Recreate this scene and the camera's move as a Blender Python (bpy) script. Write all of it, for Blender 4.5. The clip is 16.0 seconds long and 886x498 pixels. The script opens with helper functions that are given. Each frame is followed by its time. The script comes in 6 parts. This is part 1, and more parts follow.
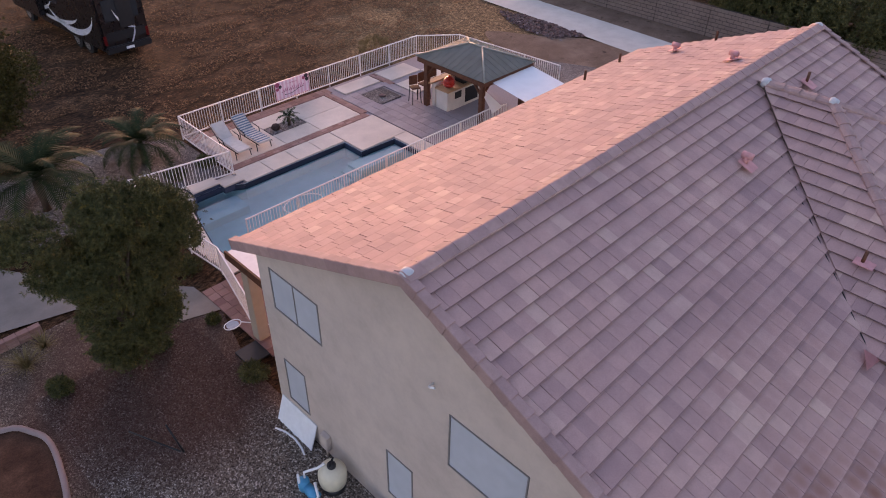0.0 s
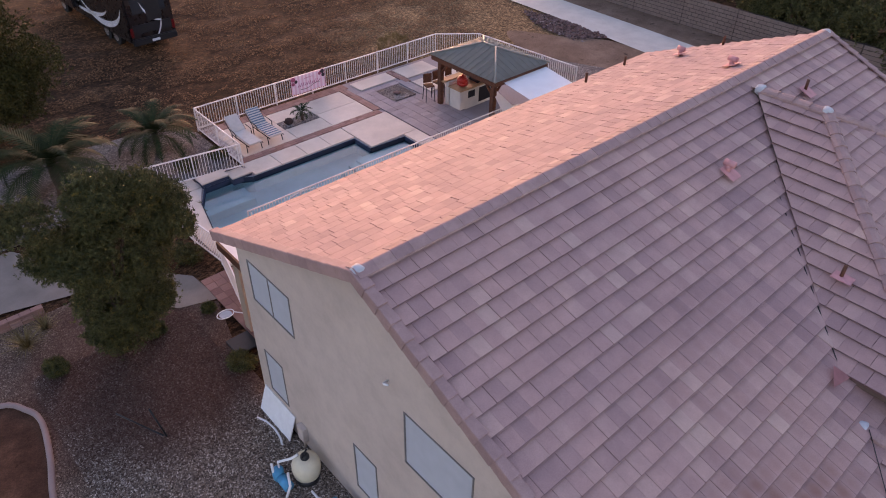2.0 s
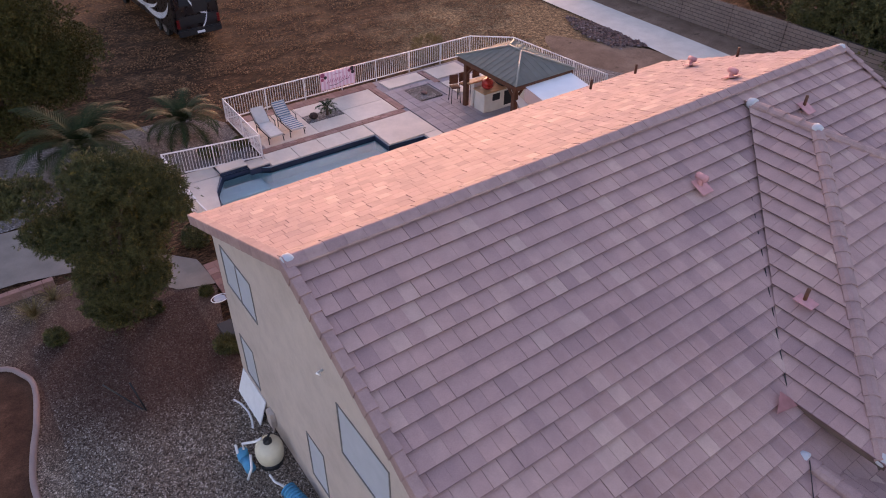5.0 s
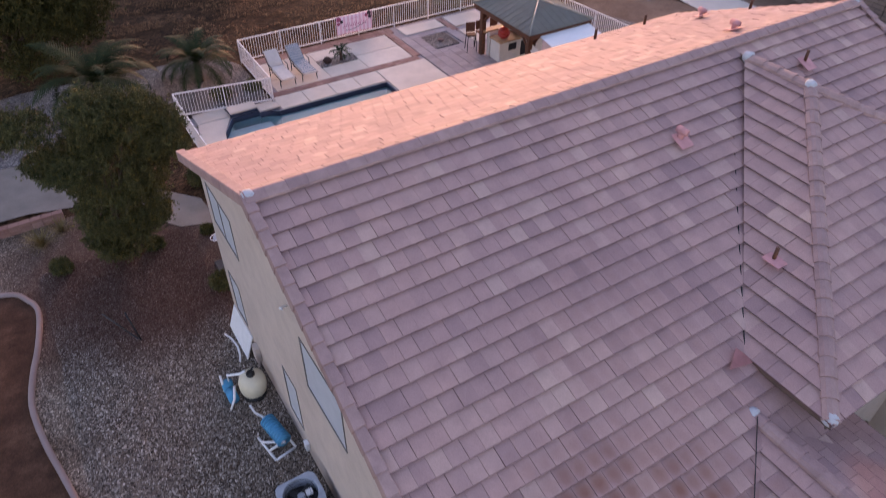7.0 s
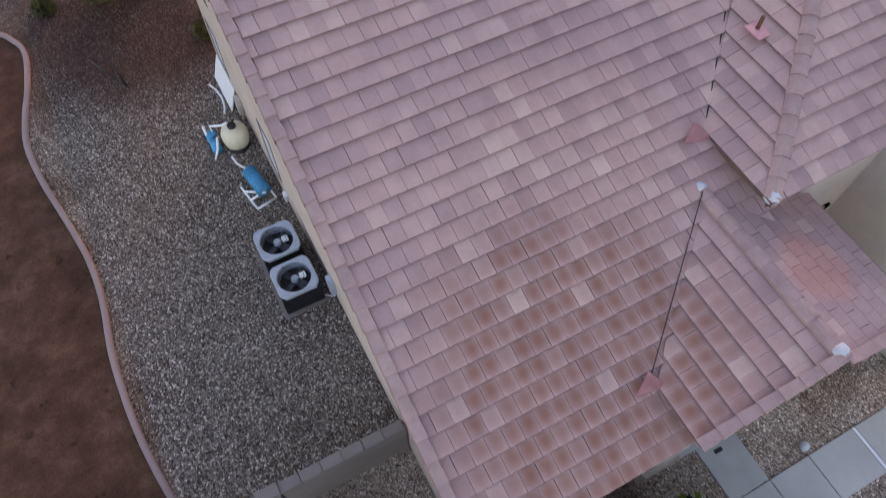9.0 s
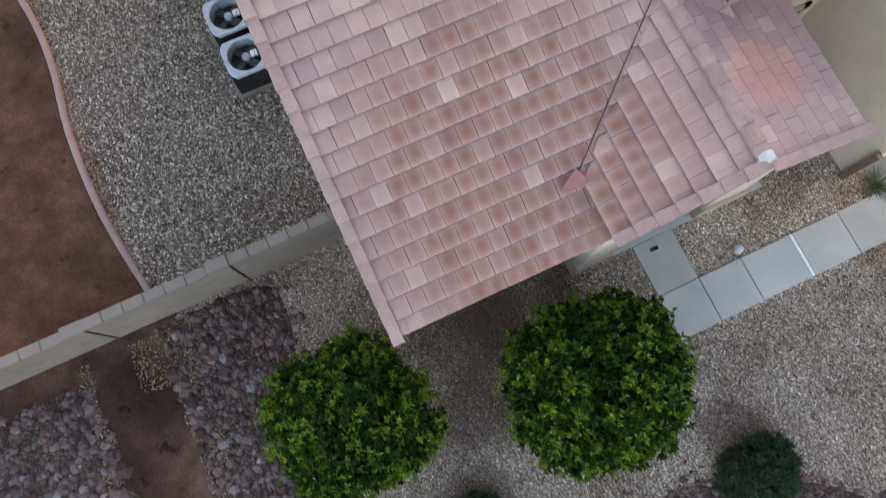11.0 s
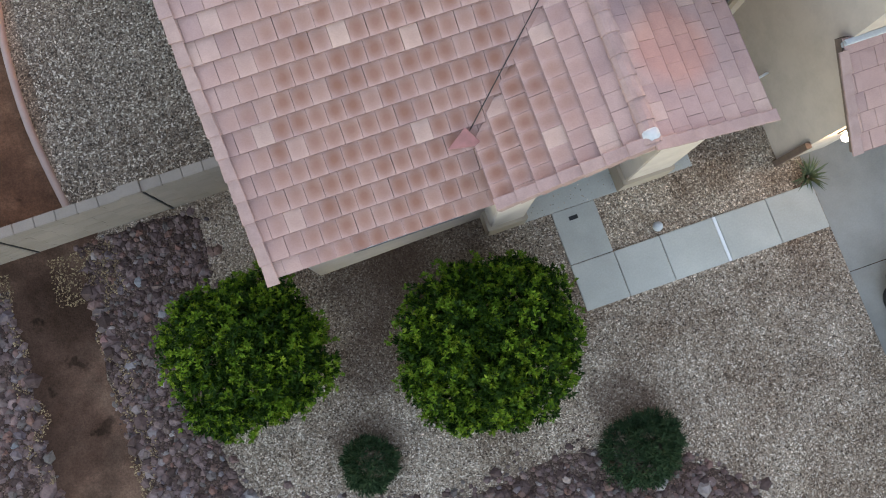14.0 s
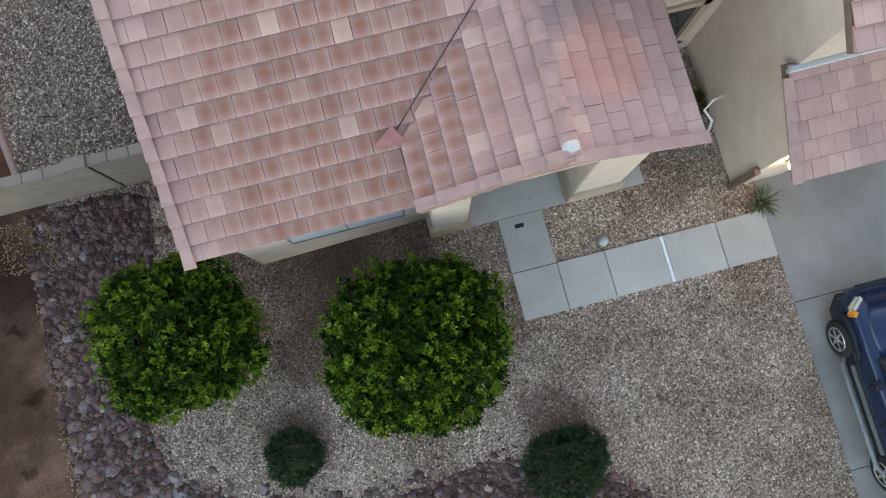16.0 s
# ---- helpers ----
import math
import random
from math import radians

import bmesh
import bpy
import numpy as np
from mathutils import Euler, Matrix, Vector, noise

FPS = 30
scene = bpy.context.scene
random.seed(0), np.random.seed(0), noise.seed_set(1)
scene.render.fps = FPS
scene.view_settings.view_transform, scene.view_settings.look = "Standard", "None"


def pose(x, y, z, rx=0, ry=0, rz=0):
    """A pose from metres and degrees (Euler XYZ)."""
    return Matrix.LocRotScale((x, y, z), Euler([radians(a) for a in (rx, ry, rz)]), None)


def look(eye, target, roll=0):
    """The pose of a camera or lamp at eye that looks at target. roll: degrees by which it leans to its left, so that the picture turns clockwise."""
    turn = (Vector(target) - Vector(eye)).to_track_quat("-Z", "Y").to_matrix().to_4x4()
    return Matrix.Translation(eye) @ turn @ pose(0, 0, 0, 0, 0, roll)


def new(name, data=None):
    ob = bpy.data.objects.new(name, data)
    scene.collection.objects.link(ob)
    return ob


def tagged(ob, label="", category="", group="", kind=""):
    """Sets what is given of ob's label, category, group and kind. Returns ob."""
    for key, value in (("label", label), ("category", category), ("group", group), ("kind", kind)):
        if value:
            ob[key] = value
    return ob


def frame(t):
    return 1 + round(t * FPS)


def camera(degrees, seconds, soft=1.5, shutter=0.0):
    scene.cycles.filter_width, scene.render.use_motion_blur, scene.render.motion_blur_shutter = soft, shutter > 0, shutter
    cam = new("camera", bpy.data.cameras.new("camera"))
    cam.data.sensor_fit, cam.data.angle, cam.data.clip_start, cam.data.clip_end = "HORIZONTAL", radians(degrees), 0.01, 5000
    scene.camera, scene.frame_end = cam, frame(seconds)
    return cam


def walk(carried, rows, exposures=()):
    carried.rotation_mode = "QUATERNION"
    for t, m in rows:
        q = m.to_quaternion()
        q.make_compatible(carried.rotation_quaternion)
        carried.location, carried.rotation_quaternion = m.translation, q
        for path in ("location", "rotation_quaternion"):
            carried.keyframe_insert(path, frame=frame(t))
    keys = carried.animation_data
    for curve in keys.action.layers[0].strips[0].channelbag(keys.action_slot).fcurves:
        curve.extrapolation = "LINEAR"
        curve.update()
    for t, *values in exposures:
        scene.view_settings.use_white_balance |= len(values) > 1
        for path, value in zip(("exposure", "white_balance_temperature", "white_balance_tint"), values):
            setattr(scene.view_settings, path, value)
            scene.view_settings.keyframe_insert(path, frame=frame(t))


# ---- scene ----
cam = camera(65.3, 16.0, soft=1.0, shutter=0.5)
PATH = [
    (0, (0.863, 0.173, 13.339), (2.013, 1.278, 12.132), 1.2),
    (0.5, (1.066, -0.041, 13.349), (2.196, 1.081, 12.14), 1.1),
    (1, (1.279, -0.271, 13.345), (2.391, 0.869, 12.135), 1.1),
    (1.5, (1.487, -0.484, 13.378), (2.582, 0.669, 12.166), 1.1),
    (2, (1.72, -0.695, 13.408), (2.792, 0.479, 12.195), 1.0),
    (2.5, (1.941, -0.901, 13.426), (2.996, 0.288, 12.211), 1.1),
    (3, (2.166, -1.116, 13.451), (3.202, 0.087, 12.235), 1.0),
    (3.5, (2.382, -1.333, 13.453), (3.393, -0.106, 12.239), 1.0),
    (4, (2.616, -1.548, 13.447), (3.607, -0.304, 12.234), 1.0),
    (6.3, (3.744, -2.507, 13.392), (4.621, -1.18, 12.179), 0.8),
    (6.5, (3.812, -2.582, 13.392), (4.68, -1.26, 12.167), 0.9),
    (7, (4.023, -2.813, 13.377), (4.833, -1.541, 12.063), 0.9),
    (7.5, (4.273, -3.02, 13.368), (5.006, -1.835, 11.934), 0.9),
    (8, (4.533, -3.178, 13.374), (5.177, -2.096, 11.82), 0.9),
    (8.5, (4.789, -3.332, 13.375), (5.345, -2.359, 11.718), 0.9),
    (9, (5.071, -3.483, 13.374), (5.547, -2.619, 11.634), 0.9),
    (9.5, (5.291, -3.65, 13.361), (5.7, -2.895, 11.555), 1.4),
    (10, (5.522, -3.806, 13.35), (5.862, -3.166, 11.486), 1.8),
    (10.2, (5.638, -3.862, 13.348), (5.949, -3.272, 11.463), 2.0),
    (12.3, (6.862, -4.429, 13.38), (6.969, -4.232, 11.393), 5.9),
    (12.5, (6.977, -4.485, 13.388), (7.089, -4.262, 11.403), 4.8),
    (13, (7.307, -4.565, 13.388), (7.422, -4.316, 11.407), 3.9),
    (13.5, (7.646, -4.653, 13.39), (7.756, -4.393, 11.41), 2.9),
    (14, (7.976, -4.775, 13.379), (8.078, -4.507, 11.399), 1.8),
    (14.5, (8.293, -4.919, 13.376), (8.388, -4.641, 11.397), 0.9),
    (15, (8.61, -5.023, 13.373), (8.698, -4.743, 11.394), 0.4),
    (15.5, (8.961, -5.126, 13.343), (9.037, -4.845, 11.364), -0.7),
    (16, (9.272, -5.156, 13.315), (9.341, -4.877, 11.336), -0.6),
]
walk(cam, [(t, look(eye, target, roll)) for t, eye, target, roll in PATH],
     [(0.0, 1.71, 6800, 41), (7.0, 1.86, 6700, 42), (7.5, 1.84, 6700, 42), (8.5, 2.1, 6950, 36), (10.0, 2.5, 7400, 25), (12.5, 2.92, 7900, 19), (16.0, 2.75, 7900, 19)])

# world, sun
SUN_EL, SUN_AZ = radians(9), radians(30)   # azimuth from +y towards +x
world = bpy.data.worlds.new("dusk_sky")
scene.world = world
world.use_nodes = True
wn = world.node_tree
sky = wn.nodes.new("ShaderNodeTexSky")
sky.sky_type, sky.sun_disc = "NISHITA", False
sky.sun_elevation, sky.sun_rotation = SUN_EL, SUN_AZ
wn.links.new(sky.outputs[0], wn.nodes["Background"].inputs[0])
wn.nodes["Background"].inputs[1].default_value = 0.15
sun = new("sun", bpy.data.lights.new("sun", "SUN"))
sun.data.energy, sun.data.angle, sun.data.color = 0.62, radians(20), (1.0, 0.385, 0.18)
sun.matrix_world = look((0, 0, 0), (-math.sin(SUN_AZ) * math.cos(SUN_EL), -math.cos(SUN_AZ) * math.cos(SUN_EL), -math.sin(SUN_EL)))

# ---- materials ----
class Mat:
    """A small builder of node materials."""
    def __init__(self, name, rough=0.8, metal=0.0, spec=0.3):
        self.m = bpy.data.materials.new(name)
        self.m.use_nodes = True
        self.t = self.m.node_tree
        self.b = self.t.nodes["Principled BSDF"]
        self.b.inputs["Roughness"].default_value = rough
        self.b.inputs["Metallic"].default_value = metal
        self.b.inputs["Specular IOR Level"].default_value = spec
        self.co = None

    def n(self, kind, **kw):
        node = self.t.nodes.new(kind)
        for k, v in kw.items():
            node.inputs[k.replace("_", " ")].default_value = v
        return node

    def l(self, a, b):
        self.t.links.new(a, b)

    def coord(self):
        if self.co is None:
            self.co = self.t.nodes.new("ShaderNodeNewGeometry").outputs["Position"]
        return self.co

    def noise(self, scale, detail=4.0, rough=0.6, stretch=None):
        nd = self.n("ShaderNodeTexNoise", Scale=scale, Detail=detail, Roughness=rough)
        src = self.coord()
        if stretch:
            mp = self.n("ShaderNodeMapping")
            mp.inputs["Scale"].default_value = stretch
            self.l(src, mp.inputs["Vector"])
            src = mp.outputs[0]
        self.l(src, nd.inputs["Vector"])
        return nd.outputs["Fac"]

    def voronoi(self, scale, out="Color", feature="F1", rand=1.0):
        nd = self.n("ShaderNodeTexVoronoi", Scale=scale, Randomness=rand)
        nd.feature = feature
        self.l(self.coord(), nd.inputs["Vector"])
        return nd.outputs[out]

    def ramp(self, fac, *stops):
        nd = self.t.nodes.new("ShaderNodeValToRGB")
        els = nd.color_ramp.elements
        while len(els) < len(stops):
            els.new(0.5)
        for e, (p, c) in zip(els, stops):
            e.position = p
            e.color = (*c, 1) if not isinstance(c, (int, float)) else (c, c, c, 1)
        self.l(fac, nd.inputs[0])
        return nd.outputs[0]

    def mix(self, a, b, fac, blend="MIX"):
        nd = self.t.nodes.new("ShaderNodeMix")
        nd.data_type, nd.blend_type = "RGBA", blend
        for sock, v in ((nd.inputs[6], a), (nd.inputs[7], b), (nd.inputs[0], fac)):
            if isinstance(v, (int, float)):
                sock.default_value = v
            elif isinstance(v, tuple):
                sock.default_value = (*v, 1)
            else:
                self.l(v, sock)
        return nd.outputs[2]

    def math(self, op, a, b=0.0):
        nd = self.t.nodes.new("ShaderNodeMath")
        nd.operation = op
        for sock, v in zip(nd.inputs, (a, b)):
            if isinstance(v, (int, float)):
                sock.default_value = v
            else:
                self.l(v, sock)
        return nd.outputs[0]

    def rnd(self):
        """A random number for each piece, single or joined."""
        o = self.t.nodes.new("ShaderNodeObjectInfo").outputs["Random"]
        g = self.t.nodes.new("ShaderNodeNewGeometry").outputs["Random Per Island"]
        return self.math("FRACT", self.math("ADD", o, g))

    def near(self, x, y, radius, soft):
        """1 inside a round patch of the plan, 0 outside, with a ragged edge."""
        sep = self.t.nodes.new("ShaderNodeSeparateXYZ")
        self.l(self.coord(), sep.inputs[0])
        dx = self.math("POWER", self.math("ABSOLUTE", self.math("SUBTRACT", sep.outputs[0], x)), 2.0)
        dy = self.math("POWER", self.math("ABSOLUTE", self.math("SUBTRACT", sep.outputs[1], y)), 2.0)
        d = self.math("SQRT", self.math("ADD", dx, dy))
        d = self.math("ADD", d, self.math("MULTIPLY", self.noise(0.9, 5.0), soft))
        return self.ramp(self.math("DIVIDE", d, 2 * (radius + soft)), (0.42, 1.0), (0.62, 0.0))

    def bump(self, h, strength=0.5, dist=0.01):
        nd = self.n("ShaderNodeBump", Strength=strength, Distance=dist)
        self.l(h, nd.inputs["Height"])
        self.l(nd.outputs[0], self.b.inputs["Normal"])

    def color(self, c):
        if isinstance(c, tuple):
            self.b.inputs["Base Color"].default_value = (*c, 1)
        else:
            self.l(c, self.b.inputs["Base Color"])
        return self


def plain(name, c, rough=0.6, metal=0.0, var=0.15, scale=6.0, bump=0.0, spec=0.3):
    """Paint, plastic or metal with slight wear."""
    m = Mat(name, rough, metal, spec)
    lo, hi = tuple(v * (1 - var) for v in c), tuple(min(1, v * (1 + var)) for v in c)
    m.color(m.ramp(m.noise(scale, 6.0), (0.3, lo), (0.7, hi)))
    m.l(m.ramp(m.noise(scale * 4), (0.3, max(0.02, rough - 0.1)), (0.7, min(1, rough + 0.1))), m.b.inputs["Roughness"])
    if bump:
        m.bump(m.noise(scale * 8), bump, 0.004)
    return m.m


def roof_tile_material():
    m = Mat("concrete_roof_tile", 0.75, spec=0.25)
    r = m.rnd()
    base = m.ramp(r, (0.0, (0.355, 0.225, 0.208)), (0.12, (0.386, 0.244, 0.222)), (0.35, (0.422, 0.265, 0.235)), (0.55, (0.438, 0.273, 0.241)), (0.75, (0.412, 0.263, 0.235)), (0.92, (0.464, 0.301, 0.260)), (1.0, (0.500, 0.339, 0.284)))
    base = m.mix(base, m.ramp(m.noise(3.0, 6.0), (0.3, (0.78, 0.75, 0.78)), (0.7, (1.12, 1.1, 1.08))), 0.55, "MULTIPLY")
    base = m.mix(base, m.ramp(m.noise(0.45, 4.0), (0.35, (0.9, 0.9, 0.94)), (0.65, (1.06, 1.05, 1.03))), 0.8, "MULTIPLY")
    base = m.mix(base, m.ramp(m.noise(70.0, 4.0), (0.35, 0.8), (0.65, 1.14)), 0.55, "MULTIPLY")
    uv = m.t.nodes.new("ShaderNodeUVMap")
    sep = m.t.nodes.new("ShaderNodeSeparateXYZ")
    m.l(uv.outputs[0], sep.inputs[0])
    cx = m.math("MULTIPLY", m.math("ABSOLUTE", m.math("SUBTRACT", sep.outputs[0], 0.5)), 0.85)
    cy = m.math("MULTIPLY", m.math("ABSOLUTE", m.math("SUBTRACT", sep.outputs[1], 0.5)), 1.0)
    rim = m.math("SQRT", m.math("ADD", m.math("MULTIPLY", cx, cx), m.math("MULTIPLY", cy, cy)))
    blob = m.ramp(m.math("ADD", rim, m.math("MULTIPLY", m.noise(9.0), 0.2)), (0.22, 1.0), (0.42, 0.7), (0.66, 0.08))
    big = m.math("MAXIMUM", m.near(8.55, -1.55, 1.5, 1.3), m.math("MULTIPLY", m.near(10.2, 1.2, 1.0, 1.6), 0.2))
    fac = m.math("MULTIPLY", m.math("MULTIPLY", blob, big), m.ramp(r, (0.0, 0.92), (0.5, 0.82), (0.8, 0.62), (1.0, 0.22)))
    base = m.mix(base, (0.222, 0.095, 0.062), fac)
    # warm low-sun glow on the porch's east slope, painted into the tile colour
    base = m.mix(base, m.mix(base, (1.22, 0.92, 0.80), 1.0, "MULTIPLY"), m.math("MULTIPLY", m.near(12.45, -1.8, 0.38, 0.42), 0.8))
    # shadow line of each course, painted dark along the tile's lower edge
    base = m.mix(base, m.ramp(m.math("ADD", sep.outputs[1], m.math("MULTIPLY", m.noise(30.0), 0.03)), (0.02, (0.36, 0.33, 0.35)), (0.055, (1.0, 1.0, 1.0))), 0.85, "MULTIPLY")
    m.color(base)
    m.bump(m.noise(45.0, 5.0), 0.35, 0.006)
    return m.m


def gravel_material(name, cols, scale=34.0, dark=0.5, stain=(0.5, 0.4, 0.33)):
    """Loose flaky stones of mixed colours, with brown silty patches."""
    m = Mat(name, 0.9, spec=0.2)
    warp = m.n("ShaderNodeTexNoise", Scale=scale * 0.6, Detail=2.0)
    m.l(m.coord(), warp.inputs["Vector"])
    off = m.t.nodes.new("ShaderNodeVectorMath")
    off.operation = "MULTIPLY_ADD"
    m.l(warp.outputs["Color"], off.inputs[0])
    off.inputs[1].default_value = (1.4 / scale,) * 3
    m.l(m.coord(), off.inputs[2])
    m.co = off.outputs[0]
    v = m.voronoi(scale)
    v2 = m.voronoi(scale * 1.9)
    sep, sep2 = m.t.nodes.new("ShaderNodeSeparateColor"), m.t.nodes.new("ShaderNodeSeparateColor")
    m.l(v, sep.inputs[0])
    m.l(v2, sep2.inputs[0])
    stops = [(i / (len(cols) - 1), c) for i, c in enumerate(cols)]
    stone = m.mix(m.ramp(sep.outputs[0], *stops), m.ramp(sep2.outputs[0], *stops), 0.3)
    edge = m.voronoi(scale, "Distance", "F1")
    stone = m.mix(stone, m.ramp(edge, (0.3, 1.0), (0.8, dark)), 0.6, "MULTIPLY")
    fleck = m.t.nodes.new("ShaderNodeSeparateColor")
    m.l(m.voronoi(scale * 1.5), fleck.inputs[0])
    stone = m.mix(stone, m.ramp(fleck.outputs[1], (0.0, 0.3), (0.25, 0.8), (0.75, 1.1), (0.9, 1.9)), 0.75, "MULTIPLY")
    stone = m.mix(stone, m.ramp(m.noise(0.55, 7.0, 0.68), (0.36, stain), (0.56, (1.05, 1.03, 1.0)), (0.75, (1.2, 1.2, 1.2))), 0.85, "MULTIPLY")
    m.color(stone)
    m.bump(m.ramp(edge, (0.0, 1.0), (0.8, 0.0)), 0.7, 0.02)
    return m


def soil_material(name, a, b, c, scale=1.2):
    m = Mat(name, 0.95, spec=0.1)
    base = m.ramp(m.noise(scale, 8.0, 0.65), (0.3, a), (0.5, b), (0.7, c))
    base = m.mix(base, m.ramp(m.noise(28.0, 5.0), (0.35, 0.6), (0.65, 1.25)), 0.6, "MULTIPLY")
    m.color(base)
    spots = m.mix(base, m.ramp(m.noise(2.1, 3.0), (0.62, 1.0), (0.7, 0.45)), 1.0, "MULTIPLY")
    m.color(spots)
    m.bump(m.noise(16.0, 8.0), 0.6, 0.03)
    return m


def concrete_material(name, c, var=0.12):
    m = Mat(name, 0.8, spec=0.25)
    lo, hi = tuple(v * (1 - var) for v in c), tuple(v * (1 + var) for v in c)
    base = m.ramp(m.noise(0.9, 7.0), (0.3, lo), (0.7, hi))
    base = m.mix(base, m.ramp(m.noise(30.0, 4.0), (0.3, 0.88), (0.7, 1.08)), 0.6, "MULTIPLY")
    r = m.t.nodes.new("ShaderNodeObjectInfo").outputs["Random"]
    base = m.mix(base, m.ramp(r, (0.0, 0.9), (1.0, 1.06)), 0.7, "MULTIPLY")
    m.color(base)
    m.bump(m.noise(50.0, 4.0), 0.2, 0.004)
    return m.m


def leaf_material(name, lo, mid, hi, rough=0.55):
    m = Mat(name, rough, spec=0.1)
    g = m.t.nodes.new("ShaderNodeNewGeometry").outputs["Random Per Island"]
    g = m.math("ADD", m.math("MULTIPLY", g, 0.4), m.math("MULTIPLY", m.ramp(m.noise(7.0, 2.0), (0.3, 0.0), (0.7, 1.0)), 0.6))
    base = m.ramp(g, (0.0, lo), (0.5, mid), (1.0, hi))
    base = m.mix(base, m.ramp(m.noise(1.3, 3.0), (0.3, (0.7, 0.75, 0.7)), (0.7, (1.2, 1.1, 0.9))), 0.7, "MULTIPLY")
    m.color(base)
    return m.m


def stucco_material(name, c):
    m = Mat(name, 0.9, spec=0.15)
    base = m.ramp(m.noise(0.5, 7.0), (0.3, tuple(v * 0.9 for v in c)), (0.7, tuple(v * 1.06 for v in c)))
    base = m.mix(base, m.ramp(m.noise(2.3, 9.0, 0.7), (0.32, 0.88), (0.6, 1.04)), 0.8, "MULTIPLY")
    m.color(base)
    m.bump(m.noise(70.0, 5.0), 0.5, 0.006)
    return m.m


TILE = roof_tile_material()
def edge_tile_material():
    m = Mat("mauve_concrete_edge_tile", 0.8, spec=0.25)
    base = m.ramp(m.rnd(), (0.0, (0.315, 0.203, 0.19)), (0.4, (0.34, 0.219, 0.202)), (0.8, (0.355, 0.231, 0.21)), (1.0, (0.385, 0.252, 0.225)))
    base = m.mix(base, m.ramp(m.noise(5.0, 6.0), (0.3, 0.8), (0.7, 1.12)), 0.8, "MULTIPLY")
    m.color(m.mix(base, m.ramp(m.noise(60.0, 3.0), (0.35, 0.85), (0.65, 1.1)), 0.5, "MULTIPLY"))
    m.bump(m.noise(45.0, 5.0), 0.3, 0.006)
    return m.m


EDGE_TILE = edge_tile_material()
STUCCO = stucco_material("tan_stucco", (0.509, 0.424, 0.366))
TRIM = stucco_material("tan_trim_stucco", (0.40, 0.32, 0.25))
# brown roof boarding, darkened so the shade under the eaves is in its colour
EAVE_SHADE = plain("eave_shade_brown", (0.15, 0.105, 0.085), 0.85, var=0.2, scale=4.0)
WOOD_BROWN = plain("weathered_brown_trim", (0.13, 0.085, 0.065), 0.8, var=0.2, scale=8.0)
SCREEN = plain("grey_sun_screen", (0.42, 0.44, 0.47), 0.7, var=0.06, scale=3.0)
FRAME_DARK = plain("bronze_window_frame", (0.19, 0.175, 0.17), 0.5)
MORTAR = plain("white_mortar", (0.43, 0.435, 0.45), 0.8, var=0.1, scale=12, bump=0.3)
PINK = plain("pink_painted_flashing", (0.52, 0.25, 0.245), 0.7, var=0.15)
METAL_GREY = plain("galvanised_metal", (0.30, 0.28, 0.28), 0.5, 0.4)
_g = gravel_material("side_yard_gravel", [(0.020, 0.013, 0.011), (0.149, 0.109, 0.083), (0.254, 0.194, 0.151), (0.066, 0.043, 0.032), (0.574, 0.476, 0.387), (0.039, 0.026, 0.019)], 32.0, 0.4)
_src = _g.b.inputs["Base Color"].links[0].from_socket
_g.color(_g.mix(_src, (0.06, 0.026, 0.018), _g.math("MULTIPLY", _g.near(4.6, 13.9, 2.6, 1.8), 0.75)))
GRAVEL_SIDE = _g.m
_f = gravel_material("front_yard_gravel", [(0.050, 0.033, 0.024), (0.352, 0.263, 0.195), (0.506, 0.389, 0.300), (0.143, 0.095, 0.068), (0.858, 0.724, 0.590), (0.099, 0.063, 0.047)], 32.0, 0.45)
# darker brown patches by the front eave, between the trees and beside the bushes
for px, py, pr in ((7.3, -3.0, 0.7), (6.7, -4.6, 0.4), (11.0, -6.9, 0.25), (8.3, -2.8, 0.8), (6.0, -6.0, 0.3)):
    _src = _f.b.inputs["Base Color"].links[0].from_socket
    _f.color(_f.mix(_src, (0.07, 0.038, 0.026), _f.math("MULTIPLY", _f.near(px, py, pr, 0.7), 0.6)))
GRAVEL_FRONT = _f.m
GRAVEL_DARK = gravel_material("grey_bed_gravel", [(0.06, 0.055, 0.055), (0.16, 0.14, 0.14), (0.26, 0.24, 0.23), (0.10, 0.085, 0.08)], 20.0).m
GRAVEL_MAUVE = gravel_material("mauve_stony_soil", [(0.0320, 0.0187, 0.0139), (0.0880, 0.0540, 0.0436), (0.1360, 0.0878, 0.0739), (0.0520, 0.0302, 0.0224), (0.2240, 0.1620, 0.1353)], 26.0, 0.45, (0.6, 0.5, 0.45)).m
SOIL = soil_material("dark_bed_soil", (0.042, 0.021, 0.014), (0.082, 0.04, 0.025), (0.135, 0.072, 0.045)).m
_p = soil_material("bare_dirt_path", (0.0426, 0.0205, 0.0133), (0.0779, 0.0418, 0.0287), (0.1107, 0.0676, 0.0476), 0.8)
_src = _p.b.inputs["Base Color"].links[0].from_socket
_p.color(_p.mix(_src, _p.ramp(_p.noise(0.7, 6.0, 0.6), (0.38, 0.6), (0.5, 1.0), (0.62, 1.65)), 0.85, "MULTIPLY"))
DIRT = _p.m
_d = soil_material("dry_lawn", (0.0221, 0.0106, 0.0053), (0.0546, 0.0260, 0.0121), (0.1404, 0.0779, 0.0420), 0.3)
_src = _d.b.inputs["Base Color"].links[0].from_socket
_d.color(_d.mix(_src, _d.ramp(_d.noise(2.2, 6.0, 0.7, (1.0, 3.0, 1.0)), (0.35, 0.35), (0.62, 1.6)), 0.9, "MULTIPLY"))
_src = _d.b.inputs["Base Color"].links[0].from_socket
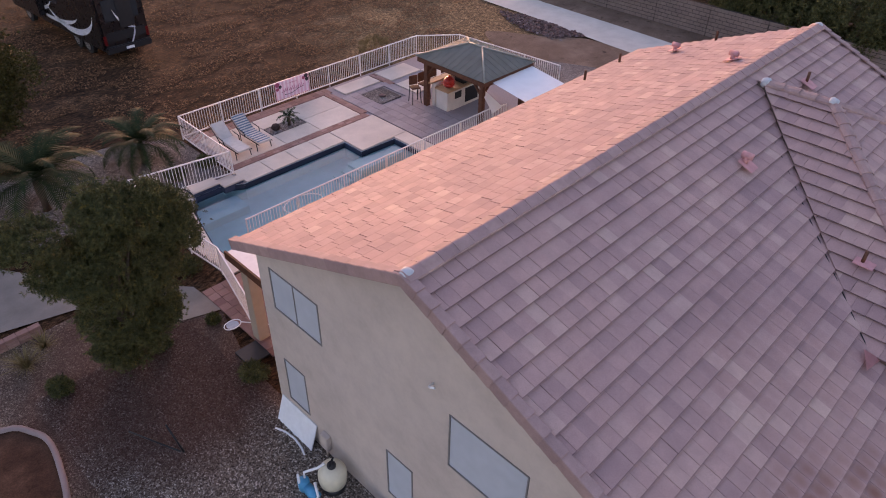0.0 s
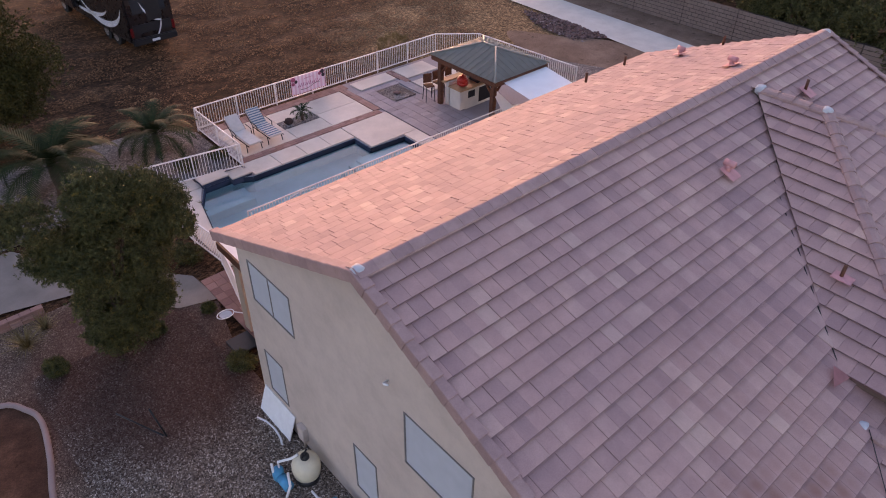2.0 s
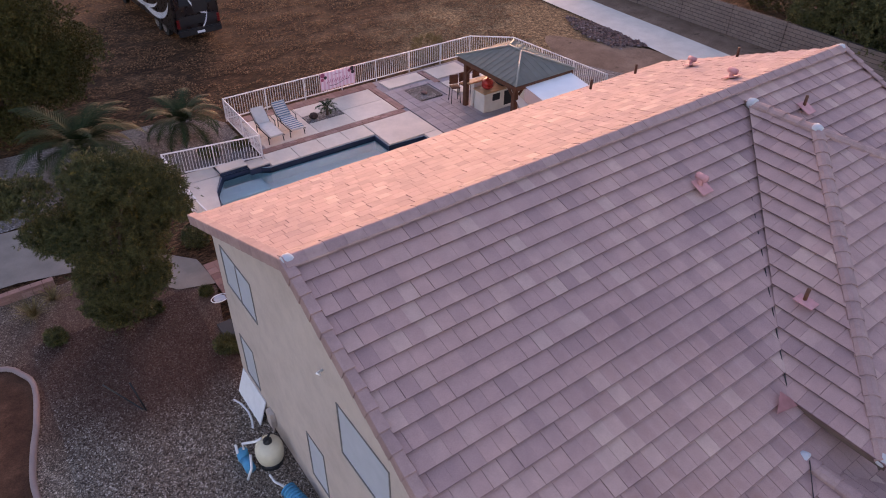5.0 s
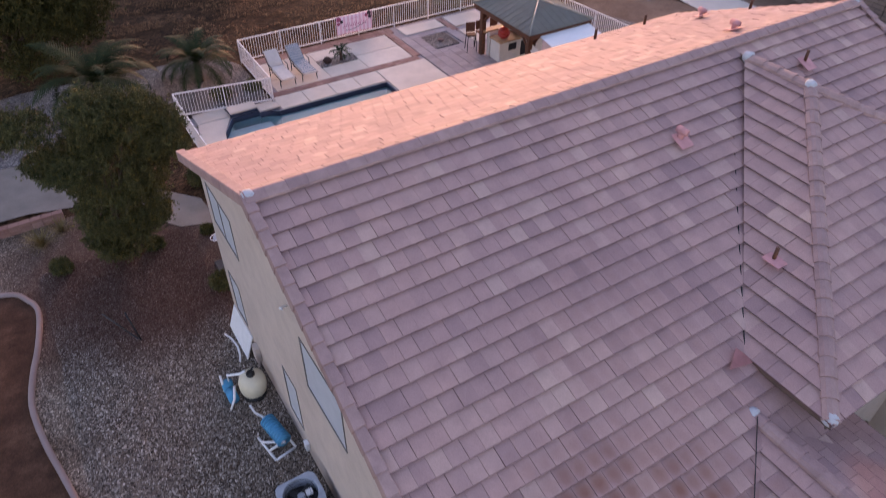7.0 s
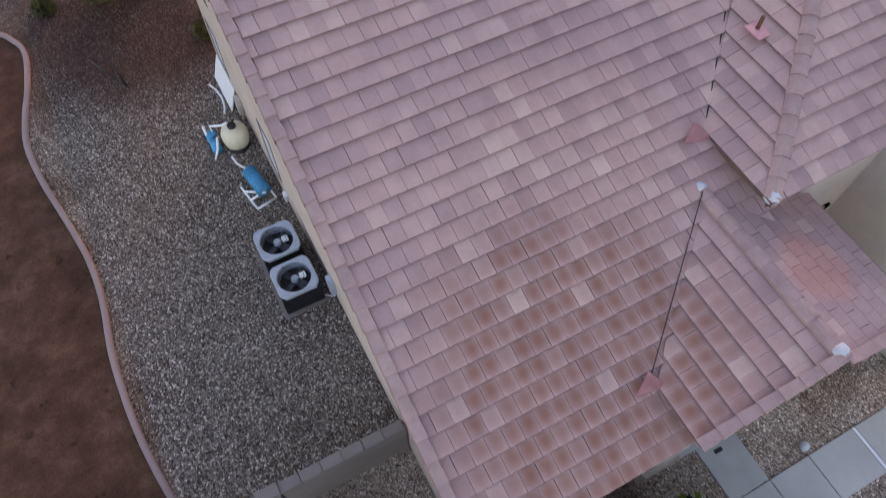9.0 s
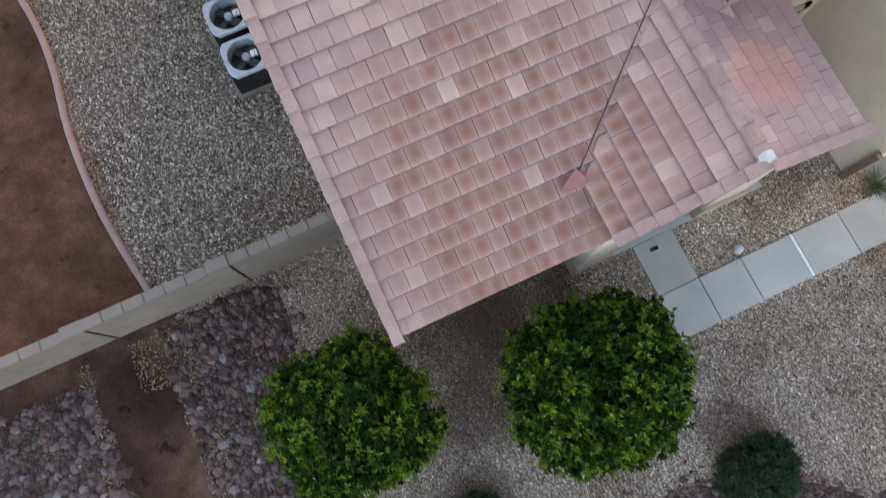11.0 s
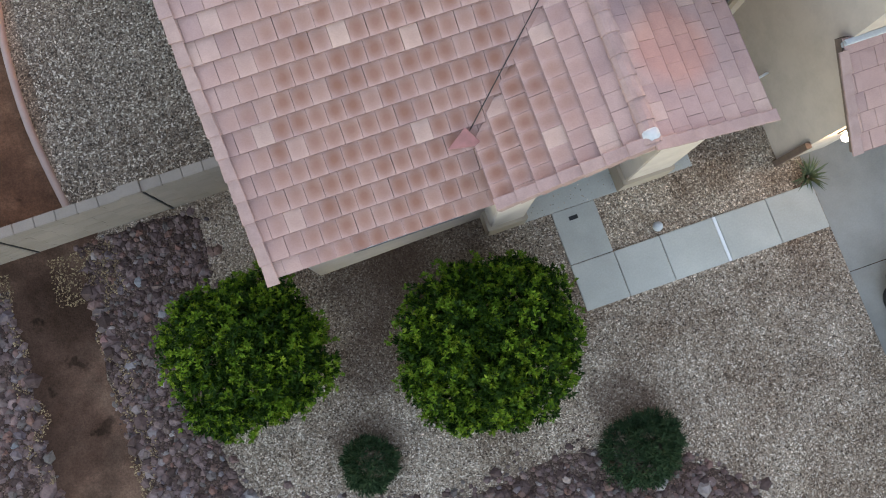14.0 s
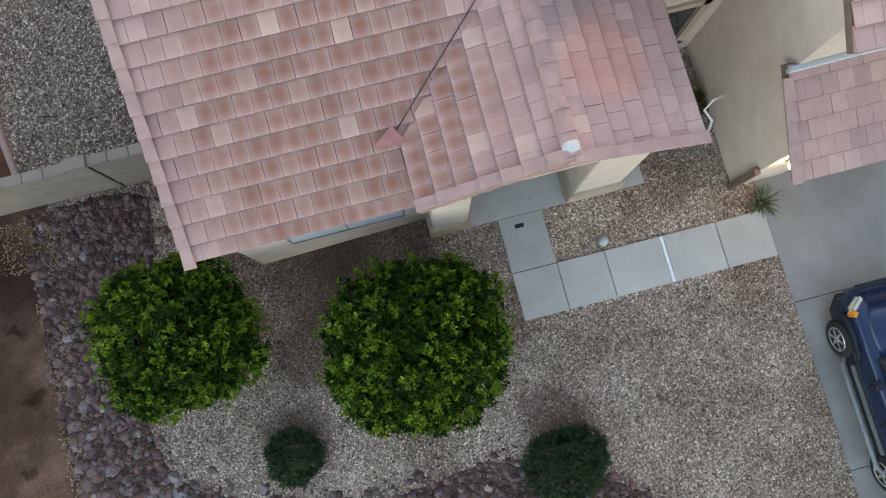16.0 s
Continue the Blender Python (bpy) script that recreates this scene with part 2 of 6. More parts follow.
_d.color(_d.mix(_src, _d.ramp(_d.noise(3.0, 7.0, 0.7), (0.35, (0.10, 0.062, 0.03)), (0.65, (0.27, 0.185, 0.10))), _d.math("MULTIPLY", _d.near(27.5, 26.0, 4.0, 4.0), 0.85)))
_src = _d.b.inputs["Base Color"].links[0].from_socket
_d.color(_d.mix(_src, _d.ramp(_d.noise(7.0, 8.0, 0.85, (0.7, 1.6, 1.0)), (0.43, 0.28), (0.5, 0.75), (0.57, 1.5)), 0.95, "MULTIPLY"))
_src = _d.b.inputs["Base Color"].links[0].from_socket
_d.color(_d.mix(_src, _d.ramp(_d.noise(9.0, 9.0, 0.78, (1.0, 2.0, 1.0)), (0.36, 0.35), (0.5, 0.9), (0.62, 1.9)), 0.85, "MULTIPLY"))
LAWN = _d.m
DIRT_PALE = soil_material("pale_bare_dirt", (0.10, 0.066, 0.047), (0.155, 0.105, 0.077), (0.22, 0.155, 0.115), 0.5).m
ROCK = Mat("purple_river_rock", 0.85, spec=0.2)
ROCK.color(ROCK.mix(ROCK.ramp(ROCK.rnd(), (0.0, (0.0473, 0.0286, 0.0248)), (0.35, (0.1023, 0.0635, 0.0594)), (0.62, (0.1540, 0.1002, 0.0950)), (0.78, (0.1078, 0.0911, 0.0842)), (0.9, (0.1683, 0.0828, 0.0653)), (0.97, (0.1595, 0.1135, 0.1099)), (1.0, (0.3179, 0.2609, 0.2435))), ROCK.ramp(ROCK.noise(14.0, 5.0), (0.3, 0.65), (0.7, 1.25)), 0.8, "MULTIPLY"))
ROCK.bump(ROCK.noise(30.0, 5.0), 0.5, 0.01)
ROCK = ROCK.m
ROCK_PALE = Mat("pale_river_rock", 0.8, spec=0.2)
ROCK_PALE.color(ROCK_PALE.mix(ROCK_PALE.ramp(ROCK_PALE.rnd(), (0.0, (0.0910, 0.0658, 0.0716)), (0.3, (0.1540, 0.1184, 0.1237)), (0.5, (0.2100, 0.1711, 0.1693)), (0.65, (0.1400, 0.1448, 0.1562)), (0.8, (0.2520, 0.1974, 0.1823)), (0.9, (0.2100, 0.1053, 0.0977)), (1.0, (0.3220, 0.2764, 0.2604))), ROCK_PALE.ramp(ROCK_PALE.noise(14.0, 5.0), (0.3, 0.7), (0.7, 1.2)), 0.8, "MULTIPLY"))
ROCK_PALE.bump(ROCK_PALE.noise(30.0, 5.0), 0.5, 0.01)
ROCK_PALE = ROCK_PALE.m
CONCRETE = concrete_material("walkway_concrete", (0.43, 0.415, 0.375))
SLAB = concrete_material("stained_path_concrete", (0.215, 0.178, 0.148), 0.2)
JOINT = plain("dark_mortar_joint", (0.06, 0.046, 0.04), 0.9)
DECK = concrete_material("cream_pool_deck_concrete", (0.58, 0.49, 0.41))
DRIVE = concrete_material("driveway_concrete", (0.25, 0.24, 0.222), 0.18)
CURB = concrete_material("pinkish_kerb_concrete", (0.25, 0.19, 0.178))
BLOCK = concrete_material("grey_block", (0.195, 0.163, 0.143))
FAR_BLOCK = concrete_material("brown_grey_block", (0.19, 0.145, 0.125))
def piece_material(name, *cols, keep=False):
    m = Mat(name, 0.85, spec=0.2)
    base = m.ramp(m.rnd(), *[(i / (len(cols) - 1), c) for i, c in enumerate(cols)])
    m.color(m.mix(base, m.ramp(m.noise(25.0, 5.0), (0.3, 0.78), (0.7, 1.15)), 0.7, "MULTIPLY"))
    m.bump(m.noise(40.0), 0.3, 0.005)
    m.coord()
    return m if keep else m.m
PAVER_RED = piece_material("red_brown_paver", (0.22, 0.115, 0.095), (0.30, 0.165, 0.135), (0.26, 0.14, 0.115), (0.36, 0.215, 0.18))
PAVER_GREY = piece_material("mauve_grey_paver", (0.26, 0.215, 0.215), (0.33, 0.275, 0.275), (0.29, 0.24, 0.24), (0.37, 0.31, 0.30))
POOL_TILE = piece_material("dark_blue_pool_tile", (0.02, 0.028, 0.05), (0.045, 0.06, 0.10), (0.03, 0.05, 0.09), (0.14, 0.14, 0.17))
PLASTER = plain("blue_pool_plaster", (0.36, 0.52, 0.56), 0.8, var=0.1, scale=1.0)
WHITE_METAL = plain("white_painted_metal", (0.72, 0.68, 0.66), 0.45, 0.0, 0.06)
BLACK = plain("black_plastic", (0.018, 0.018, 0.02), 0.45)
BLUE = plain("blue_pool_hose_plastic", (0.039, 0.260, 0.437), 0.45)
WHITE_PLASTIC = plain("white_plastic", (0.72, 0.72, 0.72), 0.5, var=0.06)
CREAM = plain("cream_fibreglass", (0.60, 0.54, 0.40), 0.4, var=0.08)
FAN_DARK = plain("dark_fan_metal", (0.05, 0.055, 0.06), 0.5, 0.3)
AC_GREY = plain("grey_painted_steel", (0.34, 0.38, 0.43), 0.5, 0.1)
WOOD = plain("dark_stained_timber", (0.11, 0.045, 0.025), 0.7, var=0.3, scale=12, bump=0.3)
WOOD_LIGHT = plain("light_timber", (0.42, 0.25, 0.13), 0.6, var=0.2, scale=10)
GREEN_METAL = plain("green_standing_seam_metal", (0.2772, 0.2772, 0.2400), 0.55, 0.1, 0.1, 2.0)
FABRIC_WHITE = plain("white_sail_fabric", (0.72, 0.72, 0.71), 0.9, var=0.04, scale=2)
CUSHION = plain("pale_grey_cushion", (0.54, 0.49, 0.44), 0.9, var=0.08, bump=0.2)
CUSHION_BLUE = plain("blue_cushion_stripe", (0.12, 0.17, 0.22), 0.9, var=0.1)
BANNER = plain("pink_banner_vinyl", (0.788, 0.483, 0.550), 0.5, var=0.05)
BANNER_PALE = plain("pale_pink_banner_print", (0.861, 0.672, 0.715), 0.5, var=0.03)
BANNER_DARK = plain("dark_rose_print", (0.35, 0.07, 0.13), 0.5)
BANNER_ROSE = plain("rose_print", (0.55, 0.2, 0.29), 0.5)
BANNER_BLACK = plain("black_print", (0.03, 0.02, 0.025), 0.5)
RED_ENAMEL = plain("red_enamel", (0.42, 0.03, 0.02), 0.3, spec=0.5)
STUCCO_WHITE = stucco_material("cream_white_stucco", (0.62, 0.57, 0.50))
BARK = plain("rough_bark", (0.09, 0.06, 0.045), 0.95, var=0.35, scale=14, bump=0.8)
LEAF_BRIGHT = leaf_material("bright_green_leaves", (0.0413, 0.1035, 0.0080), (0.0944, 0.1782, 0.0161), (0.2537, 0.3162, 0.0345))
# dark green crown leaves; the shade between the bright rosettes is in this colour
LEAF_INNER = leaf_material("shade_dark_inner_leaves", (0.006, 0.018, 0.003), (0.014, 0.04, 0.005), (0.035, 0.08, 0.009))
LEAF_DARK = leaf_material("dark_olive_leaves", (0.024, 0.03, 0.014), (0.08, 0.086, 0.038), (0.19, 0.165, 0.062))
# lighter copy of the olive leaves, painting the sunlit tops of the lobes
LEAF_OLIVE_LIT = leaf_material("lit_yellow_olive_leaves", (0.09, 0.085, 0.03), (0.16, 0.13, 0.042), (0.27, 0.2, 0.06))
LEAF_DEEP = leaf_material("deep_olive_leaves", (0.022, 0.025, 0.010), (0.056, 0.055, 0.019), (0.171, 0.131, 0.044))
LEAF_BLUE = leaf_material("deep_green_needles", (0.015, 0.035, 0.018), (0.03, 0.06, 0.03), (0.06, 0.09, 0.04))
LEAF_PALM = leaf_material("palm_fronds", (0.010, 0.018, 0.008), (0.022, 0.035, 0.014), (0.046, 0.054, 0.022), 0.7)
LEAF_AGAVE = leaf_material("agave_leaves", (0.06, 0.08, 0.05), (0.10, 0.13, 0.075), (0.22, 0.20, 0.12))
GRASS_DRY = leaf_material("dry_grass_blades", (0.10, 0.07, 0.03), (0.18, 0.13, 0.06), (0.28, 0.22, 0.12))
CAR_BLUE = plain("metallic_blue_paint", (0.008, 0.024, 0.066), 0.2, 0.3, 0.05, 2.0, spec=0.6)
CAR_DARK = plain("dark_navy_cladding", (0.012, 0.015, 0.025), 0.4, 0.1)
TYRE = plain("tyre_rubber", (0.018, 0.018, 0.018), 0.9)
CHROME = plain("brushed_alloy", (0.55, 0.56, 0.58), 0.3, 0.9)
STEP_GREY = plain("dull_grey_trim", (0.16, 0.17, 0.18), 0.5, 0.3)
AMBER = plain("amber_lens", (0.6, 0.22, 0.02), 0.25)
LENS = plain("headlight_lens", (0.42, 0.41, 0.33), 0.15)
RV_DARK = plain("dark_bronze_paint", (0.010, 0.008, 0.009), 0.3, 0.1, 0.1, 1.0, spec=0.5)
RV_SILVER = plain("silver_swoosh_paint", (0.6, 0.6, 0.62), 0.3)
RV_RED = plain("red_tail_lens", (0.14, 0.008, 0.008), 0.3)
WATER = Mat("pool_water", 0.03)
WATER.b.inputs["Transmission Weight"].default_value = 1.0
WATER.b.inputs["IOR"].default_value = 1.33
WATER.color((0.50, 0.78, 0.86))
WATER.bump(WATER.noise(3.0, 3.0), 0.12, 0.02)
WATER = WATER.m
GLASS = Mat("dark_window_glass", 0.05, spec=0.6).color((0.03, 0.035, 0.04)).m
GLOW = Mat("lamp_glass", 0.4).color((0.9, 0.85, 0.7))
GLOW.b.inputs["Emission Color"].default_value = (1.0, 0.78, 0.5, 1)
GLOW.b.inputs["Emission Strength"].default_value = 12.0
GLOW = GLOW.m


# ---- helpers for meshes ----
def link(name, me, material, parent=None, label=""):
    ob = new(name, me)
    if material and not me.materials:
        me.materials.append(material)
    if parent:
        ob.parent = parent
    if label:
        tagged(ob, label)
    return ob


def part(name, bm, material, parent=None, label="", smooth=False):
    me = bpy.data.meshes.new(name)
    bm.normal_update()
    bm.to_mesh(me)
    bm.free()
    if smooth:
        me.shade_smooth()
    return link(name, me, material, parent, label)


def pydata(name, verts, faces, material, parent=None, label="", smooth=False):
    me = bpy.data.meshes.new(name)
    me.from_pydata([tuple(v) for v in verts], [], faces)
    me.update()
    if smooth:
        me.shade_smooth()
    return link(name, me, material, parent, label)


def thing(name, label, category, at=(0, 0, 0), rz=0.0, group="", kind=""):
    e = new(name)
    e.empty_display_size = 0.2
    e.matrix_basis = pose(*at, 0, 0, rz)
    return tagged(e, label, category, group, kind)


def box(bm, x0, x1, y0, y1, z0, z1, bevel=0.0, m=None):
    r = bmesh.ops.create_cube(bm, size=1.0)
    vs = r["verts"]
    for v in vs:
        v.co = Vector(((x0 + x1) / 2 + v.co.x * (x1 - x0), (y0 + y1) / 2 + v.co.y * (y1 - y0), (z0 + z1) / 2 + v.co.z * (z1 - z0)))
    if m:
        bmesh.ops.transform(bm, matrix=m, verts=vs)
    if bevel:
        es = list({e for v in vs for e in v.link_edges})
        bmesh.ops.bevel(bm, geom=es, offset=bevel, segments=2, affect="EDGES")
    return bm


def boxed(name, dims, material, parent=None, label="", bevel=0.01, m=None):
    return part(name, box(bmesh.new(), *dims, bevel, m), material, parent, label)


def tube(points, radius, seg=8, closed=False, taper=None):
    """Vertices and faces of a round bar along points."""
    pts = [Vector(p) for p in points]
    verts, faces = [], []
    up = Vector((0, 0, 1))
    n = len(pts)
    for i, p in enumerate(pts):
        a, b = pts[max(0, i - 1)], pts[min(n - 1, i + 1)]
        if closed:
            a, b = pts[i - 1], pts[(i + 1) % n]
        d = (b - a).normalized()
        s = d.cross(up)
        s = s.normalized() if s.length > 1e-3 else Vector((1, 0, 0))
        t = s.cross(d)
        r = radius if taper is None else radius + (taper - radius) * i / (n - 1)
        for k in range(seg):
            w = 2 * math.pi * k / seg
            verts.append(p + s * math.cos(w) * r + t * math.sin(w) * r)
    for i in range(n if closed else n - 1):
        j = (i + 1) % n
        for k in range(seg):
            q = (k + 1) % seg
            faces.append((i * seg + k, j * seg + k, j * seg + q, i * seg + q))
    if not closed:
        faces.append(tuple(range(seg)))
        faces.append(tuple(reversed(range((n - 1) * seg, n * seg))))
    return verts, faces


def bar(name, points, radius, material, parent=None, label="", seg=8, closed=False, taper=None):
    v, f = tube(points, radius, seg, closed, taper)
    return pydata(name, v, f, material, parent, label, True)


def lathe(bm, profile, seg=24, m=None):
    """A turned shape from (radius, height) pairs."""
    rings = []
    for r, z in profile:
        rings.append([bm.verts.new((r * math.cos(2 * math.pi * k / seg), r * math.sin(2 * math.pi * k / seg), z)) for k in range(seg)])
    for a, b in zip(rings, rings[1:]):
        for k in range(seg):
            bm.faces.new((a[k], a[(k + 1) % seg], b[(k + 1) % seg], b[k]))
    bm.faces.new(list(reversed(rings[0])))
    bm.faces.new(rings[-1])
    if m:
        bmesh.ops.transform(bm, matrix=m, verts=[v for r in rings for v in r])
    return bm


def inside(p, poly):
    x, y = p
    hit = False
    for (x0, y0), (x1, y1) in zip(poly, poly[1:] + poly[:1]):
        if (y0 > y) != (y1 > y) and x < (x1 - x0) * (y - y0) / (y1 - y0) + x0:
            hit = not hit
    return hit


def front_drop(x, y):
    """The front yard falls towards the west, below the side yard's wall."""
    if y > -0.12:
        return 0.0
    k = min(1.0, max(0.0, (x - 5.0) / 5.6))
    return -0.62 * (1 - k * k * (3 - 2 * k))


def sheet(name, poly, material, lift, label, step=0.0, holes=(), parent=None, category="ground", kind="structure", rough=0.0):
    """A flat zone of ground that follows the yard's fall."""
    bm = bmesh.new()
    f = bm.faces.new([bm.verts.new((x, y, 0)) for x, y in poly])
    if f.normal.z < 0 or sum((b[0] - a[0]) * (b[1] + a[1]) for a, b in zip(poly, poly[1:] + poly[:1])) > 0:
        bmesh.ops.reverse_faces(bm, faces=[f])
    bmesh.ops.triangulate(bm, faces=bm.faces[:])

    def cut(px, py, nx, ny):
        bmesh.ops.bisect_plane(bm, geom=bm.verts[:] + bm.edges[:] + bm.faces[:], plane_co=(px, py, 0), plane_no=(nx, ny, 0))
    if step:
        xs, ys = [p[0] for p in poly], [p[1] for p in poly]
        for i in range(math.ceil(max(min(xs), -12) / step), int(min(max(xs), 30) / step) + 1):
            cut(i * step, 0, 1, 0)
        for i in range(math.ceil(max(min(ys), -16) / step), int(min(max(ys), 40) / step) + 1):
            cut(0, i * step, 0, 1)
        if min(ys) < -0.12 < max(ys):
            cut(0, -0.11, 0, 1)
            cut(0, -0.13, 0, 1)
    for hole in holes:
        for (x0, y0), (x1, y1) in zip(hole, hole[1:] + hole[:1]):
            cut(x0, y0, y1 - y0, x0 - x1)
        dead = [f for f in bm.faces if inside(f.calc_center_median().xy, hole)]
        bmesh.ops.delete(bm, geom=dead, context="FACES")
    for v in bm.verts:
        v.co.z = front_drop(v.co.x, v.co.y) + lift + rough * noise.noise(v.co * 1.7)
    ob = part(name, bm, material, parent)
    return tagged(ob, label, category, "", kind)


# ---- ground ----
POOL = [(8.43, 16.95), (8.43, 17.6), (8.92, 19.6), (9.46, 20.5), (10.5, 20.5), (11.2, 20.1), (15.75, 20.05), (15.75, 19.0), (17.4, 18.9), (17.4, 16.95)]
HOUSE_PLAN = [(6.3, -2.5), (21.0, -2.5), (21.0, 10.4), (6.3, 10.4)]
sheet("ground", [(-300, -300), (400, -300), (400, 500), (-300, 500)], LAWN, -0.03, "dry brown patchy lawn and open desert ground", 1.0, [POOL])
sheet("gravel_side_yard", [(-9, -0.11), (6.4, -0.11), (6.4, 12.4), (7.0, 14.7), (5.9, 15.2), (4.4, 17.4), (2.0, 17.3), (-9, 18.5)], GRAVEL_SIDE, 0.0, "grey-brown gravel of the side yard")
CURVE = [(-6, 15.3), (-1, 14.95), (1.08, 14.62), (1.62, 14.05), (1.79, 13.4), (1.6, 12.2), (1.36, 11.3), (1.2, 10.3), (1.3, 9.1), (1.5, 8.0), (1.73, 6.6), (1.75, 5.4), (1.6, 3.9), (1.66, 2.0), (2.0, -0.02)]


def smooth_line(pts, n=4):
    out = []
    for i in range(len(pts) - 1):
        p0, p1, p2, p3 = (Vector((*pts[max(0, min(len(pts) - 1, j))], 0)) for j in (i - 1, i, i + 1, i + 2))
        for k in range(n):
            t = k / n
            q = 0.5 * (2 * p1 + (p2 - p0) * t + (2 * p0 - 5 * p1 + 4 * p2 - p3) * t * t + (3 * p1 - 3 * p2 + p3 - p0) * t ** 3)
            out.append((q.x, q.y))
    return out + [pts[-1]]


CURVE_FINE = smooth_line(CURVE)
sheet("soil_bed", [(-9, -0.02)] + list(reversed(CURVE_FINE)) + [(-9, 15.4)], SOIL, 0.012, "bare dark brown soil bed inside the kerb", 0.0)
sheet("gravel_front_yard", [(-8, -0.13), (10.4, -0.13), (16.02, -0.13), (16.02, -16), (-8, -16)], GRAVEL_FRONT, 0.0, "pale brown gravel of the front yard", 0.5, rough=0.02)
sheet("dirt_path", smooth_line([(0.15, -0.8), (0.9, -0.5), (1.75, -0.7), (1.62, -1.6), (1.7, -2.4), (1.55, -3.2), (1.8, -4.2), (1.72, -5.5), (2.05, -7), (2.3, -9), (3.0, -16), (-0.6, -16), (-0.25, -9), (0.02, -6.6), (-0.05, -5.6), (0.12, -4.6), (0.02, -3.6), (0.18, -2.4), (0.05, -1.6), (0.15, -0.8)], 3), DIRT, 0.03, "bare brown dirt path between rock beds", 0.5, rough=0.02)
sheet("dirt_by_wall", [(-8, -0.2), (2.2, -0.2), (1.75, -0.75), (-8, -1.2)], DIRT, 0.026, "bare dirt along the block wall", 0.5)
ROCKS_EAST = smooth_line([(1.75, -0.45), (3.9, -0.45), (4.1, -1.6), (3.6, -3.2), (3.3, -4.6), (3.5, -6.0), (4.6, -6.9), (7.6, -7.6), (9.6, -7.4), (11.6, -8.2), (12.8, -9.4), (13.0, -12)], 3) + [(2.6, -12), (2.0, -7), (1.75, -5), (1.55, -2.8)]
ROCKS_WEST = [(0.12, -0.8), (0.15, -2.6), (0.02, -4), (-0.1, -6), (-0.3, -9), (-0.8, -12), (-5, -12), (-5, -0.95)]
sheet("rock_bed_soil", ROCKS_EAST, GRAVEL_MAUVE, 0.022, "mauve stony soil under the river rocks", 0.5, rough=0.02)
sheet("rock_bed_soil_west", ROCKS_WEST, GRAVEL_MAUVE, 0.022, "mauve stony soil under the river rocks", 0.5, rough=0.02)
sheet("palm_bed", [(2.0, 21.2), (8.0, 21.3), (11.2, 20.9), (11.2, 24.6), (10.4, 26.0), (3.0, 26.5), (-2, 25.5), (-2, 21.6)], GRAVEL_DARK, 0.0, "grey gravel bed under the palms")
sheet("side_slab", [(-9, 18.6), (2.2, 18.1), (4.1, 17.6), (6.0, 15.1), (7.05, 14.75), (6.95, 16.2), (4.4, 19.2), (3.2, 21.0), (-9, 22.5)], SLAB, 0.02, "weathered pale concrete side path")
sheet("driveway", [(16.02, -3.4), (30, -3.4), (30, -5.97), (16.02, -5.97)], DRIVE, 0.0, "grey concrete driveway")
sheet("driveway_lower", [(16.02, -5.985), (30, -5.985), (30, -9.2), (16.02, -9.2)], DRIVE, 0.0, "grey concrete driveway")
sheet("driveway_street", [(16.02, -9.215), (30, -9.215), (30, -16), (16.02, -16)], DRIVE, 0.0, "grey concrete driveway")
sheet("far_path", smooth_line([(33.6, 42), (33.3, 30), (33.08, 24.3), (32.81, 21.3), (32.5, 17.5), (32.0, 8)]) + smooth_line([(34.8, 8), (35.3, 17), (35.52, 21), (35.67, 24.9), (35.9, 30), (36.2, 42)]), CONCRETE, 0.02, "pale concrete path across the yard")
sheet("far_margin", [(35.0, 6), (37.8, 6), (37.8, 42), (36.0, 42), (35.5, 24)], DIRT_PALE, 0.0, "bare brown dirt along the boundary wall")
sheet("far_gravel", smooth_line([(26.5, 11), (30.8, 11), (29.6, 17.6), (28.3, 20.6), (27.6, 22.6), (26.6, 22.4), (26.3, 17.5)]), GRAVEL_DARK, 0.0, "grey gravel strip beside the pool fence")
sheet("far_soil", smooth_line([(29.9, 24.2), (30.9, 22.3), (32.0, 20.9), (32.6, 19.6), (32.5, 16), (30.8, 14), (29.5, 17.6), (28.5, 19.8), (27.9, 21.8), (28.5, 23.6), (29.3, 24.6), (29.9, 24.2)]), DIRT_PALE, 0.01, "bare pale dirt by the path")

# kerb
v, f = [], []
prof = [(-0.065, -0.05), (-0.065, 0.07), (-0.035, 0.1), (0.035, 0.1), (0.065, 0.07), (0.065, -0.05)]
for i, (x, y) in enumerate(CURVE_FINE):
    a, b = CURVE_FINE[max(0, i - 1)], CURVE_FINE[min(len(CURVE_FINE) - 1, i + 1)]
    d = Vector((b[0] - a[0], b[1] - a[1], 0)).normalized()
    s = Vector((-d.y, d.x, 0))
    v += [Vector((x, y, 0)) + s * o + Vector((0, 0, h)) for o, h in prof]
n = len(prof)
f = [(i * n + k, i * n + k + 1, (i + 1) * n + k + 1, (i + 1) * n + k) for i in range(len(CURVE_FINE) - 1) for k in range(n - 1)]
tagged(pydata("kerb", v, f, CURB, None, "", True), "curved pinkish concrete landscape kerb round the soil bed", "kerb", "", "structure")

# ---- roof ----
EXPOSE, TILE_W = 0.320, 0.265
HOUSE = thing("house", "two-storey tan stucco house with a concrete tile roof", "house")


def clip(poly, edge):
    """Keeps the part of a uv polygon to the left of an edge."""
    (ax, ay), (bx, by) = edge
    out = []
    side = lambda p: (bx - ax) * (p[1] - ay) - (by - ay) * (p[0] - ax)
    for p, q in zip(poly, poly[1:] + poly[:1]):
        sp, sq = side(p), side(q)
        if sp >= 0:
            out.append(p)
        if (sp >= 0) != (sq >= 0):
            k = sp / (sp - sq)
            out.append((p[0] + (q[0] - p[0]) * k, p[1] + (q[1] - p[1]) * k))
    return out


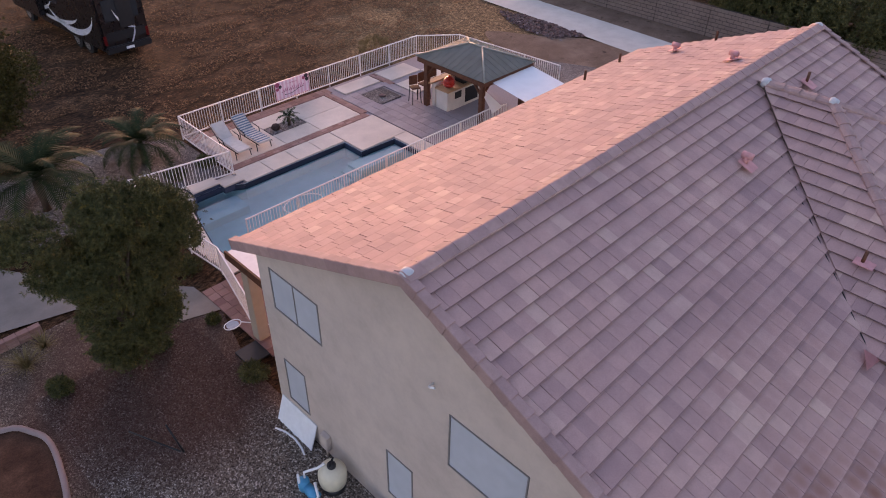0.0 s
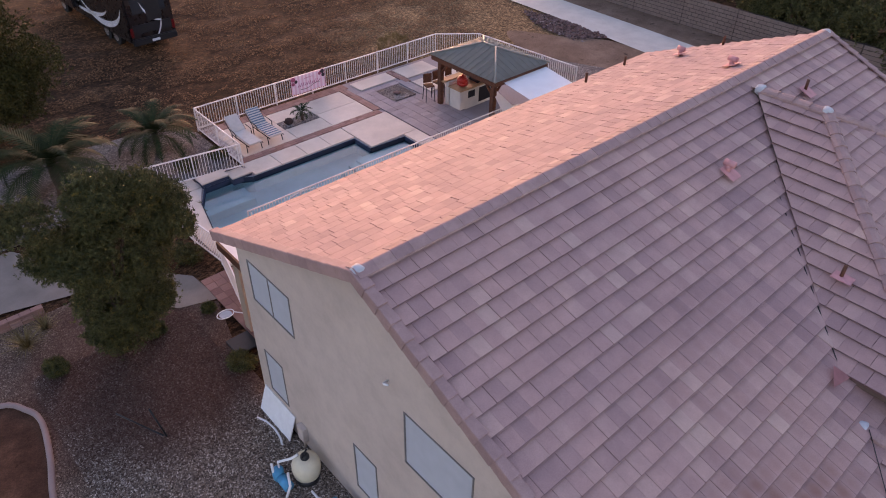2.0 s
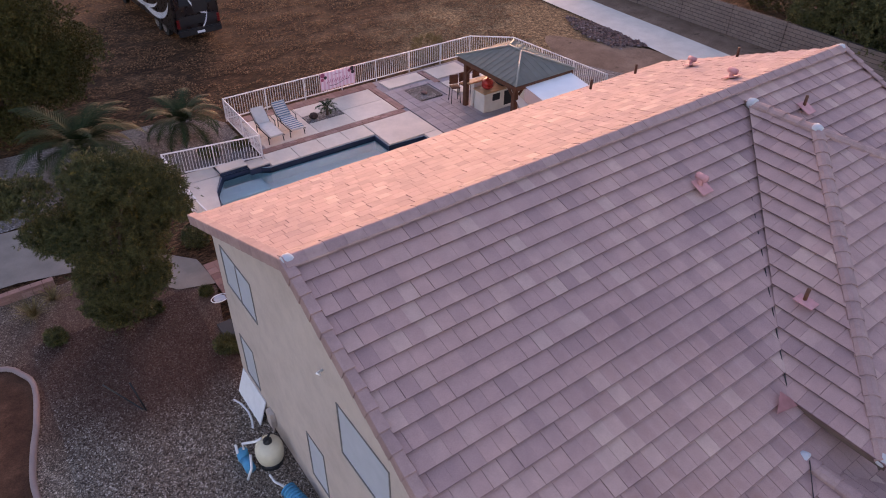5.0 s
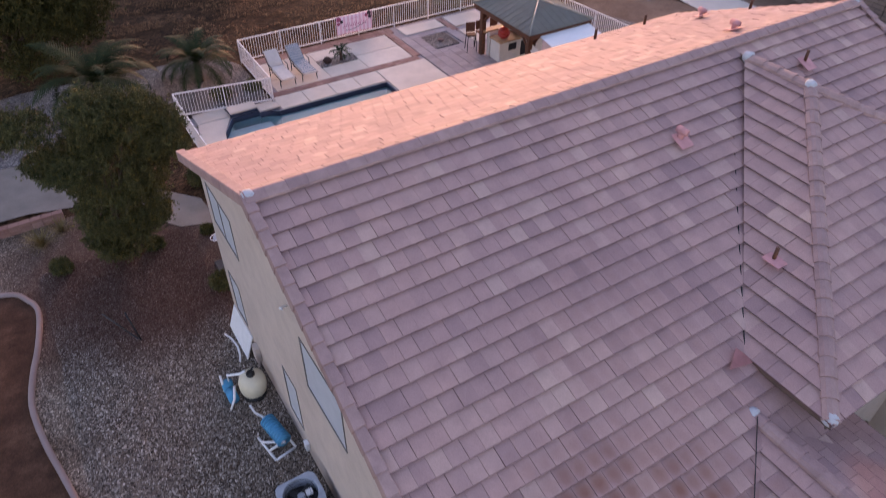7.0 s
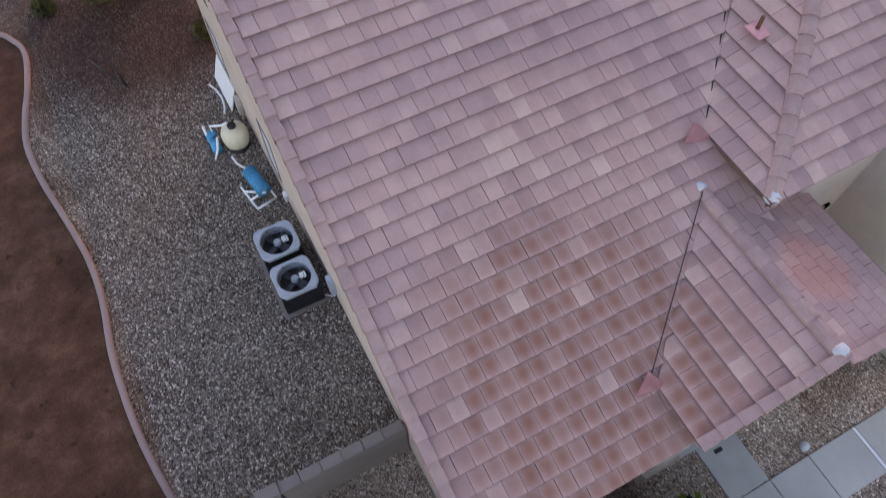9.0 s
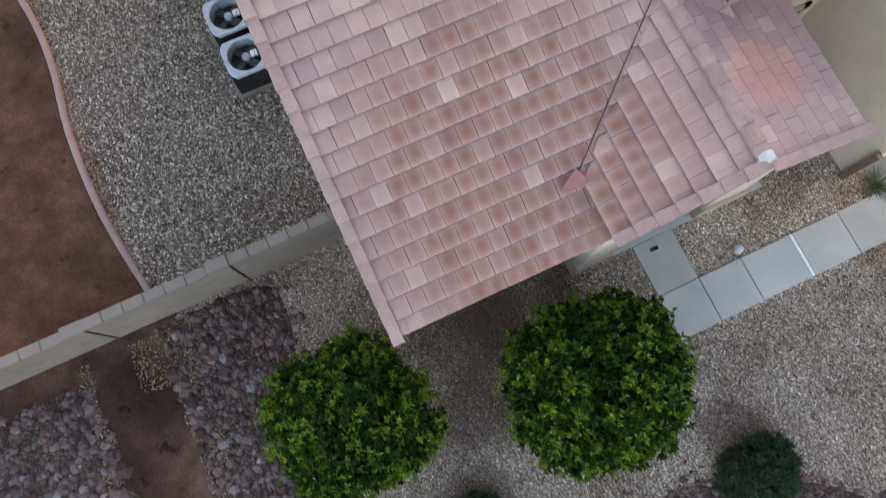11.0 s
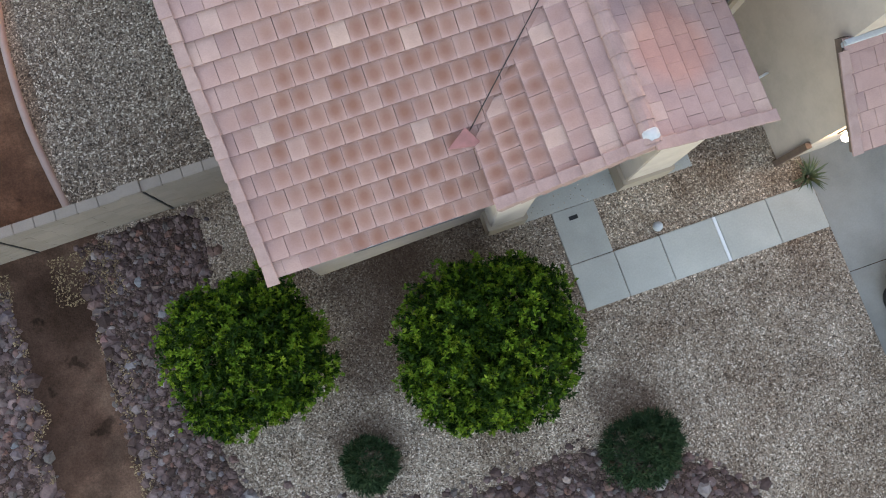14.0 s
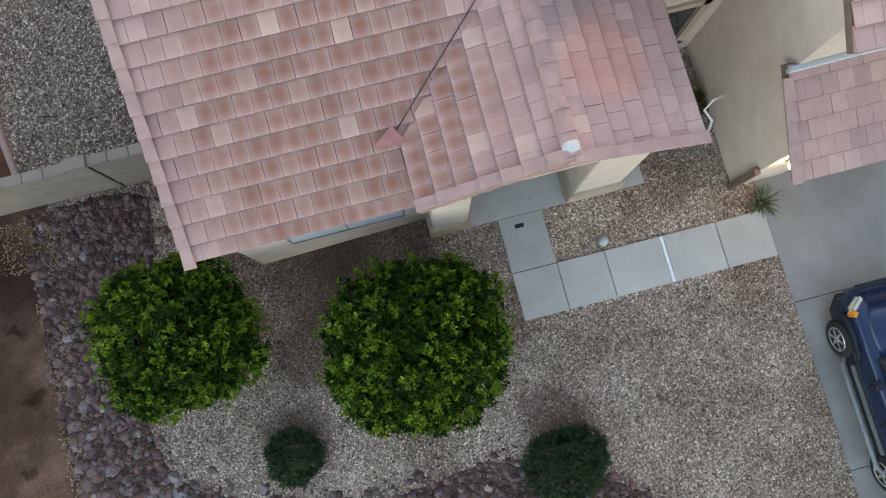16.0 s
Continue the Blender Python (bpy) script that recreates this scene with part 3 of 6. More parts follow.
NOSE, TAIL, THICK = 0.074, 0.024, 0.017   # heights of a tile's lower and upper edge, its thickness
GAP = 0.0042   # open joint between neighbours
FRONT_START = -0.077   # the lowest course of the front slope is cut short at the eave


def tile_mesh():
    """A flat concrete tile with eased edges, lying nose down the slope."""
    w, l, c = TILE_W - GAP, EXPOSE + 0.03, 0.004
    v = [(0, 0.004, NOSE - THICK), (w, 0.004, NOSE - THICK), (w, l, 0.002), (0, l, 0.002),
         (0, 0, NOSE - 0.007), (w, 0, NOSE - 0.007), (w, l, TAIL - 0.004), (0, l, TAIL - 0.004),
         (c, 0.006, NOSE), (w - c, 0.006, NOSE), (w - c, l, TAIL), (c, l, TAIL)]
    f = [(8, 9, 10, 11), (0, 1, 5, 4), (1, 2, 6, 5), (3, 0, 4, 7), (3, 2, 1, 0), (4, 5, 9, 8), (5, 6, 10, 9), (7, 4, 8, 11)]
    me = bpy.data.meshes.new("tile")
    me.from_pydata(v, [], f)
    uvl = me.uv_layers.new(name="UVMap")
    for lp in me.loops:
        q = me.vertices[lp.vertex_index].co
        uvl.data[lp.index].uv = (q.x / w, q.y / l)
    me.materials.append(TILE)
    return me


TILE_MESH = tile_mesh()


def roof_slope(origin, along, up, poly, singles=None, seed=1, label="", board=None, skip=None, start=0.0):
    """A tiled slope: origin at its eave, unit vectors along the eave and up the slope, its outline in those two (anticlockwise)."""
    rng = random.Random(seed)
    O, U, V = Vector(origin), Vector(along).normalized(), Vector(up).normalized()
    N = U.cross(V)
    if N.z < 0:
        N = -N
    base = Matrix((U, V, N)).transposed().to_4x4()
    base.translation = O
    # boarding below the tiles
    bm = bmesh.new()
    top = [bm.verts.new(O + U * u + V * w - N * 0.005) for u, w in board or poly]
    low = [bm.verts.new(O + U * u + V * w - N * 0.14) for u, w in board or poly]
    bm.faces.new(top)
    bm.faces.new(list(reversed(low)))
    for i in range(len(top)):
        bm.faces.new((top[i - 1], low[i - 1], low[i], top[i]))
    bmesh.ops.recalc_face_normals(bm, faces=bm.faces[:])
    deck = part("roof_slope", bm, EAVE_SHADE, HOUSE, label)
    us, vs = [p[0] for p in poly], [p[1] for p in poly]
    edges = list(zip(poly, poly[1:] + poly[:1]))
    verts, faces, uvs = [], [], []
    rows = math.ceil((max(vs) - min(vs) - start) / EXPOSE)
    for r in range(rows):
        v0 = min(vs) + start + r * EXPOSE
        u0 = min(us) - TILE_W * (0.5 if r % 2 else 1.0) + rng.uniform(-0.02, 0.02)
        while u0 < max(us):
            w, l = TILE_W - GAP, EXPOSE + 0.03
            rect = [(u0, v0), (u0 + w, v0), (u0 + w, v0 + l), (u0, v0 + l)]
            cut = rect
            for e in edges:
                if cut:
                    cut = clip(cut, e)
            whole = len(cut) == 4 and all(abs(a[0] - b[0]) + abs(a[1] - b[1]) < 1e-6 for a, b in zip(sorted(cut), sorted(rect)))
            jz, tilt = rng.uniform(-0.003, 0.004), rng.uniform(-0.006, 0.006)
            if len(cut) >= 3 and not (skip and skip(u0 + w / 2, v0)):
                if r and whole and singles and singles(u0, v0):
                    t = new("tile", TILE_MESH)
                    t.parent = deck
                    t.matrix_basis = base @ Matrix.Translation((u0, v0, jz)) @ Matrix.Rotation(tilt, 4, "Y")
                else:
                    i0, k = len(verts), len(cut)
                    for u, q in cut:
                        h = NOSE - (NOSE - TAIL) * (q - v0) / l + jz + tilt * (u - u0) / w
                        verts.append(O + U * u + V * q + N * (h - THICK if r else 0.0))
                        uvs.append(((u - u0) / w, (q - v0) / l))
                    for u, q in cut:
                        h = NOSE - (NOSE - TAIL) * (q - v0) / l + jz + tilt * (u - u0) / w
                        verts.append(O + U * u + V * q + N * h)
                        uvs.append(((u - u0) / w, (q - v0) / l))
                    faces.append(tuple(range(i0 + k, i0 + 2 * k)))
                    faces.append(tuple(reversed(range(i0, i0 + k))))
                    for j in range(k):
                        q = (j + 1) % k
                        faces.append((i0 + j, i0 + q, i0 + k + q, i0 + k + j))
            u0 += TILE_W + rng.choice((-0.002, -0.001, 0.0, 0.0, 0.004))
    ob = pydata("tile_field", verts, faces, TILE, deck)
    uvl = ob.data.uv_layers.new(name="UVMap")
    idx = np.empty(len(ob.data.loops), dtype=np.int32)
    ob.data.loops.foreach_get("vertex_index", idx)
    uvl.data.foreach_set("uv", np.array(uvs, dtype=np.float32)[idx].ravel())
    tagged(ob, "", "", "", "stuff")
    return deck


def ridge_mesh(prof, taper):
    v, f = [], []
    for x, k in ((0.0, 1.0), (0.40, taper)):
        v += [(x, a * k, b * k + (0.006 if x == 0 else 0.0)) for a, b in prof]
    n = len(prof)
    f = [(i, i + 1, n + i + 1, n + i) for i in range(n - 1)] + [tuple(reversed(range(n)))]
    me = bpy.data.meshes.new("ridge_tile")
    me.from_pydata(v, [], f)
    uvl = me.uv_layers.new(name="UVMap")
    for d in uvl.data:
        d.uv = (5, 5)
    me.materials.append(EDGE_TILE)
    return me


RIDGE_MESH = ridge_mesh([(-0.135, -0.045), (-0.13, 0.01), (-0.075, 0.055), (0.0, 0.075), (0.075, 0.055), (0.13, 0.01), (0.135, -0.045)], 0.9)
RIDGE_ANGLE = ridge_mesh([(-0.19, -0.085), (-0.182, -0.052), (-0.03, 0.016), (0.0, 0.022), (0.03, 0.016), (0.182, -0.052), (0.19, -0.085)], 0.985)


def verge_mesh():
    """An angled rake tile: a top leaf over the field and a leaf down the gable, wider at its lower end."""
    v, f = [], []
    for x, o, h in ((0.0, 0.014, 0.104), (0.004, 0.016, 0.108), (0.36, 0.0, 0.080)):
        out = [(-0.045 - o, -0.12), (-0.045 - o, h - 0.014), (-0.033 - o, h - 0.002), (0.104 + o, h), (0.114 + o, h - 0.006), (0.114 + o, h - 0.03), (-0.02 - o, h - 0.03), (-0.02 - o, -0.12)]
        v += [(x, a, b) for a, b in out]
    n = 8
    for r in range(2):
        f += [(r * n + k, r * n + (k + 1) % n, (r + 1) * n + (k + 1) % n, (r + 1) * n + k) for k in range(n)]
    f += [(7, 6, 1, 0), (6, 5, 4, 3, 2, 1), (16, 17, 22, 23), (17, 18, 19, 20, 21, 22)]
    me = bpy.data.meshes.new("verge_tile")
    me.from_pydata(v, [], f)
    bm = bmesh.new()
    bm.from_mesh(me)
    bmesh.ops.recalc_face_normals(bm, faces=bm.faces[:])
    bm.to_mesh(me)
    bm.free()
    me.materials.append(EDGE_TILE)
    return me


VERGE_MESH = verge_mesh()


def run_of(mesh, a, b, up, parent, name, step, lift=0.0):
    """Edge tiles laid one over the other from a up to b."""
    a, b = Vector(a), Vector(b)
    d = (b - a).normalized()
    side = Vector(up).cross(d).normalized()
    top = d.cross(side)
    rng = random.Random(len(bpy.data.objects))
    m = Matrix((d, side, top)).transposed().to_4x4()
    n = max(1, round((b - a).length / step))
    for i in range(n):
        o = new(name, mesh)
        o.parent = parent
        o.matrix_basis = Matrix.Translation(a + d * ((b - a).length * i / n) + top * (lift + rng.uniform(0, 0.006))) @ m @ pose(0, 0, 0, rng.uniform(-0.8, 0.8), 0.4 if mesh is RIDGE_ANGLE else 1.6 if step > 0.33 else 0.6, rng.uniform(-0.8, 0.8))


def mortar_cap(at, rz=0.0, label="pale mortar ridge end"):
    """A rounded mortar end; its axis points along rz."""
    bm = lathe(bmesh.new(), [(0.035, -0.095), (0.082, -0.08), (0.118, -0.02), (0.122, 0.07), (0.095, 0.1)], 18)
    for vv in bm.verts:
        vv.co += Vector((noise.noise(vv.co * 14 + Vector(at)), noise.noise(vv.co * 14), 0)) * 0.02
    part("ridge_end", bm, MORTAR, HOUSE, label, True).matrix_basis = pose(at[0], at[1], at[2] - 0.035, 0, 0, rz) @ pose(0, 0, 0, 0, 90, 0)


RX0, RX1, RY, RZ = 5.95, 21.2, 5.85, 7.03
PF, PB = 0.43, 0.412
EY, EZ = -3.0, RZ - PF * (RY + 3.0)
BY, BZ = 10.95, RZ - PB * (10.95 - RY)
upF, upB = Vector((0, 1, PF)).normalized(), Vector((0, -1, PB)).normalized()
LF = math.hypot(RY - EY, RZ - EZ)
LB = math.hypot(BY - RY, RZ - BZ)
front = roof_slope((RX0, EY, EZ), (1, 0, 0), upF, [(0, 0), (RX1 - RX0, 0), (RX1 - RX0, LF), (0, LF)], lambda u, w: 0.15 < u < 5.0 and 0 < w < 4.6, 1, "",
                   [(0, 0), (6.5, 0), (6.5, 3.6), (RX1 - RX0, 3.6), (RX1 - RX0, LF), (0, LF)], lambda u, w: u > 6.5 and w < 3.6, FRONT_START)
back = roof_slope((RX1, BY, BZ), (-1, 0, 0), upB, [(0, 0), (RX1 - RX0, 0), (RX1 - RX0, LB), (0, LB)], None, 2)
run_of(RIDGE_ANGLE, (RX0, RY, RZ + 0.1), (RX1, RY, RZ + 0.1), (0, 0, 1), front, "ridge_tile", 0.34)
run_of(VERGE_MESH, Vector((RX0, EY, EZ)) + upF * FRONT_START, (RX0, RY, RZ), (0, 0, 1), front, "verge_tile", EXPOSE, 0.02)
for o in [o for o in bpy.data.objects if o.name.startswith("verge_tile")]:
    o.matrix_basis = o.matrix_basis @ Matrix.Scale(-1, 4, (0, 1, 0))
run_of(VERGE_MESH, (RX0, BY, BZ), (RX0, RY, RZ), (0, 0, 1), back, "verge_tile", EXPOSE, 0.02)
run_of(VERGE_MESH, (RX1, 0.4, RZ - PF * (RY - 0.4)), (RX1, RY, RZ), (0, 0, 1), front, "verge_tile", EXPOSE, 0.02)
mortar_cap((RX0 + 0.06, RY, RZ + 0.06))
mortar_cap((RX1 - 0.05, RY, RZ + 0.06), 180)

# hipped two-storey block over the entrance side
HX, HY0, HY1, HZ, HE = 16.66, 3.76, 5.5, 6.95, 12.05
HP = 0.46
HEZ = HZ - HP * (HX - HE)
HEY = HY0 - (HX - HE)
HEX = 2 * HX - HE
upW, upE, upS = Vector((1, 0, HP)).normalized(), Vector((-1, 0, HP)).normalized(), Vector((0, 1, HP)).normalized()
LH = math.hypot(HX - HE, HZ - HEZ)
west = roof_slope((HE, 0.75, HEZ), (0, -1, 0), upW, [(0, 0), (0.75 - HEY, 0), (0.75 - HY0, LH), (0.75 - 5.35, LH)], None, 3)
south = roof_slope((HE, HEY, HEZ), (1, 0, 0), upS, [(0, 0), (HEX - HE, 0), (HX - HE, LH)], None, 4)
east = roof_slope((HEX, HEY, HEZ), (0, 1, 0), upE, [(0, 0), (5.0, 0), (HY1 - HEY, LH), (HY0 - HEY, LH)], None, 5)
run_of(RIDGE_MESH, (HX, HY0, HZ + 0.05), (HX, 5.2, HZ + 0.05), (0, 0, 1), west, "ridge_tile", 0.34)
run_of(RIDGE_MESH, (HE + 0.05, HEY + 0.05, HEZ + 0.05), (HX, HY0, HZ + 0.05), (0, 0, 1), west, "ridge_tile", 0.34)
run_of(RIDGE_MESH, (HEX - 0.05, HEY + 0.05, HEZ + 0.05), (HX, HY0, HZ + 0.05), (0, 0, 1), east, "ridge_tile", 0.34)
mortar_cap((HX, HY0, HZ + 0.08), 90)
mortar_cap((HX, 5.28, HZ + 0.07), -90)
mortar_cap((HE + 0.08, HEY + 0.08, HEZ + 0.07), 45)

# entry porch gable
PX, PZ, PYF = 11.55, 4.45, -3.15
PE, PP = 9.42, 0.385
PEZ = PZ - PP * (PX - PE)
LP = math.hypot(PX - PE, PZ - PEZ)
upPW, upPE = Vector((1, 0, PP)).normalized(), Vector((-1, 0, PP)).normalized()
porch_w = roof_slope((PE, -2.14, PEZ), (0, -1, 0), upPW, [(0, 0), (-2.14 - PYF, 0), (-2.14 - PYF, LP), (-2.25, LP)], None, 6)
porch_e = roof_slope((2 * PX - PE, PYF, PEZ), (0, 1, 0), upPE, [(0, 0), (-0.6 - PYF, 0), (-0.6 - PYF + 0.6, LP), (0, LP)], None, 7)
run_of(RIDGE_MESH, (PX, PYF, PZ + 0.05), (PX, 0.1, PZ + 0.05), (0, 0, 1), porch_w, "ridge_tile", 0.34)
run_of(VERGE_MESH, (PE, PYF, PEZ), (PX, PYF, PZ), (0, 0, 1), porch_w, "verge_tile", EXPOSE, 0.02)
run_of(VERGE_MESH, (2 * PX - PE, PYF, PEZ), (PX, PYF, PZ), (0, 0, 1), porch_e, "verge_tile", EXPOSE, 0.02)
mortar_cap((PX, PYF + 0.1, PZ + 0.07), 90)
mortar_cap((PX, 0.05, PZ + 0.07), -90)

# garage wing: low front roof and the higher roof behind
GX = 15.4
garage_low = roof_slope((GX, -4.0, 2.5), (1, 0, 0), (0, 1, 0.45), [(0, 0), (8, 0), (8, 1.86), (0, 1.86)], None, 8)
run_of(VERGE_MESH, (GX, -4.0, 2.5), (GX, -2.5, 3.17), (0, 0, 1), garage_low, "verge_tile", EXPOSE, 0.02)
garage_high = roof_slope((GX, -2.8, 4.75), (1, 0, 0), (0, 1, 0.45), [(0, 0), (8, 0), (8, 3.2), (0, 3.2)], None, 9)
boxed("flashing", (GX, 23.4, -2.44, -2.354, 3.2, 3.34), MORTAR, HOUSE, "pale flashing strip where the low roof meets the wall", 0.01)


# ---- walls ----
def wall_sheet(name, poly, holes, place, thick, material, label=""):
    """A wall from its outline in (along, height) with openings; place(a, h) gives the outer face, thick goes inward."""
    bm = bmesh.new()
    bm.faces.new([bm.verts.new((a, h, 0)) for a, h in poly])
    for a0, a1, h0, h1 in holes:
        for co, no in (((a0, 0, 0), (1, 0, 0)), ((a1, 0, 0), (1, 0, 0)), ((0, h0, 0), (0, 1, 0)), ((0, h1, 0), (0, 1, 0))):
            bmesh.ops.bisect_plane(bm, geom=bm.verts[:] + bm.edges[:] + bm.faces[:], plane_co=co, plane_no=no)
    dead = [f for f in bm.faces for a0, a1, h0, h1 in holes if a0 < f.calc_center_median().x < a1 and h0 < f.calc_center_median().y < h1]
    bmesh.ops.delete(bm, geom=list(set(dead)), context="FACES")
    r = bmesh.ops.extrude_face_region(bm, geom=bm.faces[:])
    moved = {g for g in r["geom"] if isinstance(g, bmesh.types.BMVert)}
    inward = Vector(thick)
    for vv in bm.verts:
        p = Vector(place(vv.co.x, vv.co.y))
        vv.co = p + inward if vv in moved else p
    bmesh.ops.recalc_face_normals(bm, faces=bm.faces[:])
    return part(name, bm, material, HOUSE, label)


def under(y):
    """Underside of the main roof."""
    return (RZ - PF * (RY - y) if y < RY else RZ - PB * (y - RY)) - 0.16


WX = 6.177
WEST = [(8.49, 10.09, 3.62, 4.71), (9.32, 10.09, 0.83, 2.14), (3.41, 5.06, 3.25, 4.58), (5.95, 6.70, 0.72, 2.13)]
wall_sheet("wall", [(-2.6, -0.7), (10.5, -0.7), (10.5, under(10.5)), (RY, under(RY)), (-2.6, under(-2.6))], WEST, lambda a, h: (WX, a, h), (0.2, 0, 0), STUCCO, "tan stucco gable wall")
FRONT = [(7.05, 9.2, 0.75, 2.1)]
wall_sheet("wall", [(6.18, -0.75), (9.8, -0.75), (9.8, under(-2.6)), (6.18, under(-2.6))], FRONT, lambda a, h: (a + 0.003, -2.603, h), (0, 0.2, 0), STUCCO)
wall_sheet("wall", [(6.18, -0.1), (21.0, -0.1), (21.0, under(10.5)), (6.18, under(10.5))], [], lambda a, h: (a, 10.503, h), (0, -0.2, 0), STUCCO)
wall_sheet("wall", [(-0.5, -0.1), (10.5, -0.1), (10.5, under(10.5)), (RY, under(RY)), (-0.5, under(-0.5))], [], lambda a, h: (21.0, a, h), (-0.2, 0, 0), STUCCO)
wall_sheet("wall", [(9.6, -0.1), (15.55, -0.1), (15.55, HEZ - 0.1), (12.5, HEZ - 0.1), (12.5, 3.2), (9.6, 3.2)], [(10.3, 11.3, 0.05, 2.1), (14.2, 15.1, 0.6, 2.05)], lambda a, h: (a, -0.5, h), (0, 0.2, 0), STUCCO)
wall_sheet("wall", [(-0.52, 3.0), (3.0, 3.0), (3.0, HEZ - 0.1), (-0.52, HEZ - 0.1)], [], lambda a, h: (12.5, a, h), (0.2, 0, 0), STUCCO)
wall_sheet("wall", [(15.55, -0.1), (23, -0.1), (23, 4.84), (15.55, 4.84)], [], lambda a, h: (a, -2.35, h), (0, 0.2, 0), STUCCO)
wall_sheet("wall", [(-3.5, -0.1), (-0.3, -0.1), (-0.3, 5.74), (-2.36, 4.83), (-2.36, 3.09), (-3.5, 2.58)], [], lambda a, h: (15.553, a, h), (0.2, 0, 0), STUCCO)
wall_sheet("wall", [(15.56, -0.1), (16.55, -0.1), (16.55, 2.5), (15.56, 2.5)], [], lambda a, h: (a, -3.503, h), (0, 0.2, 0), STUCCO)
# porch posts and gable
for x0, x1 in ((9.62, 10.3), (12.35, 13.3)):
    boxed("pillar", (x0, x1, -2.95, -2.35, -0.4, 3.3), STUCCO, HOUSE, "square stucco porch pillar", 0.02)
    boxed("pillar_base", (x0 - 0.06, x1 + 0.06, -3.01, -2.3, -0.45, 0.55), TRIM, HOUSE, "wider stucco pillar base", 0.02)
wall_sheet("wall", [(9.62, 3.0), (13.48, 3.0), (13.48, PEZ - 0.07), (PX, PZ - 0.17), (9.62, PEZ - 0.07)], [], lambda a, h: (a, -2.98, h), (0, 0.25, 0), STUCCO, "porch gable wall")
boxed("porch_side_wall", (9.62, 9.82, -2.4, -0.5, -0.2, 3.3), STUCCO, HOUSE, "", 0.0)
boxed("porch_slab", (9.6, 13.9, -3.0, -0.5, -0.3, 0.03), CONCRETE, HOUSE, "grey concrete entry slab", 0.005)


def window(name, frame_dims, axis, screen=True, split=False):
    """A screened window in a wall; axis x: in a wall facing west, y: facing south."""
    a0, a1, h0, h1, face = frame_dims
    w = new(name)
    w.parent = HOUSE
    tagged(w, "window with a pale grey sun screen and dark frame" if screen else "window with a brown frame")
    t = 0.032

    def put(nm, b0, b1, c0, c1, d0, d1, mt):
        if axis == "x":
            boxed(nm, (face + d0, face + d1, b0, b1, c0, c1), mt, w, "", 0.004)
        else:
            boxed(nm, (b0, b1, face + d0, face + d1, c0, c1), mt, w, "", 0.004)
    g = 0.004
    put("sash", a0 + g, a1 - g, h0 + g, h0 + t, -0.015, 0.06, FRAME_DARK)
    put("sash", a0 + g, a1 - g, h1 - t, h1 - g, -0.015, 0.06, FRAME_DARK)
    put("sash", a0 + g, a0 + t, h0 + t, h1 - t, -0.015, 0.06, FRAME_DARK)
    put("sash", a1 - t, a1 - g, h0 + t, h1 - t, -0.015, 0.06, FRAME_DARK)
    put("screen" if screen else "pane", a0 + t, a1 - t, h0 + t, h1 - t, 0.005, 0.03, SCREEN if screen else GLASS)
    if split:
        c = (a0 + a1) / 2
        put("mullion", c - 0.012, c + 0.012, h0 + t, h1 - t, -0.012, 0.03, FRAME_DARK)
    return w


for i, (a0, a1, h0, h1) in enumerate(WEST):
    window("window", (a0, a1, h0, h1, WX), "x", True, i == 0)
window("window", (7.05, 9.2, 0.75, 2.1, -2.6), "y", True, True)
window("window", (14.2, 15.1, 0.6, 2.05, -0.5), "y", False)
boxed("front_door", (10.31, 11.29, -0.45, -0.40, 0.05, 2.09), FRAME_DARK, HOUSE, "dark entry door", 0.01)
for dims in ((14.05, 14.2, -0.56, -0.5, 0.45, 2.2), (15.1, 15.25, -0.56, -0.5, 0.45, 2.2), (14.05, 15.25, -0.56, -0.5, 2.05, 2.2), (14.05, 15.25, -0.56, -0.5, 0.45, 0.6)):
    boxed("window_trim", dims, TRIM, HOUSE, "brown stucco window surround", 0.0)

# roof fittings
def pipe_vent(at, normal_y, parent=HOUSE, hood=True):
    w = new("roof_vent")
    w.parent = parent
    w.matrix_basis = pose(*at)
    tagged(w, "pink painted metal roof vent with flashing")
    tilt = math.degrees(math.atan(normal_y))
    boxed("flashing", (-0.16, 0.16, -0.22, 0.14, 0.07, 0.085), PINK, w, "", 0.006, pose(0, 0, 0, tilt))
    if hood:
        bar("riser", [(0, 0, 0.04), (0, 0, 0.22)], 0.06, PINK, w, "", 12)
        bar("hood", [(0.0, -0.12, 0.23), (0.0, 0.1, 0.23)], 0.07, PINK, w, "rusty pink half-round hood", 12)
    else:
        bar("riser", [(0, 0, 0.03), (0, 0, 0.32)], 0.035, WOOD, w, "rust-brown pipe", 10)


pipe_vent((13.75, 4.25, 6.42), PF)
pipe_vent((18.05, 4.82, 6.66), PF, hood=False)
pipe_vent((13.5, 1.6, 5.52), 0.0, hood=False)
pipe_vent((19.93, 9.15, 5.73), -PB)
pipe_vent((17.87, 6.63, 6.74), -PB)
for at in ((19.4, 10.6, 5.14), (17.4, 10.49, 5.19), (21.0, 8.45, 6.0)):
    bar("vent_pipe", [at, (at[0], at[1], at[2] + 0.28)], 0.04, WOOD, HOUSE, "rust-brown vent pipe")
bar("valley_flashing", [(16.6, 5.72, 6.99), (12.08, 0.76, 4.895)], 0.011, BLACK, HOUSE, "dark open valley between roof slopes", 6)
bar("valley_flashing", [(11.5, -0.08, 4.575), (9.34, -2.02, 3.74)], 0.008, BLACK, HOUSE, "dark open valley between roof slopes", 6)


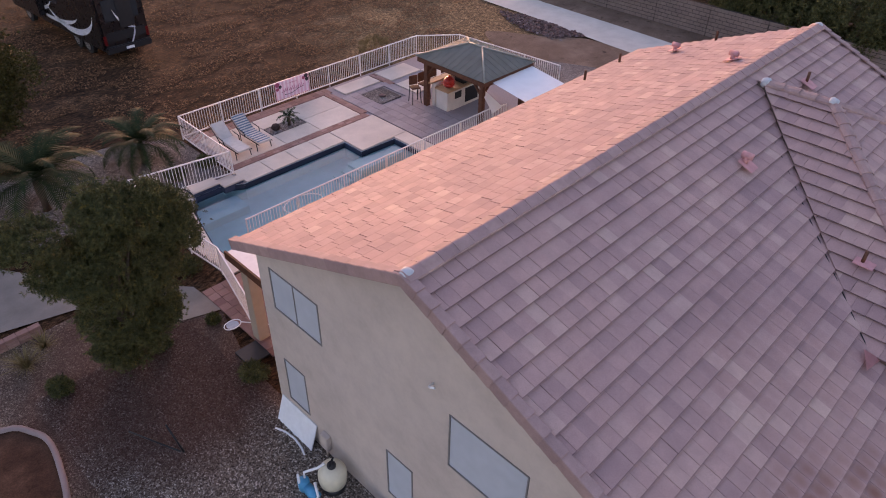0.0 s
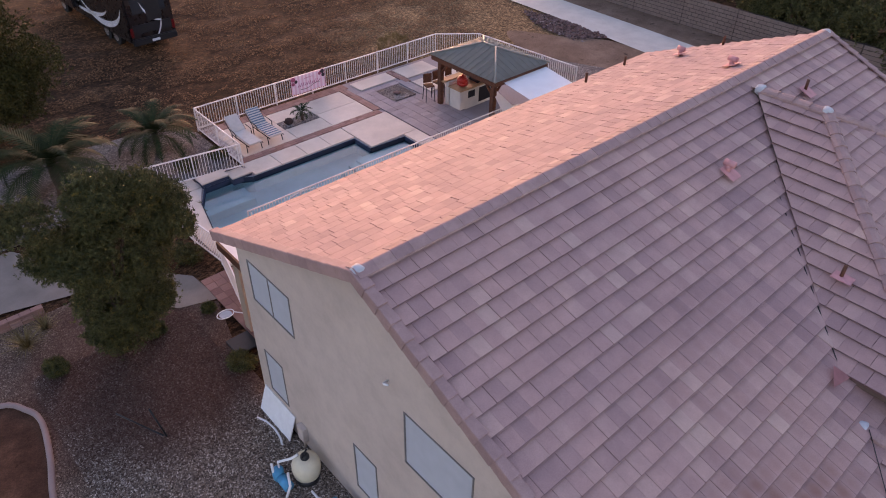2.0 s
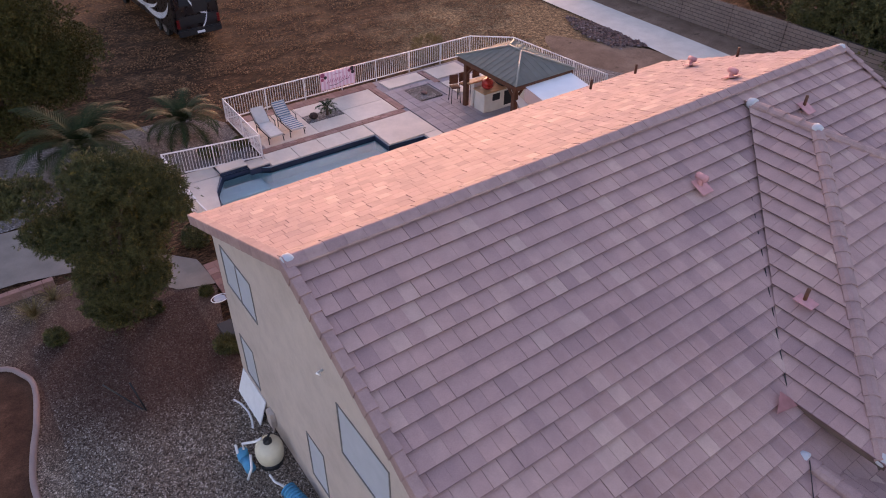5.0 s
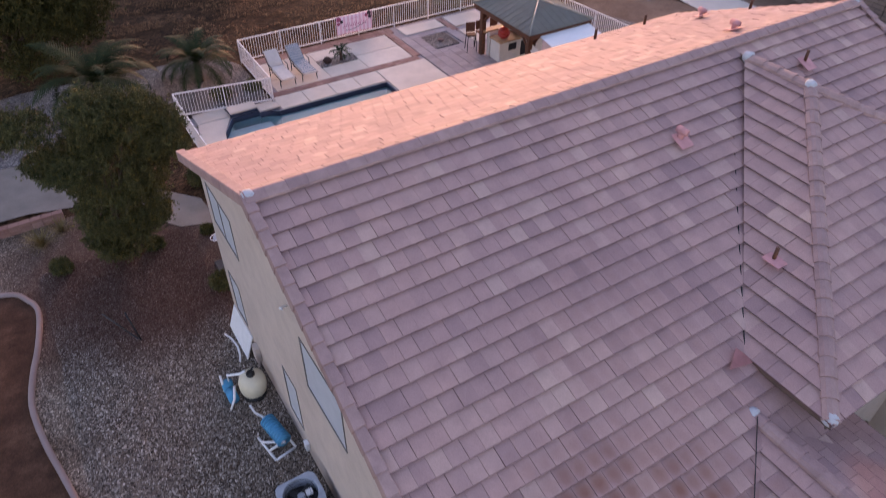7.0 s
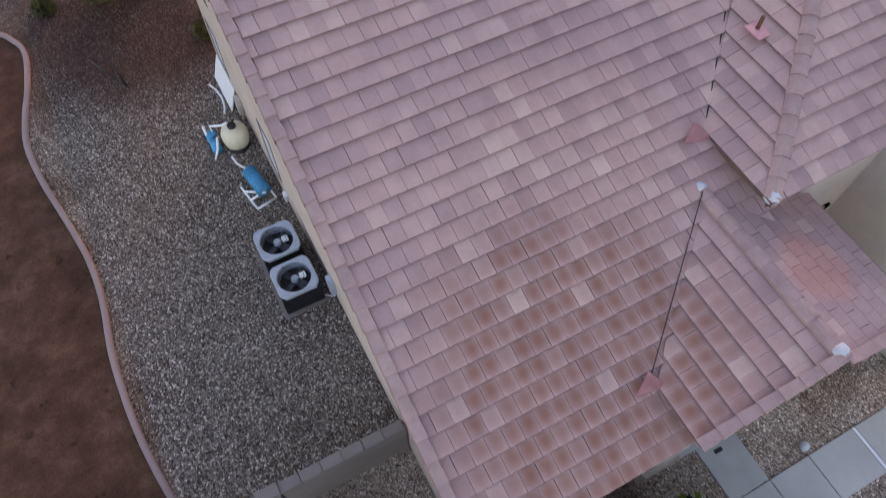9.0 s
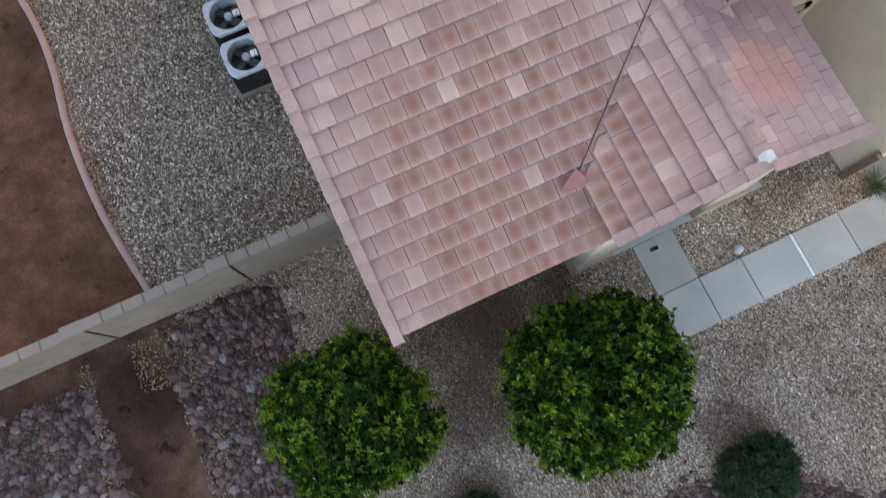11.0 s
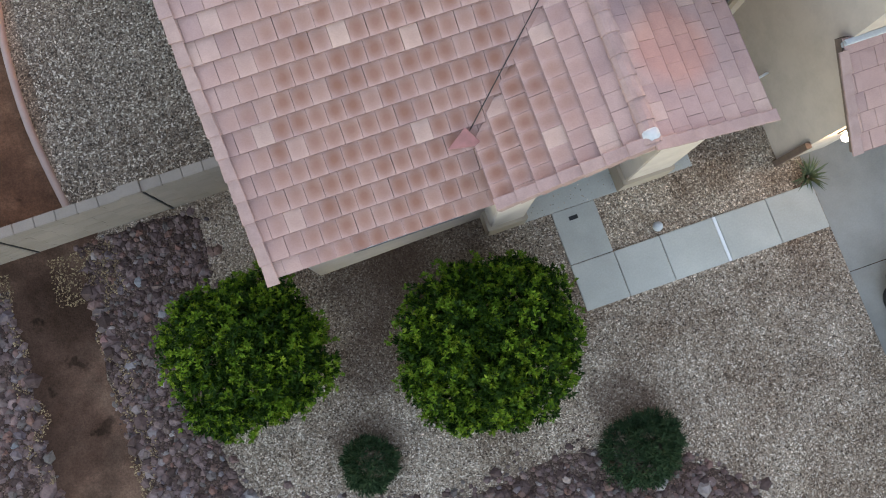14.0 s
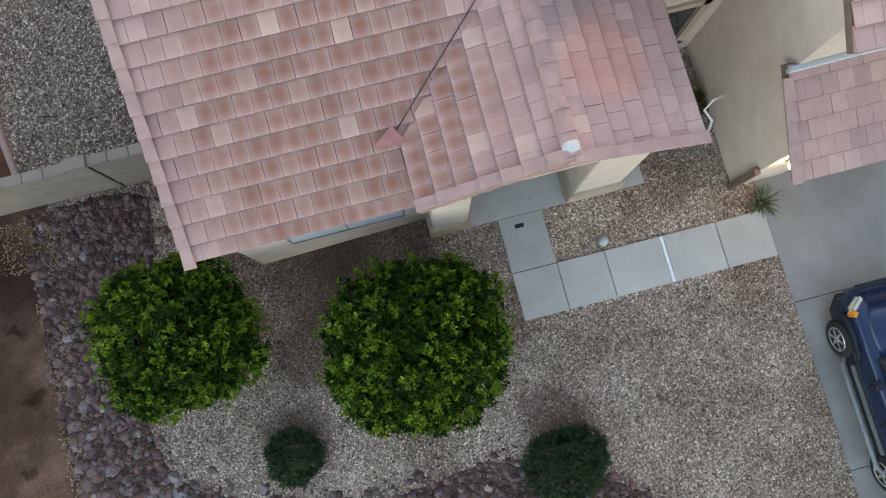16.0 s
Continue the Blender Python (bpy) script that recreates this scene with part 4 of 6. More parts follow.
def lead(at, rz):
    bm = bmesh.new()
    pts = [(-0.30, 0.02, 0.05), (0.06, 0.2, 0.12), (0.2, -0.16, 0.06)]
    f = bm.faces.new([bm.verts.new(p) for p in pts])
    bmesh.ops.solidify(bm, geom=[f], thickness=0.012)
    part("valley_lead", bm, PINK, HOUSE, "pink painted valley flashing").matrix_basis = pose(*at, 22, 0, rz)


lead((11.85, 0.68, 4.86), 10)
lead((9.3, -2.08, 3.69), 10)
# small things on the gable wall
bar("wall_hook", [(WX, 5.43, 5.0), (WX - 0.1, 5.43, 5.0), (WX - 0.14, 5.36, 5.07), (WX - 0.12, 5.28, 5.1)], 0.02, WHITE_PLASTIC, HOUSE, "small white pipe stub on the wall")
boxed("meter_box", (WX - 0.13, WX - 0.003, 8.6, 8.85, 0.3, 0.75), STUCCO, HOUSE, "tan painted service box", 0.01)
bar("conduit", [(WX - 0.06, 8.72, 0.0), (WX - 0.06, 8.72, 0.31)], 0.03, STUCCO, HOUSE, "tan painted conduit")
boxed("outlet_box", (WX - 0.09, WX - 0.003, 5.75, 5.9, 0.25, 0.5), WHITE_PLASTIC, HOUSE, "white outlet box", 0.01)
boxed("disconnect_box", (WX - 0.12, WX - 0.003, 3.0, 3.25, 0.5, 0.95), AC_GREY, HOUSE, "grey electrical disconnect box", 0.01)
bar("conduit", [(WX - 0.05, 3.12, 0.52), (WX - 0.05, 3.12, 0.2), (WX - 0.25, 3.3, 0.12)], 0.02, WHITE_PLASTIC, HOUSE, "pale flexible conduit")

# garage lamp, hose bib
lamp = new("wall_lamp")
lamp.parent = HOUSE
tagged(lamp, "lit wall lantern on the garage wall")
boxed("lamp_plate", (15.78, 15.9, -3.53, -3.507, 1.7, 1.95), BLACK, lamp, "", 0.005)
bm = bmesh.new()
lathe(bm, [(0.03, 0.0), (0.07, 0.03), (0.085, 0.16), (0.03, 0.22)], 12, pose(15.84, -3.64, 1.72))
part("lamp_glass", bm, GLOW, lamp, "glowing lamp glass", True)
bar("hose_bib", [(15.55, -1.9, 0.9), (15.3, -1.95, 0.9), (15.25, -2.0, 0.55), (15.4, -2.2, 0.4), (15.45, -2.3, 0.05)], 0.025, WHITE_PLASTIC, HOUSE, "pale pipe and tap on the wall")
boxed("corner_trim", (15.45, 15.549, -3.56, -3.44, -0.1, 1.25), WOOD_BROWN, HOUSE, "brown stucco corner band", 0.0)

# patio cover behind the house
cover = thing("patio_cover", "white-topped patio cover on a tan column behind the house", "patio cover", (6.96, 13.5, 0))
boxed("deck", (0.0, 6.0, -2.95, 0.0, 2.66, 2.80), WHITE_METAL, cover, "white flat cover", 0.01)
boxed("fascia", (-0.06, -0.003, -2.95, 0.05, 2.58, 2.82), WOOD, cover, "dark brown fascia", 0.005)
boxed("column", (0.1, 0.42, -0.62, -0.3, 0.0, 2.66), TRIM, cover, "tan stucco column", 0.01)

# ---- side yard ----
garden_wall = thing("garden_wall", "grey concrete block wall stepping between side and front yard", "wall", kind="structure")
BLK = bpy.data.meshes.new("block")
bm = box(bmesh.new(), 0.002, 0.398, -0.095, 0.095, 0.002, 0.198, 0.004)
bm.to_mesh(BLK)
bm.free()
BLK.materials.append(BLOCK)
CAPB = bpy.data.meshes.new("cap_block")
bm = box(bmesh.new(), 0.003, 0.397, -0.105, 0.105, 0.0, 0.07, 0.01)
bm.to_mesh(CAPB)
bm.free()
CAPB.materials.append(BLOCK)
for x_hi, count, top in ((6.15, 6, 0.86), (3.72, 7, 0.80), (0.9, 7, 0.66), (-1.92, 8, 0.52)):
    boxed("wall_core", (x_hi - 0.4 * count, x_hi - 0.01, -0.262, -0.078, top - 1.6, top), BLOCK, garden_wall, "mortar core", 0.0)
    for r in range(8):
        z = top - 0.2 * (r + 1)
        for c in range(count):
            o = new("block", BLK)
            o.parent = garden_wall
            o.matrix_basis = pose(x_hi - 0.4 * (c + 1) - (0.06 if r % 2 else 0), -0.17 + random.uniform(-0.003, 0.003), z)
    for c in range(count):
        o = new("cap_block", CAPB)
        o.parent = garden_wall
        o.matrix_basis = pose(x_hi - 0.4 * (c + 1) - 0.03, -0.17, top, 0, 0, random.uniform(-0.4, 0.4))
for px, top in ((3.52, 0.98), (0.72, 0.86)):
    boxed("pilaster_cap", (px - 0.21, px + 0.21, -0.29, -0.05, top - 0.12, top), BLOCK, garden_wall, "raised pilaster block", 0.01)
boxed("wall_joint", (3.70, 3.735, -0.278, -0.262, -0.7, 0.86), BLACK, garden_wall, "dark open joint", 0.0)
boxed("wall_joint", (0.88, 0.915, -0.278, -0.262, -0.7, 0.72), BLACK, garden_wall, "dark open joint", 0.0)


def condenser(at):
    e = thing("air_conditioner", "grey air-conditioning condenser with a round fan grille on gravel", "air conditioner", at, 0, "condensers beside the wall")
    boxed("pad", (-0.5, 0.5, -0.45, 0.45, -0.02, 0.06), BLOCK, e, "concrete pad", 0.01)
    bm = bmesh.new()
    box(bm, -0.42, 0.42, -0.39, 0.39, 0.06, 0.48, 0.02)
    for d in ((-0.42, -0.37, -0.39, 0.39), (0.37, 0.42, -0.39, 0.39), (-0.37, 0.37, -0.39, -0.36), (-0.37, 0.37, 0.36, 0.39)):
        box(bm, *d, 0.47, 0.74)
    part("body", bm, BLACK, e, "dark louvred body")
    for k in range(9):
        z = 0.12 + k * 0.07
        for d in ((-0.428, 0.428, -0.398, -0.392), (-0.428, 0.428, 0.392, 0.398)):
            boxed("louvre", (*d, z, z + 0.02), BLACK, e, "", 0.0)
    # lid with a round hole
    v, f, n = [], [], 32
    for k in range(n):
        w = 2 * math.pi * (k + 0.5) / n
        c, s = math.cos(w), math.sin(w)
        q = 1 / max(abs(c) / 0.43, abs(s) / 0.40)
        q = min(q, 0.52)
        for rr, zz in ((q, 0.70), (q, 0.775), (q * 0.97, 0.79), (0.36, 0.79), (0.345, 0.775), (0.345, 0.50)):
            v.append((c * rr, s * rr, zz))
    for k in range(n):
        j = (k + 1) % n
        for i in range(5):
            f.append((k * 6 + i, j * 6 + i, j * 6 + i + 1, k * 6 + i + 1))
    pydata("lid", v, f, AC_GREY, e, "grey steel lid")
    bm = lathe(bmesh.new(), [(0.34, 0.50), (0.34, 0.506)], 24)
    part("fan_well", bm, BLACK, e)
    for k in range(4):
        boxed("fan_blade", (0.06, 0.30, -0.085, 0.085, -0.002, 0.002), FAN_DARK, e, "", 0.0, pose(0, 0, 0.62, 0, 0, 90 * k + 32) @ pose(0, 0, 0, 24))
    part("fan_hub", lathe(bmesh.new(), [(0.085, 0.58), (0.085, 0.70), (0.05, 0.715)], 16), AC_GREY, e, "pale fan motor")
    # added pale block, a painted glint off the fan blades below the grille
    boxed("wiring_cover", (0.10, 0.24, -0.06, 0.07, 0.66, 0.73), WHITE_PLASTIC, e, "pale block standing for a glint on the fan", 0.012)
    for k in range(4):
        bar("grille_spoke", [(0.07 * math.cos(0.4 + k * math.pi / 2), 0.07 * math.sin(0.4 + k * math.pi / 2), 0.785), (0.36 * math.cos(0.4 + k * math.pi / 2), 0.36 * math.sin(0.4 + k * math.pi / 2), 0.785)], 0.004, BLACK, e, "", 4)
    for rr in (0.1, 0.2, 0.3):
        bar("grille_ring", [(math.cos(2 * math.pi * k / 20) * rr, math.sin(2 * math.pi * k / 20) * rr, 0.785) for k in range(20)], 0.004, BLACK, e, "", 4, True)
    return e


condenser((5.52, 4.60, 0))
condenser((5.52, 3.62, 0))

flt = thing("pool_filter", "cream fibreglass sand filter tank with black valve", "pool filter", (5.72, 8.0, 0))
part("tank", lathe(bmesh.new(), [(0.2, 0.12), (0.29, 0.2), (0.315, 0.35), (0.315, 0.5), (0.28, 0.62), (0.17, 0.7), (0.1, 0.72)], 28), CREAM, flt, "", True)
part("foot", lathe(bmesh.new(), [(0.27, 0.0), (0.27, 0.1), (0.22, 0.16)], 24), BLACK, flt)
part("valve", lathe(bmesh.new(), [(0.1, 0.7), (0.1, 0.78), (0.06, 0.84)], 14), BLACK, flt, "black multiport valve")
boxed("valve_handle", (-0.13, 0.13, -0.02, 0.02, 0.82, 0.86), BLACK, flt, "", 0.008, pose(0, 0, 0, 0, 0, 35))
pump = thing("pool_pump", "blue pool pump with white pipes beside the filter", "pool pump", (5.22, 8.15, 0))
bar("motor", [(0, -0.22, 0.18), (0, 0.12, 0.18)], 0.12, BLUE, pump, "blue motor", 16)
part("strainer", lathe(bmesh.new(), [(0.11, 0.0), (0.13, 0.1), (0.13, 0.3), (0.08, 0.34)], 16, pose(0, 0.24, 0.02)), BLUE, pump, "", True)
bar("pipe", [(-0.1, 0.25, 0.05), (-0.1, 0.25, 0.62)], 0.03, WHITE_PLASTIC, pump, "white pipe")
bar("pipe", [(0.05, 0.25, 0.3), (0.05, 0.25, 0.55), (0.3, 0.1, 0.6), (0.42, 0.0, 0.74)], 0.03, WHITE_PLASTIC, pump, "white pipe")
bar("pipe", [(-0.14, -0.3, 0.02), (0.0, -0.28, 0.3), (0.1, -0.05, 0.45)], 0.03, WHITE_PLASTIC, pump, "white pipe")
cl = thing("hose_cart", "blue wound pool hose on a white pipe frame", "hose cart", (5.68, 6.6, 0), 10)
bar("hose_roll", [(0.03, -0.36, 0.28), (0.03, 0.36, 0.28)], 0.15, BLUE, cl, "bright blue hose roll", 16)
for k in range(9):
    bar("hose_turn", [(0.03 + 0.155 * math.cos(2 * math.pi * j / 16), -0.34 + 0.085 * k, 0.28 + 0.155 * math.sin(2 * math.pi * j / 16)) for j in range(16)], 0.022, BLUE, cl, "", 6, True)
for a in ([(-0.3, -0.5, 0.03), (-0.3, 0.25, 0.03)], [(0.2, -0.5, 0.03), (0.2, 0.45, 0.03)], [(-0.3, -0.5, 0.03), (0.2, -0.5, 0.03)], [(-0.3, 0.1, 0.03), (0.03, -0.4, 0.28)], [(-0.3, -0.2, 0.03), (0.0, -0.36, 0.28)], [(0.2, 0.45, 0.03), (0.03, 0.4, 0.28), (-0.1, 0.62, 0.4), (-0.12, 0.75, 0.55)]):
    bar("pipe", a, 0.028, WHITE_PLASTIC, cl, "white plastic pipe")

brd = boxed("panel", (-0.015, 0.015, -0.66, 0.66, 0, 0.72), WHITE_PLASTIC, None, "", 0.003)
brd.matrix_basis = pose(5.93, 9.75, 0, 0, 19, 0)
tagged(brd, "flat white panel leaning against the stucco wall", "panel")
rod = thing("garden_stake", "thin dark metal stakes stuck in the gravel", "stake", (3.85, 11.1, 0))
bar("rod", [(0, 0, -0.05), (-0.12, 0.25, 0.85)], 0.024, BLACK, rod)
bar("rod", [(-0.05, 0.05, 0.02), (-0.65, 1.35, 0.10)], 0.022, BLACK, rod)
tagged(bar("white_hose", [(5.71, 10.20, 0.02), (5.81, 9.95, 0.02), (5.85, 9.62, 0.02), (5.81, 9.31, 0.02), (5.74, 9.11, 0.02)], 0.025, WHITE_PLASTIC), "short white hose lying on the gravel", "hose")
net = thing("skimmer_net", "pool skimmer net with a long pole leaning by the patio", "net", (6.75, 13.65, 0))
bar("rim", [(0.0 + 0.24 * math.cos(2 * math.pi * k / 16), 0.17 * math.sin(2 * math.pi * k / 16), 0.35) for k in range(16)], 0.014, WHITE_PLASTIC, net, "", 6, True)
part("mesh_bag", lathe(bmesh.new(), [(0.05, 0.27), (0.17, 0.34)], 14), AC_GREY, net, "pale net")
bar("pole", [(0.22, -0.06, 0.35), (0.9, -0.6, 0.15)], 0.015, WHITE_METAL, net)
mat_ = boxed("ground_cover", (6.35, 7.0, 12.3, 13.0, 0.005, 0.06), BLACK, None, "", 0.01)
tagged(mat_, "dark flat cover lying on the ground by the column", "cover")
brick_edge = thing("brick_edging", "low red brick edging beside the concrete path", "edging", (1.6, 17.36, 0), kind="structure")
for r in range(3):
    for c in range(10):
        o = boxed("brick", (-1.5 + 0.3 * c, -1.5 + 0.3 * c + 0.29, -0.1, 0.1, 0.1 * r, 0.1 * r + 0.095), PAVER_RED, brick_edge, "", 0.008)


# ---- plants ----
def leaf_cloud(rng, centres, normals, per, length, width, spread, curl=0.3):
    """Rosettes of leaves at centres: vertices and faces."""
    n = len(centres)
    c = np.repeat(centres, per, 0)
    nn = np.repeat(normals, per, 0)
    d = nn + rng.normal(0, spread, (n * per, 3))
    d /= np.linalg.norm(d, axis=1, keepdims=True)
    s = np.cross(d, rng.normal(0, 1, (n * per, 3)))
    s /= np.linalg.norm(s, axis=1, keepdims=True) + 1e-9
    L = length * rng.uniform(0.6, 1.2, (n * per, 1))
    Wd = width * rng.uniform(0.7, 1.2, (n * per, 1))
    c = c + rng.normal(0, length * 0.12, c.shape)
    up = np.cross(s, d)
    v = np.stack([c, c + d * L * 0.5 + s * Wd * 0.5, c + d * L + up * L * curl * 0.3, c + d * L * 0.5 - s * Wd * 0.5], 1).reshape(-1, 3)
    f = np.arange(len(v)).reshape(-1, 4)
    return v, f


def quick_mesh(name, v, f, material, parent):
    me = bpy.data.meshes.new(name)
    me.vertices.add(len(v))
    me.vertices.foreach_set("co", np.asarray(v, dtype=np.float32).ravel())
    k = f.shape[1]
    me.loops.add(f.size)
    me.loops.foreach_set("vertex_index", f.ravel().astype(np.int32))
    me.polygons.add(len(f))
    me.polygons.foreach_set("loop_start", np.arange(0, f.size, k, dtype=np.int32))
    me.update(calc_edges=True)
    return link(name, me, material, parent)


def blobs(rng, n, lobes, clump=0, fluff=0.07):
    """Points on the skins of several overlapping lobes (x, y, z, rx, ry, rz), with outward directions."""
    pts, nor = [], []
    area = np.array([l[3] * l[4] + l[4] * l[5] for l in lobes])
    for l, k in zip(lobes, (area / area.sum() * n).astype(int)):
        u = rng.normal(0, 1, (k, 3))
        u /= np.linalg.norm(u, axis=1, keepdims=True)
        shell = rng.uniform(0.62 if not clump else 0.80, 1.0, (k, 1)) ** 0.5
        wob = 1 + 0.10 * np.sin(u[:, :1] * 9 + l[0] * 5) * np.cos(u[:, 1:2] * 8 + l[1] * 3) + 0.06 * np.sin(u[:, 2:] * 17)
        p = np.array(l[:3]) + u * np.array(l[3:6]) * shell * wob
        pts.append(p)
        nor.append(u)
    p, q = np.concatenate(pts), np.concatenate(nor)
    if clump:
        k = 4
        deep = np.repeat(p, k, 0) - np.repeat(q, k, 0) * rng.uniform(0.12, 0.45, (len(p) * k, 1)) * fluff * 6 + rng.normal(0, fluff * 2.5, (len(p) * k, 3))
        qd = np.repeat(q, k, 0)
        p = np.concatenate([np.repeat(p, clump, 0) + rng.normal(0, fluff, (len(p) * clump, 3)), deep])
        q = np.concatenate([np.repeat(q, clump, 0), qd])
    keep = p[:, 2] > 0.02
    return p[keep], q[keep]


def tree(name, label, at, lobes, n, per, length, width, material, seed, trunk=0.1, spread=0.6, category="tree", clump=0, fluff=0.07, tips=None, tip_label="bright yellow-green leaf rosettes"):
    e = thing(name, label, category, at)
    rng = np.random.default_rng(seed)
    p, q = blobs(rng, n, lobes, clump, fluff)
    q = q + np.array([0, 0, 0.45])
    v, f = leaf_cloud(rng, p, q / np.linalg.norm(q, axis=1, keepdims=True), per, length, width, spread)
    quick_mesh("crown", v, f, material, e)
    if tips:
        count, shoot = tips
        p, q = blobs(rng, count // 3, [(x, y, z, a * 1.06, b * 1.06, c * 1.06) for x, y, z, a, b, c in lobes], 0)
        p = np.repeat(p, 3, 0) + rng.normal(0, length * 0.5, (len(p) * 3, 3))
        q = np.repeat(q, 3, 0) + np.array([0, 0, 0.6])
        v, f = leaf_cloud(rng, p, q / np.linalg.norm(q, axis=1, keepdims=True), 12, length * 0.7, width * 0.9, 0.75)
        tagged(quick_mesh("new_growth", v, f, shoot, e), tip_label)
    if trunk:
        verts, faces = [], []
        for k, l in enumerate(lobes[:6]):
            mid = Vector((l[0] * 0.35, l[1] * 0.35, l[2] * 0.45))
            tv, tf = tube([(0.04 * math.cos(k * 2.1), 0.04 * math.sin(k * 2.1), -0.05), mid, (l[0], l[1], l[2])], trunk, 7, False, trunk * 0.25)
            faces += [tuple(i + len(verts) for i in t) for t in tf]
            verts += tv
        pydata("trunk", verts, faces, BARK, e, "", True)
    return e


def lumpy(lobes, k, seed, f0=0.3, f1=0.5):
    """Smaller lobes grown over the skins of the main ones."""
    rng = random.Random(seed)
    out = []
    for x, y, z, a, b, c in lobes:
        for _ in range(k):
            u = Vector((rng.gauss(0, 1), rng.gauss(0, 1), rng.gauss(0.25, 1))).normalized()
            f = rng.uniform(f0, f1)
            out.append((x + u.x * a * 0.88, y + u.y * b * 0.88, z + u.z * c * 0.88, a * f, b * f, c * f))
    return lobes + out


tree("round_tree", "round clipped bright green shrub tree on gravel", (4.62, -3.7, -0.6), lumpy([(0, 0, 1.3, 1.36, 1.26, 1.1), (-0.5, 0.4, 1.2, 0.95, 0.9, 0.85), (0.5, -0.35, 1.3, 1.0, 0.9, 0.9), (0.35, 0.55, 1.15, 0.85, 0.85, 0.75), (-0.45, -0.5, 1.1, 0.9, 0.85, 0.75)], 16, 1, 0.13, 0.25), 3000, 11, 0.12, 0.04, LEAF_INNER, 5, 0.07, 0.95, tips=(3600, LEAF_BRIGHT))
tree("round_tree", "larger round bright green shrub tree on gravel", (8.82, -4.95, -0.12), lumpy([(0, 0, 1.2, 1.5, 1.4, 1.15), (-0.45, 0.45, 1.15, 1.05, 1.0, 0.9), (0.55, 0.3, 1.15, 1.1, 1.0, 0.9), (0.3, -0.6, 1.05, 1.1, 0.95, 0.8), (-0.6, -0.4, 1.1, 1.0, 0.95, 0.85)], 16, 2, 0.13, 0.25), 3400, 11, 0.12, 0.04, LEAF_INNER, 6, 0.08, 0.95, tips=(4300, LEAF_BRIGHT))
tree("small_bush", "small dark green rounded bush on gravel", (6.02, -6.4, -0.6), [(0, 0, 0.3, 0.5, 0.5, 0.42)], 500, 12, 0.14, 0.022, LEAF_BLUE, 7, 0.02, 1.1, "bush")
tree("small_bush", "feathery dark green bush with brown tips on gravel", (10.9, -7.75, -0.05), [(0, 0, 0.3, 0.72, 0.62, 0.42), (0.35, 0.1, 0.25, 0.45, 0.5, 0.32)], 900, 12, 0.14, 0.02, LEAF_BLUE, 8, 0.02, 1.1, "bush")
OLIVE = [(0.25, -0.4, 4.65, 0.7, 0.7, 0.55), (1.0, -0.3, 4.3, 0.72, 0.75, 0.6), (1.65, -0.3, 3.55, 0.5, 0.6, 0.5), (0.35, -0.3, 3.0, 1.2, 1.2, 1.1), (0.15, -0.3, 1.8, 1.15, 1.1, 0.95), (0.85, -0.2, 1.8, 0.85, 0.85, 0.85), (-0.3, -0.3, 3.5, 0.85, 0.9, 0.75), (-1.1, -0.3, 4.6, 0.62, 0.6, 0.42), (-1.8, -0.2, 4.7, 0.65, 0.6, 0.42), (-2.5, 0.1, 4.4, 0.65, 0.6, 0.45), (-1.05, -0.3, 3.6, 0.4, 0.4, 0.5), (0.0, -0.3, 0.8, 0.85, 0.85, 0.55), (1.25, -0.2, 2.7, 0.62, 0.75, 0.7), (1.29, -0.3, 4.63, 0.55, 0.55, 0.47), (1.72, -0.3, 4.43, 0.42, 0.42, 0.36), (2.03, -0.3, 3.79, 0.50, 0.50, 0.42), (2.02, -0.3, 3.24, 0.50, 0.50, 0.42), (0.52, -0.3, 4.77, 0.50, 0.50, 0.42)]
tree("olive_tree", "broad dark olive-green tree in the side yard", (4.3, 14.7, 0), lumpy([(x, y, z, a * 0.84, b * 0.84, c * 0.8) for x, y, z, a, b, c in OLIVE], 5, 3, 0.3, 0.55), 3800, 9, 0.075, 0.018, LEAF_DARK, 9, 0.1, 0.9, "tree", 7, 0.05, tips=(1500, LEAF_OLIVE_LIT), tip_label="yellow-olive leaf tips coloured as lit crown tops")
tree("broad_tree", "large dark tree at the edge of the dry lawn", (3.6, 29.5, 0), lumpy([(0, 0, 4.0, 3.0, 2.8, 2.2), (1.9, -0.3, 3.2, 2.0, 1.9, 1.9), (-1.8, 0.8, 3.8, 2.2, 2.0, 1.8), (0.8, -1.2, 5.0, 1.9, 1.6, 1.5), (2.3, -0.3, 1.9, 1.5, 1.5, 1.4), (0.3, -1.0, 1.8, 2.2, 1.8, 1.5)], 6, 4), 4200, 8, 0.12, 0.04, LEAF_DEEP, 10, 0.2, 0.9, "tree", 4, 0.1)
for k, (x, y, r, h) in enumerate(((39.2, 15.4, 1.1, 3.4), (39.1, 13.6, 1.3, 3.8), (39.0, 11.4, 1.4, 3.3), (39.1, 9.0, 1.5, 3.6), (39.1, 6.6, 1.5, 3.5), (44.0, 21.5, 2.4, 4.0), (45.0, 16.0, 3.0, 5.2), (45.0, 10.0, 3.0, 5.4), (45.0, 4.0, 3.0, 5.2))):
    tree("hedge_tree", "dense olive-green shrub beyond the far block wall", (x, y, 0), lumpy([(0, 0, h * 0.55, r, r, h * 0.5), (r * 0.5, r * 0.6, h * 0.5, r * 0.7, r * 0.7, h * 0.42), (-r * 0.3, -r * 0.6, h * 0.45, r * 0.75, r * 0.7, h * 0.42)], 5, 50 + k), 2600, 8, 0.17, 0.05, LEAF_DARK if k < 5 else LEAF_DEEP, 20 + k, 0.1, 0.9)
